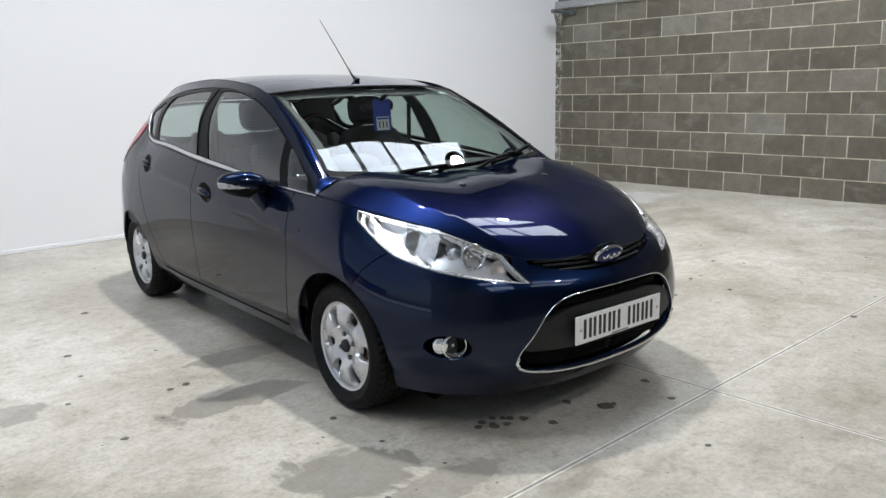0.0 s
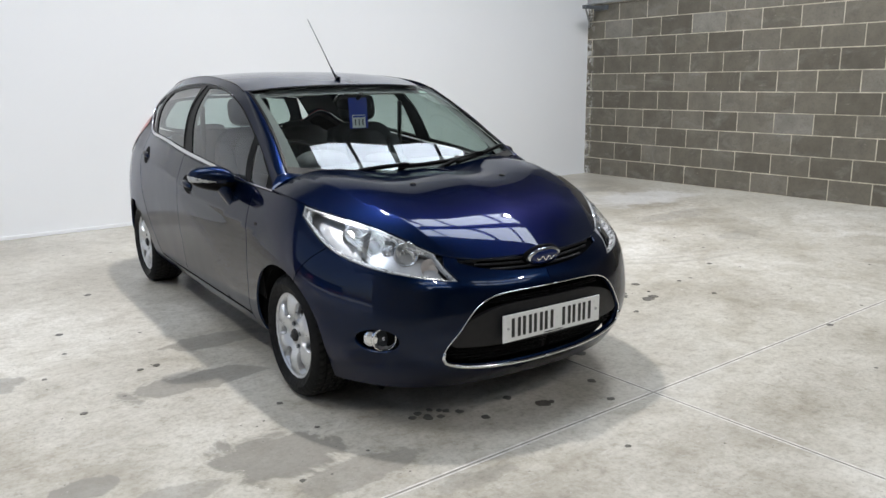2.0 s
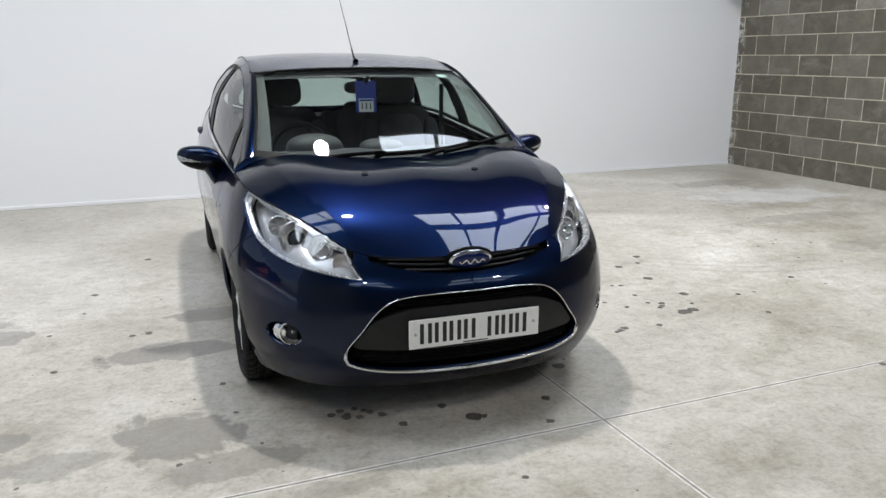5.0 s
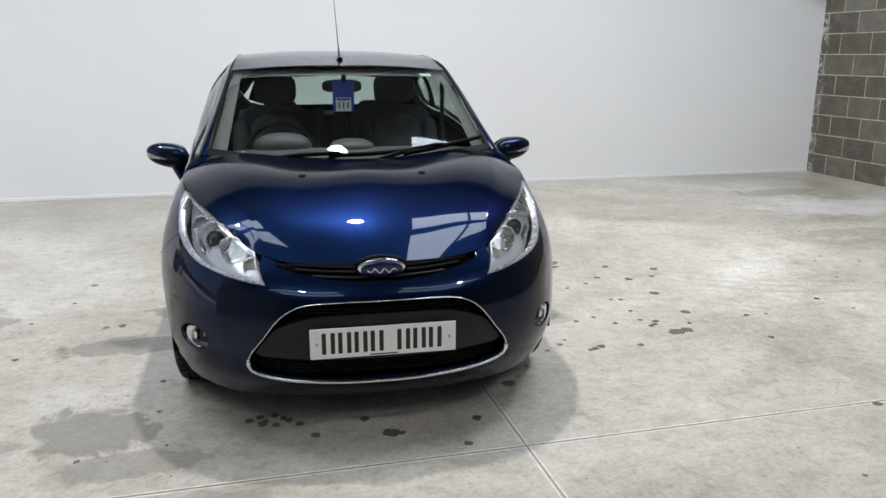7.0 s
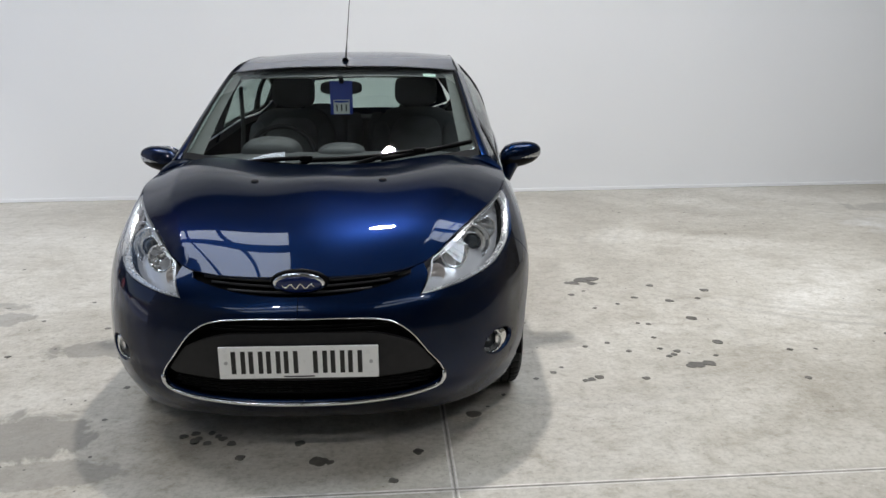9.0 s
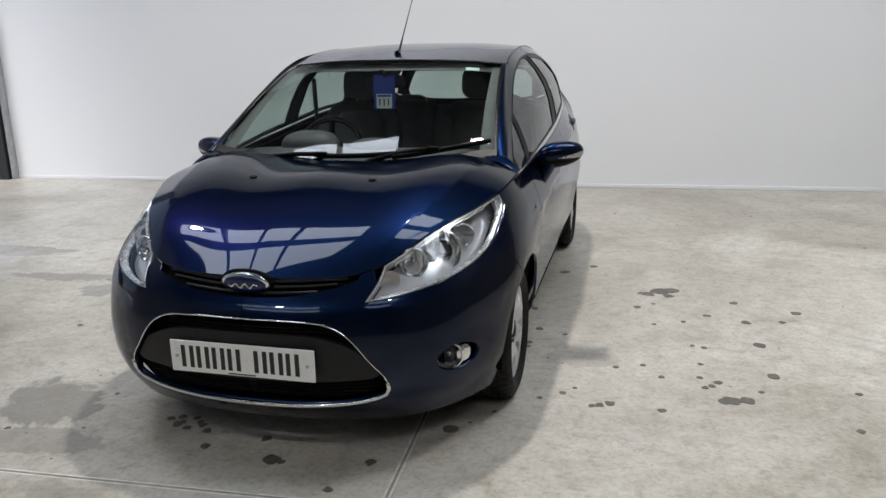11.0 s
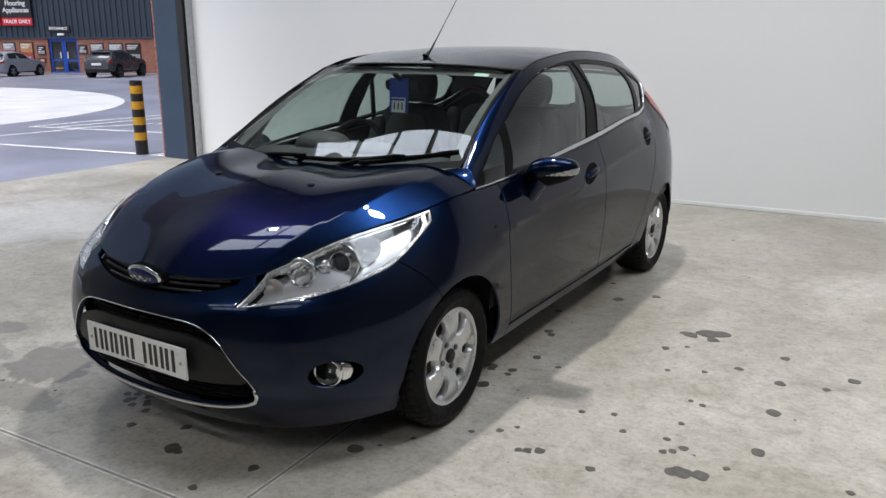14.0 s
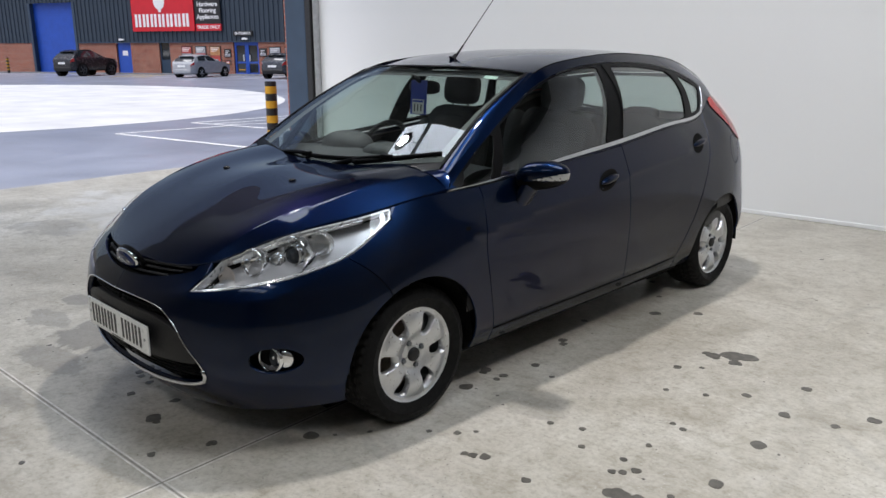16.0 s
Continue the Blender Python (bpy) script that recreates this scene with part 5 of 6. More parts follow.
GU, GV = GREEN.umax, GREEN.vmax
glass_f = green_uv(np.concatenate([smooth_line([(-.735, .903), (-.35, .937), (.015, .972)], 5), smooth_line([(.028, 1.01), (.10, 1.19), (.152, 1.322)], 4), smooth_line([(.10, 1.326), (-.05, 1.315), (-.20, 1.287), (-.37, 1.232), (-.53, 1.153), (-.632, 1.098)], 5), [(-.678, .99)]]))
glass_r = green_uv(np.concatenate([smooth_line([(.158, .986), (.5, 1.016), (.852, 1.048)], 5), smooth_line([(.862, 1.09), (.855, 1.18), (.828, 1.268)], 4), smooth_line([(.79, 1.296), (.54, 1.321), (.275, 1.328)], 5), smooth_line([(.252, 1.28), (.18, 1.06)], 3)]))
glass_q = green_uv([(.952, 1.060), (1.05, 1.072), (1.085, 1.095), (1.122, 1.178), (1.108, 1.205), (.925, 1.266), (.900, 1.258), (.932, 1.15)])
glass_t = green_uv([(-.975, .880), (-.788, .898), (-.742, .965), (-.688, 1.058), (-.702, 1.064), (-.78, 1.018), (-.905, .936)])
frame_out = green_uv(np.concatenate([smooth_line([(-1.03, .868), (-.74, .892), (-.4, .921), (.15, .966), (.72, 1.016), (1.08, 1.062)], 5), smooth_line([(1.108, 1.082), (1.128, 1.125), (1.152, 1.190)], 4), smooth_line([(1.128, 1.218), (.89, 1.297), (.70, 1.328), (.47, 1.343), (.21, 1.343), (.01, 1.328), (-.16, 1.302), (-.33, 1.255), (-.52, 1.168), (-.645, 1.100), (-.84, .988), (-.985, .895)], 5)]))
whole = np.array([(0, 0.0), (GU, 0.0), (GU, GV), (0, GV)])
fo = np.clip(frame_out, [0.004, 0.004], [GU, GV - 0.004])
belt_lo = np.stack([np.linspace(0.01, green_uv([(1.12, 1.075)])[0][0], 26), np.zeros(26) + 0.012], 1)
for s in (1, -1):
    shell("roof_side", GREEN, whole, [fo], sides=(s,), flange=0)
    fr = shell("window_surround", GREEN, inset(fo, 0.002), [glass_f, glass_r, glass_q, glass_t], mat="trim", sides=(s,), flange=0.012, lift=-0.002, label="satin black window surround")
    for nm, gl in (("front_window", glass_f), ("rear_window", glass_r), ("quarter_window", glass_q), ("corner_window", glass_t)):
        pane = shell(nm, GREEN, gl, mat="side_glass", sides=(s,), flange=0, lift=-0.006, step=0.06)
        pane.visible_shadow = False
    # bright strip along the belt, turned up behind the last window
    up = green_uv(smooth_line([(1.080, 1.064), (1.110, 1.083), (1.130, 1.125), (1.155, 1.192)], 5))
    line = np.concatenate([belt_lo, up])
    st = np.concatenate([belt_lo + [0, 0.0060], up + [-0.005, 0.0035], (up + [0.005, -0.003])[::-1], (belt_lo - [0, 0.0060])[::-1]])
    shell("belt_strip", GREEN, st, mat="satin_chrome", sides=(s,), flange=0.006, lift=0.005, step=0.02, label="satin chrome belt strip")
    # door frame edges, the shaded gap between them drawn as a black tube
    for line in (smooth_line([(.15, .98), (.19, 1.15), (.20, 1.335)], 6), ):
        part("pillar_gap", tube_along(GREEN, green_uv(line), 0.003, 0.0, sides=(s,)), MAT["void"], CAR)
    # seam between roof and side
    edge = np.stack([np.linspace(green_uv([(-.31, 1.302)])[0][0], GU, 60), np.full(60, GV)], 1)
    part("roof_seal", tube_along(GREEN, edge, 0.0032, -0.001, sides=(s,)), MAT["trim"], CAR, "black roof seal", smooth=True)
    # windscreen pillar between glass and door
    e0 = SCREEN.at(np.stack([np.full(14, SW), np.linspace(0, SCREEN.vmax, 14)], 1))
    us = np.linspace(0, green_uv([(-.31, 1.302)])[0][0], 14)
    e1 = GREEN.at(np.stack([us, np.full(14, GV)], 1))
    mid = (e0 + e1) / 2 + np.array([0.004, -0.004, 0.004])
    PIL = Skin([e0, mid, e1], (False, False))
    shell("screen_pillar", PIL, [(0, 0), (PIL.umax, 0), (PIL.umax, PIL.vmax), (0, PIL.vmax)], sides=(s,), flip=-1, flange=0, step=0.02)
    part("screen_seal", tube_along(SCREEN, np.stack([np.full(20, SW), np.linspace(0, SCREEN.vmax, 20)], 1), 0.005, 0.0, sides=(s,)), MAT["trim"], CAR, "black windscreen seal", smooth=True)
    # painted corner between bonnet, windscreen and door
    corner = Skin([[(.61, -1.022, .941), (.63, -1.0, .944), (.662, -.985, .949)], [(.682, -1.03, .924), (.69, -1.01, .932), (.688, -.985, .943)], [(.7555, -1.037, .884), (.744, -1.015, .904), (.706, -.984, .938)]], (False, False))
    shell("cowl_corner", corner, [(0, 0), (corner.umax, 0), (corner.umax, corner.vmax), (0, corner.vmax)], sides=(s,), flip=-1, flange=0.01, step=0.02)
rw = shell("rear_screen", REAR, [(0, 0.02), (REAR.umax * 0.80, 0.02), (REAR.umax * 0.84, 0.06), (REAR.umax * 0.82, REAR.vmax - 0.03), (0, REAR.vmax - 0.02)], mat="side_glass", sides=(1, -1), flip=-1, flange=0)
rw.visible_shadow = False
shell("rear_screen_frame", REAR, [(0, 0), (REAR.umax, 0), (REAR.umax, REAR.vmax), (0, REAR.vmax), (0, REAR.vmax - 0.02), (REAR.umax * 0.82, REAR.vmax - 0.03), (REAR.umax * 0.84, 0.06), (REAR.umax * 0.80, 0.02), (0, 0.02)], sides=(1, -1), flip=-1, flange=0)


# ---- wheels ----
def wheel(x_side, y, name):
    """A road wheel with its axis along x, outer face towards x_side."""
    m = pose(x_side * 0.705, y, HUB_Z, 0, 90 * x_side, 0)
    w = part(name, bmesh.new(), MAT["tyre"], CAR)
    w.data = bpy.data.meshes.get("tyre_mesh") or make_tyre()
    w.matrix_basis = m
    for nm, maker, mat in (("rim", make_rim, "alloy"), ("barrel", make_barrel, "steel_dark"), ("brake_disc", make_disc, "disc"), ("centre_cap", make_cap, "plastic")):
        part(nm, bpy.data.meshes.get(nm + "_mesh") or maker(), None, w, "silver six-spoke alloy rim" if nm == "rim" else "")
    for k in range(4):
        a = math.pi / 2 * k + 0.35
        nut = part("wheel_nut", bpy.data.meshes.get("nut_mesh") or make_nut(), None, w)
        nut.matrix_basis = pose(0.05 * math.cos(a), 0.05 * math.sin(a), 0.066)
    return w


def make_tyre():
    R, B = HUB_Z - 0.0, 0.198
    prof = [(B - 0.012, -0.100), (B + 0.005, -0.113), (B + 0.03, -0.122), (R - 0.022, -0.116), (R - 0.008, -0.106), (R - 0.001, -0.092)]
    grooves = []
    for z in (-0.075, -0.045, -0.015, 0.015, 0.045):
        grooves += [(R, z - 0.006), (R - 0.007, z - 0.004), (R - 0.007, z + 0.004), (R, z + 0.006)]
    prof += grooves + [(R - 0.001, 0.066), (R - 0.008, 0.080), (R - 0.022, 0.090), (B + 0.034, 0.097), (B + 0.030, 0.0985), (B + 0.026, 0.097), (B + 0.006, 0.089), (B - 0.008, 0.082), (B - 0.012, 0.070)]
    bm = lathe_bm(prof, 192)
    # cross sipes cut into the tread: narrow notches, slanted across the ribs
    for v in bm.verts:
        r = math.hypot(v.co.x, v.co.y)
        if r > R - 0.0062:
            k = round(math.atan2(v.co.y, v.co.x) / (2 * math.pi) * 192 + v.co.z * 60)
            if k % 4 == 0:
                v.co.x, v.co.y = v.co.x * (r - 0.008) / r, v.co.y * (r - 0.008) / r
    me = mesh_of(bm, "tyre_mesh", MAT["tyre"], True)
    me.set_sharp_from_angle(angle=radians(40))
    return me


def rim_height(a, b):
    r = math.hypot(a, b)
    th = math.atan2(b, a)
    paddle = 0.004 * math.cos(6 * th) * max(0.0, min(1.0, (r - 0.06) / 0.05)) * max(0.0, min(1.0, (0.172 - r) / 0.02))
    dish = 0.070 - 0.010 * math.exp(-((r - 0.055) / 0.03) ** 2) + 0.013 * math.sin(min(1.0, max(0.0, (r - 0.05) / 0.13)) * math.pi) ** 1.0
    lip = 0.010 * max(0.0, (r - 0.172) / 0.02) ** 2
    return (a, b, dish + lip + paddle)


def make_rim():
    holes = []
    for k in range(6):
        t0 = math.radians(60 * k + 30)
        pts = []
        for r, w in ((0.080, 0.012), (0.090, 0.020), (0.125, 0.029), (0.155, 0.036), (0.168, 0.031), (0.173, 0.014)):
            pts.append((r, w))
        loop = [(r, w) for r, w in pts] + [(r, -w) for r, w in pts[::-1]]
        c, s_ = math.cos(t0), math.sin(t0)
        holes.append(np.array([(r * c - w * s_, r * s_ + w * c) for r, w in loop]))
    for k in range(4):
        a = math.pi / 2 * k + 0.35
        holes.append(circle(0.05 * math.cos(a), 0.05 * math.sin(a), 0.0135, 14))
    me = patch_mesh("rim_mesh", Plane(rim_height), circle(0, 0, 0.1935, 72), holes, step=0.011, mat=MAT["alloy"], flange=0.034)
    return me


def make_barrel():
    bm = lathe_bm([(0.192, 0.082), (0.180, 0.06), (0.172, 0.02), (0.168, -0.04), (0.185, -0.08)], 48)
    lathe_bm([(0.168, -0.03), (0.02, -0.035)], 32, bm=bm)
    return mesh_of(bm, "barrel_mesh", MAT["steel_dark"], True)


def make_disc():
    bm = lathe_bm([(0.0, 0.028), (0.065, 0.028), (0.068, 0.005), (0.125, 0.003), (0.125, -0.015), (0.06, -0.015)], 40)
    box_bm(0.085, 0.145, -0.05, 0.05, -0.03, 0.022, 0.008, bm=bm)
    return mesh_of(bm, "brake_disc_mesh", MAT["disc"], True)


def make_cap():
    return mesh_of(lathe_bm([(0.0, 0.0785), (0.018, 0.078), (0.0255, 0.076), (0.028, 0.070), (0.028, 0.055)], 32), "centre_cap_mesh", MAT["plastic"], True)


def make_nut():
    bm = cyl_bm(0.0095, 0.022, 6, Matrix.Translation((0, 0, -0.008)))
    return mesh_of(bm, "nut_mesh", MAT["steel_dark"])


for sx in (1, -1):
    wheel(sx, AX_F, "front_wheel")
    wheel(sx, AX_R, "rear_wheel")
    # liners inside the arches
    for y, r in ((AX_F - 0.005, 0.325), (AX_R, 0.315)):
        bm = bmesh.new()
        rows = []
        for k in range(25):
            a = math.pi * (1.03 - 1.06 * k / 24)
            rows.append([bm.verts.new((sx * x, y + r * math.cos(a), 0.27 + r * math.sin(a))) for x in (0.785, 0.45)])
        for a, b in zip(rows, rows[1:]):
            bm.faces.new((a[0], a[1], b[1], b[0]))
        ring = [bm.verts.new((sx * 0.45, y + r * math.cos(2 * math.pi * k / 24), 0.27 + r * math.sin(2 * math.pi * k / 24))) for k in range(24)]
        bm.faces.new(ring)
        part("arch_liner", bm, MAT["void"], CAR, "dark plastic wheel arch liner")

# ---- underside ----
ub = part("underbody", box_bm(-0.74, 0.74, -0.92, 0.92, 0.17, 0.30, 0.03), MAT["void"], CAR, "dark underbody")
part("front_undertray", box_bm(-0.44, 0.44, -1.84, -0.90, 0.175, 0.30, 0.03), MAT["void"], ub)
part("rear_undertray", box_bm(-0.44, 0.44, 0.90, 1.66, 0.20, 0.32, 0.03), MAT["void"], ub)

# ---- headlamps ----
for sx in (1, -1):
    lamp = shell("headlamp", SIDE, inset(LAMP, 0.0055), mat="lens", sides=(sx,), flange=0, lift=0.003, label="clear headlamp with bright chrome reflectors", step=0.02)
    lamp.visible_shadow = False
    shell("lamp_bezel", SIDE, inset(LAMP, 0.0055), [inset(LAMP, 0.012)], mat="lamp_grey", parent=lamp, sides=(sx,), flange=0.03, lift=-0.004, step=0.012)
    shell("lamp_bowl", SIDE, inset(LAMP, 0.006), mat="lamp_bowl", parent=lamp, sides=(sx,), flange=0, lift=-0.062, step=0.03)
    # pale shelf along the lower edge and pale outer corner
    n_low = len(lamp_low)
    band = np.linspace(0.020, 0.010, n_low)[:, None] * [0.0, 1.0]
    shelf = np.concatenate([inset(LAMP, 0.008)[1 : n_low - 1], (inset(LAMP, 0.008)[:n_low] + band)[n_low - 2 : 0 : -1]])
    shell("lower_shelf", SIDE, shelf, mat="lamp_satin", parent=lamp, sides=(sx,), flange=0.02, lift=-0.012, step=0.012)
    tip = np.array([inset(LAMP, 0.008)[n_low - 5], inset(LAMP, 0.008)[n_low - 2], (u_out - 0.035, VT - 0.010), (lamp_low[-7][0] + 0.045, VT - 0.012), (lamp_low[-6][0] + 0.035, VT - 0.05)])
    shell("corner_bezel", SIDE, tip, mat="lamp_satin", parent=lamp, sides=(sx,), flange=0.02, lift=-0.010, step=0.012)
    upper_b = np.concatenate([inset(LAMP, 0.008)[n_low + 3 : n_low + 15], (inset(LAMP, 0.008)[n_low + 3 : n_low + 15] - [0.0, 0.012])[::-1]])
    shell("upper_lip", SIDE, upper_b, mat="lamp_satin", parent=lamp, sides=(sx,), flange=0.02, lift=-0.012, step=0.012)

    def aim(x, y, z, yaw=14, pitch=4):
        return pose(sx * x, y, z, 90 - pitch, 0, sx * yaw)

    # projector with its shroud
    m = aim(.586, -1.644, .706)
    bm = lathe_bm([(0.070, -0.045), (0.071, 0.006), (0.069, 0.010), (0.065, 0.010), (0.063, 0.002), (0.058, -0.004), (0.057, -0.012), (0.051, -0.016), (0.050, -0.024), (0.045, -0.026), (0.042, -0.006), (0.041, 0.006), (0.038, 0.009), (0.034, 0.007), (0.033, -0.01)], 48, m)
    part("projector_shroud", bm, MAT["lamp_chrome"], lamp, smooth=True)
    bm = lathe_bm([(0.0, 0.022), (0.010, 0.0205), (0.020, 0.0155), (0.028, 0.007), (0.033, -0.006)], 36, m)
    part("projector_lens", bm, MAT["proj"], lamp, "dark projector lens", smooth=True)
    # main beam reflector
    m = aim(.512, -1.750, .690, 18)
    bm = lathe_bm([(0.050, -0.02), (0.050, 0.018), (0.048, 0.021), (0.044, 0.020), (0.042, 0.010), (0.037, 0.004), (0.036, -0.004), (0.029, -0.012), (0.022, -0.020), (0.010, -0.026), (0.008, -0.004), (0.0, -0.002)], 40, m)
    part("main_beam_reflector", bm, MAT["lamp_chrome"], lamp, smooth=True)
    # turn signal
    m = aim(.447, -1.820, .640, 22)
    bm = lathe_bm([(0.036, 0.012), (0.034, 0.013), (0.030, 0.004), (0.0, 0.0)], 28, m)
    part("turn_signal", bm, MAT["amber"], lamp, "pale amber turn signal", smooth=True)
    # ribbed cone between projector and main beam
    m = aim(.552, -1.702, .690, 16)
    bm = lathe_bm([(0.030, -0.030), (0.026, -0.008), (0.012, 0.0), (0.0, 0.001)], 24, m)
    part("inner_cone", bm, MAT["ribbed"], lamp, smooth=True)
    m = aim(.640, -1.560, .742, 24)
    bm = lathe_bm([(0.042, -0.02), (0.042, 0.008), (0.040, 0.012), (0.036, 0.011), (0.034, -0.004), (0.026, -0.010), (0.025, -0.014), (0.016, -0.020), (0.0, -0.024)], 32, m)
    part("side_reflector", bm, MAT["ribbed"], lamp, smooth=True)

# ---- front grille, plate, badge ----
gr = shell("lower_grille", SIDE, inset(np.concatenate([[(0, grille_half[-1][1])], grille_half[::-1][1:-1], [(0, grille_half[0][1])]]), -0.03), mat="void", sides=(1, -1), flange=0, lift=-0.045, label="black lower grille in a chrome surround")
full = np.concatenate([grille_half, (grille_half[::-1] * [-1, 1])[1:-1]])
kk = int(np.argmax(grille_half[:, 0]))
bm = tube_along(SIDE, grille_half[kk - 1 :], 0.0075, 0.002, sides=(1, -1))
part("chrome_lower_trim", bm, MAT["chrome"], gr, "polished chrome strip", smooth=True)
bm = tube_along(SIDE, grille_half[: kk + 1], 0.0025, 0.0015, sides=(1, -1), seg=6)
part("chrome_upper_trim", bm, MAT["chrome"], gr, "thin chrome strip", smooth=True)
# carrier panel behind the plate
car_top = nose_uv(smooth_line([(0, .503), (.15, .501), (.26, .492), (.335, .470)], 4))
car_out = nose_uv(smooth_line([(.385, .447), (.425, .40), (.452, .36)], 3))
car_low = nose_uv(smooth_line([(.43, .347), (.3, .338), (.15, .334), (0, .332)], 4))
car_top[0][0] = car_low[-1][0] = 0.0
carrier = np.concatenate([car_top, car_out, car_low])
shell("plate_carrier", SIDE, carrier, mat="plastic", parent=gr, sides=(1, -1), flange=0.03, lift=-0.010, label="dark grey plastic plate carrier")
# bars of the grille
for z, w in ((.523, .30), (.511, .30), (.316, .44), (.300, .45), (.284, .43), (.268, .36)):
    xs_ = np.linspace(0, w, 12)
    line = nose_uv([(x, z + 0.004 * (x / 0.4) ** 2) for x in xs_])
    part("grille_bar", tube_along(SIDE, line, 0.0035, -0.026, sides=(1, -1), seg=6), MAT["trim"], gr, smooth=True)
for k in range(-10, 11):
    x = abs(k) * 0.042
    top_, low_ = (.325, .262 + 0.02 * (x / .42) ** 2)
    line = nose_uv([(x, z) for z in np.linspace(low_, top_, 4)])
    part("grille_upright", tube_along(SIDE, line, 0.002, -0.028, sides=((1 if k >= 0 else -1),), seg=5), MAT["trim"], gr, smooth=True)
plate = part("number_plate", box_bm(-0.26, 0.26, -2.0500, -2.0420, 0.352, 0.463, 0.003), MAT["plate"], CAR, "white number plate with black characters")
for k, cx in enumerate((-.196, -.139, -.082, -.025, .070, .127, .184)):
    for dx in (-0.0155, 0.0155):
        part("character_bar", box_bm(cx + dx - 0.0075, cx + dx + 0.0075, -2.0512, -2.0495, 0.370, 0.447), MAT["plate_ink"], plate)
part("maker_line", box_bm(-0.05, 0.05, -2.0512, -2.0495, 0.357, 0.361), MAT["plate_ink"], plate)
for sx in (1, -1):
    part("plate_screw", cyl_bm(0.006, 0.004, 16, pose(sx * 0.236, -2.051, 0.408, 90, 0, 0)), MAT["galv"], plate)
# slot below the bonnet
sl = np.concatenate([slot_low, [SLOT_END], [(0, VT)]])
upper = shell("upper_grille", SIDE, sl, mat="void", sides=(1, -1), flange=0, lift=-0.03, label="black upper grille slot")
for z, w in ((.628, .24), (.645, .30), (.660, .33)):
    line = nose_uv([(x, z + 0.016 * (x / 0.35) ** 2) for x in np.linspace(0, w, 9)])
    part("slot_bar", tube_along(SIDE, line, 0.0055, -0.014, sides=(1, -1), seg=6), MAT["plastic"], upper, smooth=True)
bm = bmesh.new()
bmesh.ops.create_uvsphere(bm, u_segments=40, v_segments=16, radius=1, matrix=pose(0.003, -1.982, 0.654, 18, 0, 0) @ Matrix.Diagonal((0.086, 0.014, 0.042, 1)))
badge = part("front_badge", bm, MAT["chrome"], CAR, "oval chrome and dark blue badge", smooth=True)
bm = bmesh.new()
bmesh.ops.create_uvsphere(bm, u_segments=40, v_segments=16, radius=1, matrix=pose(0.003, -1.985, 0.6535, 18, 0, 0) @ Matrix.Diagonal((0.077, 0.0185, 0.035, 1)))
part("badge_field", bm, MAT["badge_blue"], badge, smooth=True)
badge_m = pose(0.003, -1.9985, 0.6520, 18, 0, 0)
wave = [badge_m @ Vector((x, -0.0045 + 0.004 * (x / 0.055) ** 2, 0.010 * math.sin(x * 190) * (1 - 0.5 * abs(x) / 0.055))) for x in np.linspace(-0.052, 0.052, 50)]
part("badge_wave", tube_bm(wave, 0.0030, 6, r_end=0.0022), MAT["chrome"], badge, smooth=True)
bm = lathe_bm([(0.096, -0.012), (0.094, 0.0), (0.085, 0.002)], 40, pose(0.003, -1.972, 0.654, 108, 0, 0) @ Matrix.Diagonal((1.0, 0.50, 1, 1)))
part("badge_surround", bm, MAT["trim"], badge, smooth=True)

# ---- fog lamps ----
for sx in (1, -1):
    m = pose(sx * 0.640, -1.790, 0.378, 90, 0, sx * 18)
    bm = lathe_bm([(0.062, -0.05), (0.063, -0.02), (0.0, -0.03)], 32, m)
    fog = part("fog_lamp", bm, MAT["trim"], CAR, "round fog lamp in a chrome ring", smooth=True)
    part("chrome_ring", lathe_bm([(0.041, -0.012), (0.0415, 0.008), (0.044, 0.014), (0.049, 0.012), (0.052, 0.0), (0.051, -0.03)], 40, m), MAT["chrome"], fog, smooth=True)
    part("lamp_cup", lathe_bm([(0.0415, 0.006), (0.040, -0.010), (0.020, -0.024), (0.0, -0.026)], 32, m), MAT["lamp_grey"], fog, smooth=True)
    bm = bmesh.new()
    bmesh.ops.create_uvsphere(bm, u_segments=20, v_segments=10, radius=1, matrix=pose(sx * 0.684, -1.764, 0.380, 0, 0, sx * 44) @ Matrix.Diagonal((0.030, 0.010, 0.034, 1)))
    part("chrome_wing", bm, MAT["chrome"], fog, smooth=True)
    part("fog_glass", lathe_bm([(0.0, -0.006), (0.018, -0.008), (0.034, -0.013)], 28, m), MAT["fog_glass"], fog, "dark fog lamp glass", smooth=True)
    part("fog_bulb", lathe_bm([(0.0, -0.004), (0.006, -0.005), (0.009, -0.010)], 18, m), MAT["lamp_chrome"], fog, smooth=True)


# ---- mirrors ----
def mirror_part(sx, keep, grow=1.0):
    bm = bmesh.new()
    bmesh.ops.create_uvsphere(bm, u_segments=96 if grow > 1 else 48, v_segments=72 if grow > 1 else 28, radius=1)
    for v in bm.verts:
        x, y, z = v.co
        x, y, z = (math.copysign(abs(c) ** 0.86, c) for c in (x, y, z))
        taper = 1.0 - 0.20 * (x * 0.5 + 0.5)
        v.co = (sx * (0.884 + 0.104 * x) * 1.0, -0.605 + 0.072 * y * taper * grow + 0.030 * x, 0.915 + 0.066 * z * taper * grow + 0.012 * x - 0.01)
    bmesh.ops.delete(bm, geom=[f for f in bm.faces if not keep(sum((v.co for v in f.verts), Vector()) / len(f.verts))], context="FACES")
    if sx < 0:
        bmesh.ops.reverse_faces(bm, faces=bm.faces[:])
    return bm


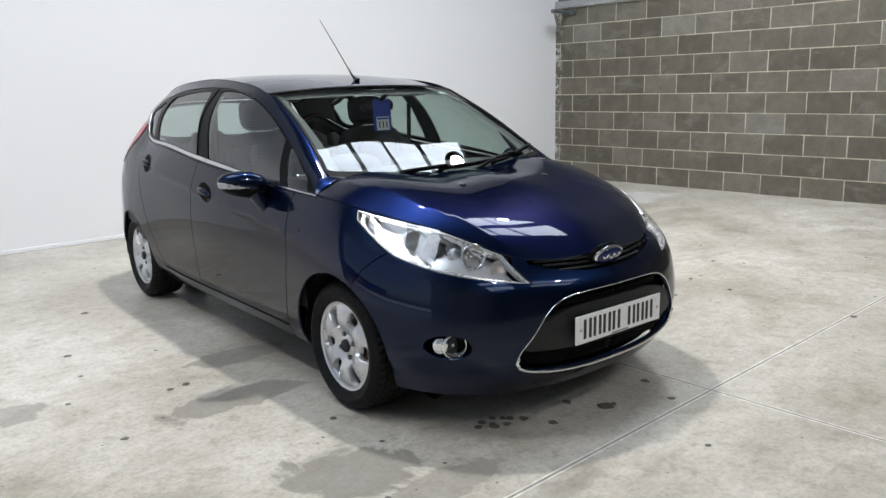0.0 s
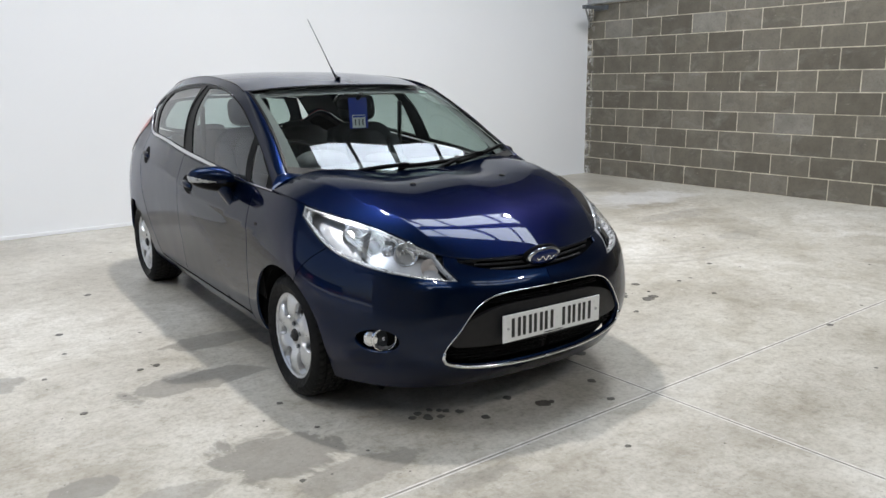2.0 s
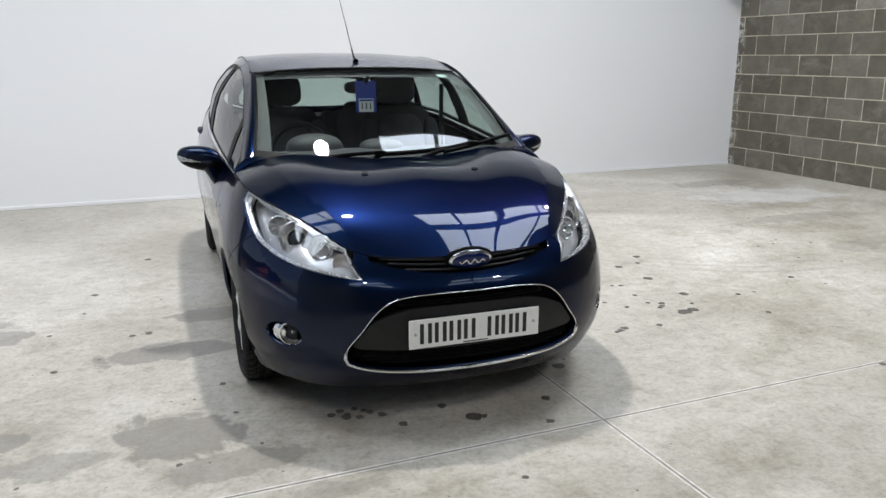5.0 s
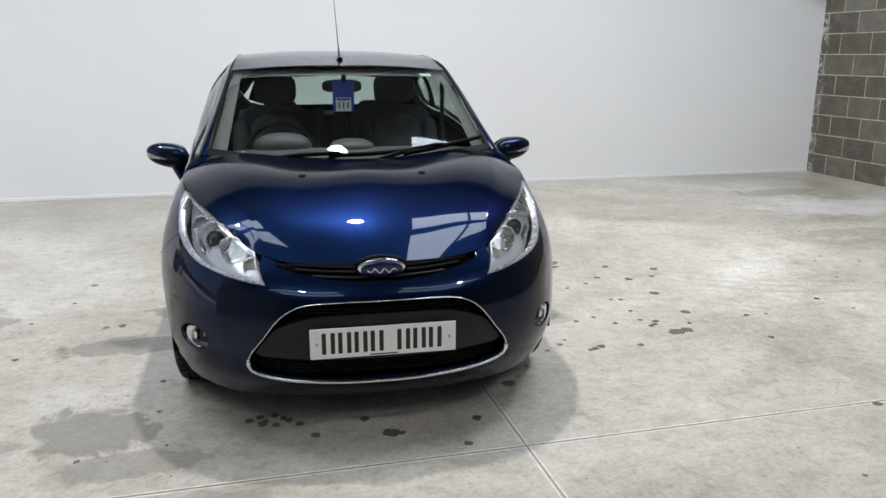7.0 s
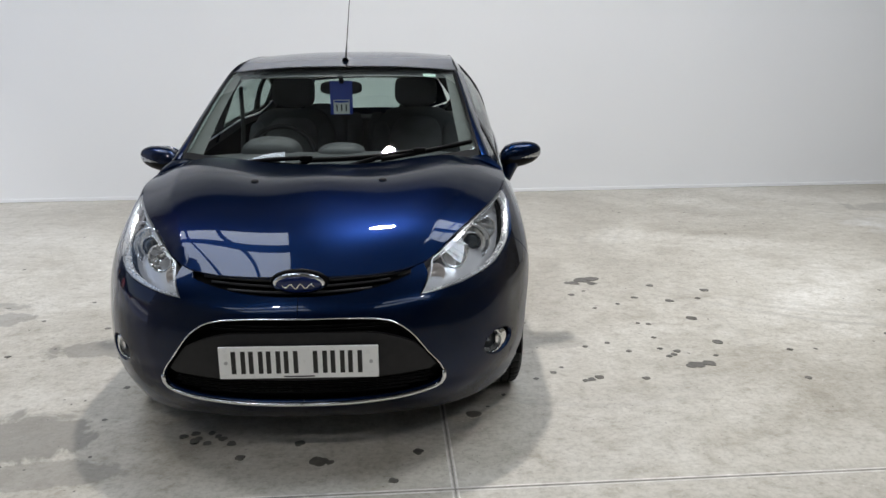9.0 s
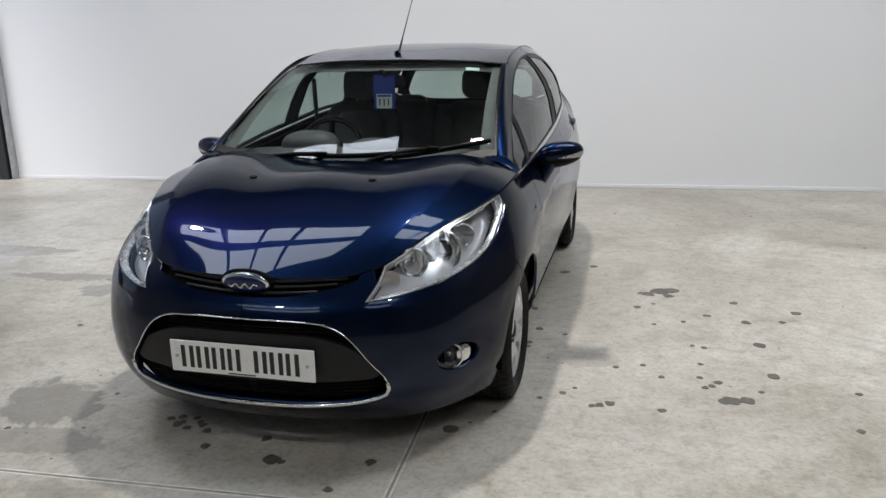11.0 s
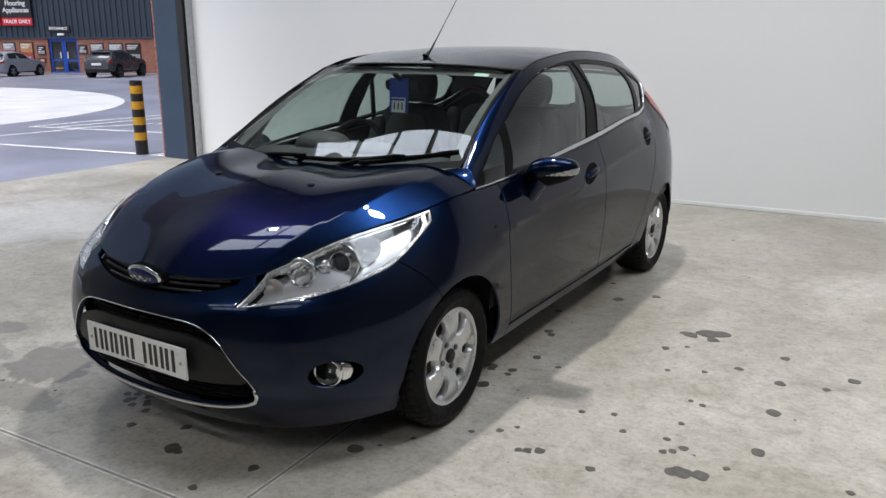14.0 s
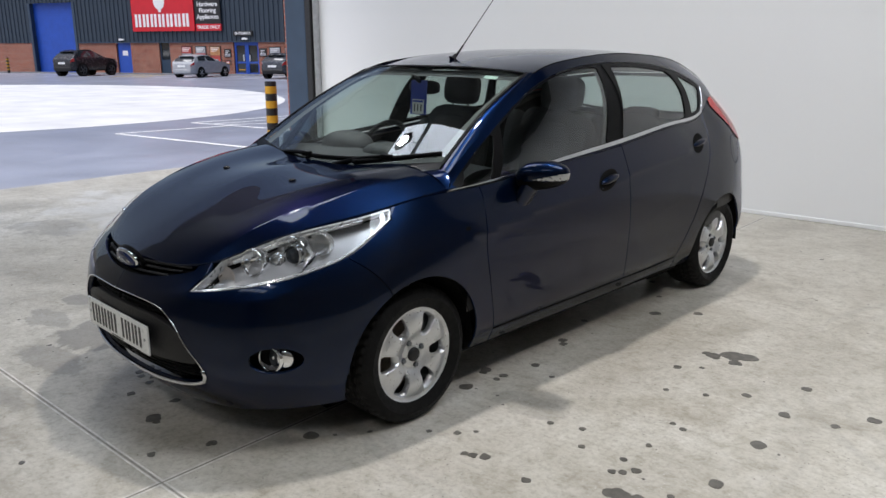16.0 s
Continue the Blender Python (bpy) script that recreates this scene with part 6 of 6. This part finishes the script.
for sx in (1, -1):
    low = lambda c: c.z < 0.884 + 0.10 * (abs(c.x) - 0.78) * 0.4
    mir = part("door_mirror", mirror_part(sx, lambda c: not low(c)), MAT["paint"], CAR, "navy door mirror with clear turn signal", smooth=True)
    part("mirror_base_shell", mirror_part(sx, low, 1.0), MAT["trim"], mir, smooth=True)
    bm = mirror_part(sx, lambda c: abs(c.x) > 0.885 and 0.892 < c.z < 0.893 + 0.28 * (abs(c.x) - 0.885) and c.y < -0.560, 1.02)
    part("mirror_signal", bm, MAT["lamp_grey"], mir, "clear turn signal lens", smooth=True)
    bm = bmesh.new()
    rows = []
    for k in range(7):
        t = k / 6
        cx, cy, cz = 0.79 + 0.05 * t, -0.655 + 0.035 * t, 0.745 + 0.125 * t
        rx, ry = 0.020 + 0.022 * t, 0.045 + 0.010 * t
        rows.append([bm.verts.new((sx * (cx + rx * math.cos(2 * math.pi * j / 20)), cy + ry * math.sin(2 * math.pi * j / 20), cz)) for j in range(20)])
    for a, b in zip(rows, rows[1:]):
        for j in range(20):
            bm.faces.new((a[j], a[(j + 1) % 20], b[(j + 1) % 20], b[j]))
    bmesh.ops.recalc_face_normals(bm, faces=bm.faces[:])
    part("mirror_foot", bm, MAT["paint"], mir, smooth=True)
    bm = cyl_bm(1, 0.004, 32, pose(sx * 0.884, -0.536, 0.907, 90, 0, 0) @ Matrix.Diagonal((0.085, 0.05, 1, 1)))
    part("mirror_glass", bm, MAT["chrome"], mir)

# ---- door handles ----
for (y, z, rz), door in zip(((-.037, .814, 6), (.905, .905, 6)) * 2, DOORS):
    sx = 1 if DOORS.index(door) < 2 else -1
    hu = side_uv([(y, z)])
    e = circle(hu[0][0], hu[0][1], 0.080, 30, 0.040)
    e = e + np.stack([np.zeros(30), (e[:, 0] - hu[0][0]) * 0.16], 1)
    # flat black oval on the door, painted shade of the handle's hollow
    shell("handle_recess", SIDE, e, mat="void", parent=door, sides=(sx,), flange=0, lift=0.0012, step=0.02)
    p, n_ = SIDE.at(hu)[0], SIDE.normal(hu)[0]
    bm = bmesh.new()
    bmesh.ops.create_uvsphere(bm, u_segments=28, v_segments=14, radius=1)
    for v in bm.verts:
        x, yy, zz = v.co
        v.co = (sx * (p[0] + 0.004 + 0.020 * x), y + 0.008 + 0.074 * yy, z + 0.002 + 0.017 * zz + 0.012 * yy)
    if sx < 0:
        bmesh.ops.reverse_faces(bm, faces=bm.faces[:])
    part("door_handle", bm, MAT["paint"], door, smooth=True)

# ---- side repeater marks on the wings, windscreen wipers, cowl, aerial ----
for sx in (1, -1):
    wu = side_uv([(-.995, .735)])
    shell("wing_plug", SIDE, circle(wu[0][0], wu[0][1], 0.014, 16, 0.007), mat="trim", sides=(sx,), flange=0.003, lift=0.002, step=0.01)
cowl = Skin([[(0, -1.115, .868), (.35, -1.085, .868), (.70, -1.02, .875)], [(0, -1.085, .896), (.35, -1.05, .908), (.655, -.985, .945)]] + [[(0, -1.05, .92), (.35, -1.0, .935), (.64, -.94, .965)]], (True, False))
shell("cowl_panel", cowl, [(0, 0), (cowl.umax, 0), (cowl.umax, cowl.vmax * 0.55), (0, cowl.vmax * 0.55)], mat="plastic", sides=(1, -1), flange=0, label="black plastic cowl below the windscreen")


def wiper(a, b, pivot, hub):
    """A blade from a to b on the windscreen and its arm from the pivot."""
    line = np.array([np.array(a) + (np.array(b) - np.array(a)) * t for t in np.linspace(0, 1, 14)])
    q = SCREEN.at(line) + SCREEN.normal(line) * 0.016
    w = part("wiper", tube_bm([tuple(v) for v in q], 0.0105, 8), MAT["trim"], CAR, "black windscreen wiper", smooth=True)
    q2 = SCREEN.at(line) + SCREEN.normal(line) * 0.005
    part("wiper_rubber", tube_bm([tuple(v) for v in q2], 0.004, 6), MAT["rubber"], w)
    mid = SCREEN.at([hub])[0] + SCREEN.normal([hub])[0] * 0.026
    pv = Vector(pivot)
    pts = [pv + (Vector(mid) - pv) * t + Vector((0, 0, 0.012 * math.sin(math.pi * t))) for t in np.linspace(0, 1, 10)]
    part("wiper_arm", tube_bm(pts, 0.013, 8, r_end=0.009), MAT["trim"], w, smooth=True)
    part("wiper_joint", box_bm(mid[0] - 0.028, mid[0] + 0.028, mid[1] - 0.014, mid[1] + 0.012, mid[2] - 0.014, mid[2] + 0.010, 0.005), MAT["trim"], w)
    part("wiper_pivot", cyl_bm(0.018, 0.035, 16, Matrix.Translation(pv), bevel=0.004), MAT["trim"], w)


wiper((-.46, 0.040), (.26, 0.062), (-.50, -1.03, .905), (-.09, 0.056))
wiper((.21, 0.040), (.60, 0.085), (.06, -1.09, .905), (.37, 0.062))
aer = part("aerial", lathe_bm([(0.034, 0.0), (0.030, 0.006), (0.018, 0.012), (0.012, 0.03), (0.007, 0.042), (0.0, 0.044)], 24, pose(0, -0.222, 1.356, -38, 0, 0) @ Matrix.Diagonal((0.5, 0.95, 0.9, 1))), MAT["plastic"], CAR, "thin black roof aerial", smooth=True)
part("aerial_sleeve", tube_bm([(0, -0.20, 1.375), (0, -0.145, 1.43)], 0.006, 8, r_end=0.0045), MAT["plastic"], aer, smooth=True)
part("aerial_rod", tube_bm([(0, -0.145, 1.43), (0, 0.0, 1.577), (0, 0.135, 1.712)], 0.0028, 6, r_end=0.0018), MAT["trim"], aer, smooth=True)
st = SCREEN.find([(.44, 1.288)], XZ)[0]
shell("screen_sticker", SCREEN, [(st[0] - .035, st[1] - .014), (st[0] + .035, st[1] - .014), (st[0] + .035, st[1] + .014), (st[0] - .035, st[1] + .014)], mat="green_paper", parent=windscreen, flange=0, lift=-0.003, step=0.02)


# ---- cabin ----
def cushion_bm(sx_, sy, sz, power=0.55, m=None, bm=None, seg=24):
    """A padded block: a rounded box of the given half sizes."""
    bm = bm or bmesh.new()
    q = bmesh.ops.create_uvsphere(bm, u_segments=seg, v_segments=seg // 2, radius=1)
    for v in q["verts"]:
        x, y, z = v.co
        v.co = (sx_ * math.copysign(abs(x) ** power, x), sy * math.copysign(abs(y) ** power, y), sz * math.copysign(abs(z) ** power, z))
    if m is not None:
        bmesh.ops.transform(bm, matrix=m, verts=q["verts"])
    return bm


def seat(x, y, wide=0.245, rear=False):
    s = part("rear_seat" if rear else "front_seat", cushion_bm(wide, 0.26, 0.08, 0.5, pose(x, y - 0.22, 0.52, 6, 0, 0)), MAT["seat"], CAR, "charcoal cloth seat", smooth=True)
    part("seat_back", cushion_bm(wide * 0.97, 0.075, 0.30, 0.5, pose(x, y + 0.05, 0.80 - 0.08 * rear, -14, 0, 0)), MAT["seat"], s, smooth=True)
    part("seat_inset", cushion_bm(wide * 0.62, 0.02, 0.25, 0.5, pose(x, y - 0.022, 0.80, -14, 0, 0)), MAT["seat_grey"], s, smooth=True)
    for k in (-1, 1):
        part("side_bolster", cushion_bm(0.055, 0.07, 0.24, 0.6, pose(x + k * wide * 0.82, y + 0.0, 0.78, -14, 0, 0)), MAT["seat"], s, smooth=True)
    if not rear:
        part("headrest", cushion_bm(0.125, 0.05, 0.088, 0.55, pose(x, y + 0.135, 1.185, -10, 0, 0)), MAT["seat"], s, smooth=True)
        for k in (-1, 1):
            part("headrest_post", tube_bm([(x + k * 0.06, y + 0.11, 1.06), (x + k * 0.06, y + 0.125, 1.13)], 0.007, 8), MAT["trim"], s)
    else:
        part("headrest", cushion_bm(0.11, 0.04, 0.05, 0.55, pose(x, y + 0.12, 1.02, -10, 0, 0)), MAT["seat"], s, smooth=True)
    return s


seat(0.36, 0.10)
seat(-0.36, 0.10)
seat(0.33, 0.98, 0.31, True)
seat(-0.33, 0.98, 0.31, True)
part("cabin_floor", box_bm(-0.70, 0.70, -0.95, 1.45, 0.30, 0.34), MAT["dark_card"], CAR, "dark carpet")
part("boot_shelf", box_bm(-0.56, 0.56, 1.12, 1.56, 0.945, 0.965, 0.004), MAT["dark_card"], CAR, "dark parcel shelf")
part("boot_wall", box_bm(-0.58, 0.58, 1.12, 1.14, 0.34, 0.94), MAT["dark_card"], CAR)
for sx in (1, -1):
    card = np.array([(top_line(-.95, -.9, 2)[0][0], 0.20), (top_line(-.95, -.9, 2)[0][0], VT - 0.006), (top_line(1.2, 1.3, 2)[0][0], VT - 0.006), (top_line(1.2, 1.3, 2)[0][0], 0.20)])
    shell("door_card", SIDE, card, mat="dark_card", sides=(sx,), flange=0, lift=-0.045, step=0.06)
    for u0, u1 in ((.12, .235),):
        bp = GREEN.find([(u0 - .12, .97), (u1 - .08, .98), (u1 + .03, 1.33), (u0 + .02, 1.32)], YZ)
        shell("pillar_trim", GREEN, bp, mat="dark_card", sides=(sx,), flange=0, lift=-0.02, step=0.05)
    rear_in = np.array([(top_line(1.1, 1.3, 2)[0][0], 0.30), (top_line(1.1, 1.3, 2)[0][0], VT - 0.004), (u_end - 0.40, VT - 0.004), (u_end - 0.40, 0.30)])
    shell("boot_trim", SIDE, rear_in, mat="dark_card", sides=(sx,), flange=0, lift=-0.03, step=0.05)
    cp = GREEN.find([(1.125, 1.09), (1.125, 1.30), (1.44, 1.225), (1.46, 1.13)], YZ)
    shell("rear_pillar_trim", GREEN, cp, mat="dark_card", sides=(sx,), flange=0, lift=-0.02, step=0.05)
    belt = tube_bm([(sx * 0.655, 0.18, 1.22), (sx * 0.66, 0.20, 0.98), (sx * 0.70, 0.20, 0.6)], 0.014, 6)
    part("seat_belt", belt, MAT["dark_card"], CAR, "dark seat belt")
shell("headlining", ROOF, [(0, 0.05), (ROOF.umax, 0.05), (ROOF.umax, ROOF.vmax - 0.10), (0, ROOF.vmax - 0.10)], mat="liner", sides=(1, -1), flange=0, lift=-0.028, step=0.08, label="pale grey headlining")

# dashboard
dash = Skin([
    [(0, -1.06, .872), (.35, -1.0, .872), (.66, -.86, .88)],
    [(0, -.86, .925), (.35, -.84, .925), (.66, -.78, .915)],
    [(0, -.66, .925), (.35, -.64, .925), (.70, -.62, .905)],
    [(0, -.55, .86), (.35, -.54, .86), (.72, -.54, .84)],
    [(0, -.56, .62), (.35, -.56, .62), (.72, -.56, .60)],
], (True, False))
dd = shell("dashboard", dash, [(0, 0), (dash.umax, 0), (dash.umax, dash.vmax), (0, dash.vmax)], mat="dash", sides=(1, -1), flange=0, step=0.06, label="dark grey dashboard")
part("clock_hood", cushion_bm(0.145, 0.11, 0.085, 0.8, pose(-0.325, -0.66, 0.925)), MAT["dash"], dd, smooth=True)
part("centre_hood", cushion_bm(0.115, 0.10, 0.055, 0.8, pose(0.015, -0.70, 0.925)), MAT["dash"], dd, smooth=True)
part("console", box_bm(-0.13, 0.13, -0.62, -0.50, 0.45, 0.90, 0.03), MAT["dash"], dd)
wheel_m = pose(-0.335, -0.42, 0.875, 62, 0, 0)
bm = bmesh.new()
rings = []
for k in range(40):
    a = 2 * math.pi * k / 40
    rings.append([bm.verts.new(((0.178 + 0.014 * math.cos(b)) * math.cos(a), (0.178 + 0.014 * math.cos(b)) * math.sin(a), 0.014 * math.sin(b))) for b in np.linspace(0, 2 * math.pi, 10, endpoint=False)])
for k in range(40):
    for j in range(10):
        bm.faces.new((rings[k][j], rings[(k + 1) % 40][j], rings[(k + 1) % 40][(j + 1) % 10], rings[k][(j + 1) % 10]))
bmesh.ops.transform(bm, matrix=wheel_m, verts=bm.verts[:])
sw = part("steering_wheel", bm, MAT["plastic"], CAR, "black three-spoke steering wheel", smooth=True)
part("wheel_boss", cushion_bm(0.085, 0.065, 0.03, 0.7, wheel_m), MAT["plastic"], sw, smooth=True)
for a in (0.1, math.pi - 0.1, -math.pi / 2):
    part("wheel_spoke", tube_bm([wheel_m @ Vector((0.06 * math.cos(a), 0.06 * math.sin(a), 0)), wheel_m @ Vector((0.172 * math.cos(a), 0.172 * math.sin(a), 0))], 0.016, 8), MAT["satin_chrome"], sw, smooth=True)
im = part("inner_mirror", cushion_bm(0.105, 0.018, 0.034, 0.6, pose(-0.006, -0.42, 1.228)), MAT["plastic"], CAR, "black rear-view mirror", smooth=True)
part("mirror_stem", tube_bm([(0, -0.43, 1.245), (0, -0.50, 1.285)], 0.012, 8), MAT["plastic"], im, smooth=True)
for sx in (1, -1):
    part("sun_visor", cushion_bm(0.19, 0.008, 0.055, 0.45, pose(sx * 0.28, -0.29, 1.292, 74, 0, 0)), MAT["liner"], CAR, "pale sun visor", smooth=True)

# ---- card tag hung from the mirror (a thing of its own) ----
tag_m = pose(0, 0, 0, 0, 0, -3) @ pose(-0.003, -0.462, 1.18, -4, 0, 0)
tag = empty("hanging_tag", tag_m, label="blue card tag with a white number label", category="tag")
part("card", box_bm(-0.056, 0.056, -0.001, 0.001, -0.083, 0.083, 0.0), MAT["tag_blue"], tag)
part("label", box_bm(-0.040, 0.040, -0.0035, -0.0015, -0.080, -0.010), MAT["paper"], tag)
part("print_bar", box_bm(-0.036, 0.036, -0.0055, -0.0035, -0.024, -0.014), MAT["tag_blue"], tag)
cu = bpy.data.curves.new("tag_number", "FONT")
cu.body, cu.size, cu.align_x, cu.align_y, cu.extrude, cu.offset = "111", 0.046, "CENTER", "CENTER", 0.0006, 0.0009
tmp = bpy.data.objects.new("tag_number", cu)
scene.collection.objects.link(tmp)
me = bpy.data.meshes.new_from_object(tmp.evaluated_get(bpy.context.evaluated_depsgraph_get()))
bpy.data.objects.remove(tmp)
me.materials.append(MAT["black_ink"])
part("number", me, None, tag, m=pose(0, -0.0042, -0.052, 90, 0, 0))

# trim inside the windscreen's edges
SV = SCREEN.vmax
for sx in (1, -1):
    shell("screen_pillar_trim", SCREEN, [(SW - 0.075, 0.05), (SW - 0.004, 0.03), (SW - 0.004, SV), (SW - 0.05, SV)], mat="trim_grey", sides=(sx,), flange=0, lift=-0.022, step=0.04, label="pale grey pillar trim")
shell("header_trim", SCREEN, [(0, SV - 0.055), (SW - 0.05, SV - 0.045), (SW - 0.05, SV), (0, SV)], mat="dash", sides=(1, -1), flange=0, lift=-0.026, step=0.05)


# ---- cars parked at the trade unit ----
def parked_car(m, label, color, L, W, hgt, suv=False):
    """A parked car, nose towards +y of its pose, lofted from its sections."""
    car = empty("parked_car", m, label=label, category="car", group="cars parked at the trade unit")
    paint = noisy("parked_car_paint", color, 0.25, 0.04, 2)
    k_t = [0, .012, .045, .09, .15, .22, .36, .48, .56, .64, .715, .80, .90, .965, 1.0]
    k_z = [.47, .60, .665, .80, .915, .965, 1.0, .975, .90, .785, .675, .645, .585, .51, .38]
    if suv:
        k_z = [.50, .64, .70, .82, .93, .97, 1.0, .985, .93, .82, .715, .69, .64, .57, .42]

    def section(t):
        top = np.interp(t, k_t, k_z) * hgt
        end = min(t, 1 - t)
        w = W / 2 * (1 - 0.24 * max(0, 1 - end / 0.10) ** 2.2)
        low = (0.20 if suv else 0.16) * hgt + 0.05 * max(0, 1 - end / 0.06)
        belt = min((0.645 + 0.05 * (1 - t)) * hgt, top - 0.012 * hgt)
        cab = max(0.0, min(1.0, (top - belt) / (0.25 * hgt)))
        wr = w * (0.90 - 0.20 * cab)
        return np.array([(w * .78, low), (w * .96, low + .05 * hgt), (w, .36 * hgt), (w * .985, min(.52 * hgt, belt - .05)), (w * .955, belt), (wr * 1.02, belt + (top - belt) * .80), (wr * .86, top - .012 * hgt), (0, top)])

    def at(t, k, sx=1):
        c = section(t)
        x, z = (np.interp(k, range(8), c[:, q]) for q in (0, 1))
        return Vector((sx * x, -L / 2 + t * L, z))

    def panel(name, mat, t0, t1, k0, k1, parent, sx=1, lift=0.008, n=(8, 4), text="", lean=0.0):
        """A piece of the skin set just proud of it."""
        bm = bmesh.new()
        rows = []
        for i in range(n[0] + 1):
            row = []
            for j in range(n[1] + 1):
                k = k0 + (k1 - k0) * j / n[1]
                t = t0 + (t1 - t0) * i / n[0] + lean * (j / n[1] - 0.5)
                p = at(t, k, sx)
                d = (at(min(t + .01, 1), k, sx) - at(max(t - .01, 0), k, sx)).cross(at(t, min(k + .05, 7), sx) - at(t, max(k - .05, 0), sx))
                d = d.normalized() if d.length > 1e-9 else Vector((0, 0, 1))
                if d.dot(p - Vector((0, p.y * 0.6, hgt * 0.4))) < 0:
                    d = -d
                row.append(bm.verts.new(p + d * lift))
            rows.append(row)
        for a, b in zip(rows, rows[1:]):
            for j in range(n[1]):
                bm.faces.new((a[j], a[j + 1], b[j + 1], b[j]))
        bmesh.ops.recalc_face_normals(bm, faces=bm.faces[:])
        return part(name, bm, mat, parent, text, smooth=True)

    bm, rows = bmesh.new(), []
    ks = [0, .5, 1, 1.5, 2, 2.5, 3, 3.5, 4, 4.25, 4.5, 4.75, 5, 5.5, 6, 6.5, 7]
    for t in np.r_[np.linspace(0, .16, 14), np.linspace(.19, .80, 26), np.linspace(.84, 1, 12)]:
        half = [at(t, k) for k in ks]
        rows.append([bm.verts.new(v) for v in half] + [bm.verts.new((-v.x, v.y, v.z)) for v in half[-2::-1]])
    for a, b in zip(rows, rows[1:]):
        for k in range(len(a) - 1):
            bm.faces.new((a[k], a[k + 1], b[k + 1], b[k]))
        bm.faces.new((a[-1], a[0], b[0], b[-1]))
    bm.faces.new(rows[0]), bm.faces.new(rows[-1][::-1])
    bmesh.ops.recalc_face_normals(bm, faces=bm.faces[:])
    me = mesh_of(bm, "body", paint, True)
    me.set_sharp_from_angle(angle=radians(38))
    body = part("body", me, None, car)
    for sx in (1, -1):
        panel("rear_screen", MAT["glass_dark"], .055, .135, 5.35, 7, body, sx, text="dark tinted rear window")
        panel("windscreen", MAT["glass_dark"], .50, .695, 5.3, 7, body, sx)
        panel("rear_side_window", MAT["glass_dark"], .175, .345, 4.15, 5.05, body, sx, lean=0.03)
        panel("front_side_window", MAT["glass_dark"], .365, .575, 4.15, 5.05, body, sx, lean=-0.06)
        panel("tail_light", MAT["red_lens"], .004, .055, 3.25, 4.0, body, sx, 0.012, (4, 3))
        panel("front_light", MAT["lamp_grey"], .90, .975, 3.3, 4.2, body, sx, 0.010, (4, 3))
        panel("side_skirt", MAT["plastic"], .24, .76, 0.1, 0.95, body, sx, 0.006, (6, 2))
        r = (0.345 if suv else 0.32) * hgt / 1.47
        for ty in (0.195, 0.80):
            y, wx = -L / 2 + ty * L, section(ty)[2][0]
            # black disc on the flank in place of the shaded arch opening
            part("arch", cyl_bm(r * 1.16, 0.03, 28, pose(sx * (wx - 0.012), y, r * 1.04, 0, 90, 0)), MAT["void"], body)
            wm = pose(sx * (wx - 0.10), y, r, 0, 90 * sx, 0) @ Matrix.Diagonal((r / 0.325, r / 0.325, 1, 1))
            wh = part("wheel", lathe_bm([(0.20, -0.09), (0.31, -0.10), (0.325, -0.06), (0.325, 0.07), (0.31, 0.112), (0.225, 0.117)], 24, wm), MAT["tyre"], car, smooth=True)
            part("rim", lathe_bm([(0.228, 0.117), (0.205, 0.100), (0.05, 0.085), (0.0, 0.09)], 24, wm), MAT["steel_dark"], wh, smooth=True)
            for k in range(5):
                sp = 2 * math.pi * k / 5
                part("spoke", tube_bm([wm @ Vector((0.03 * math.cos(sp), 0.03 * math.sin(sp), 0.10)), wm @ Vector((0.212 * math.cos(sp), 0.212 * math.sin(sp), 0.116))], 0.022, 6), MAT["alloy"] if sum(color) > 0.5 else MAT["steel_dark"], wh)
        q = at(.60, 4.2, sx)
        part("side_mirror", cushion_bm(0.085, 0.05, 0.055, 0.7, Matrix.Translation((q.x + sx * 0.07, q.y, q.z + 0.05))), paint, body, smooth=True)
        if suv:
            part("roof_rail", tube_bm([at(t, 5.75, sx) + Vector((0, 0, 0.03)) for t in np.linspace(.20, .48, 8)], 0.014, 6), MAT["plastic"], body, smooth=True)
    part("rear_plate", box_bm(-0.25, 0.25, -L / 2 - 0.012, -L / 2 + 0.02, .50 * hgt - .055, .50 * hgt + .055, 0.004), MAT["plate"], body)
    part("front_plate", box_bm(-0.25, 0.25, L / 2 - 0.02, L / 2 + 0.012, .30 * hgt, .30 * hgt + .11, 0.004), MAT["plate"], body)
    part("rear_bumper", cushion_bm(W * .40, 0.11, 0.085 * hgt, 0.35, Matrix.Translation((0, -L / 2 + 0.085, .285 * hgt))), MAT["plastic"] if suv else paint, body, smooth=True)
    part("rear_spoiler", cushion_bm(W * .30, 0.10, 0.018, 0.4, pose(0, -L / 2 + .125 * L, .915 * hgt, -14, 0, 0)), paint, body, smooth=True)
    return car


parked_car(FACADE @ pose(8.0, -3.5, 0.0), "dark grey sports utility car parked nose-in at the unit", (0.020, 0.020, 0.024), 3.65, 1.66, 1.52, True)
parked_car(FACADE @ pose(16.1, -3.3, 0.0), "silver hatchback parked nose-in at the unit", (0.34, 0.35, 0.37), 3.5, 1.55, 1.26)
parked_car(FACADE @ pose(21.85, -3.4, 0.0), "dark grey crossover car parked beside the entrance", (0.045, 0.050, 0.060), 3.5, 1.58, 1.32, True)
parked_car(FACADE @ pose(27.6, -5.2, 0.0, 0, 0, 205), "dark blue-grey off-road car facing out into the yard", (0.03, 0.035, 0.045), 4.1, 1.75, 1.6, True)
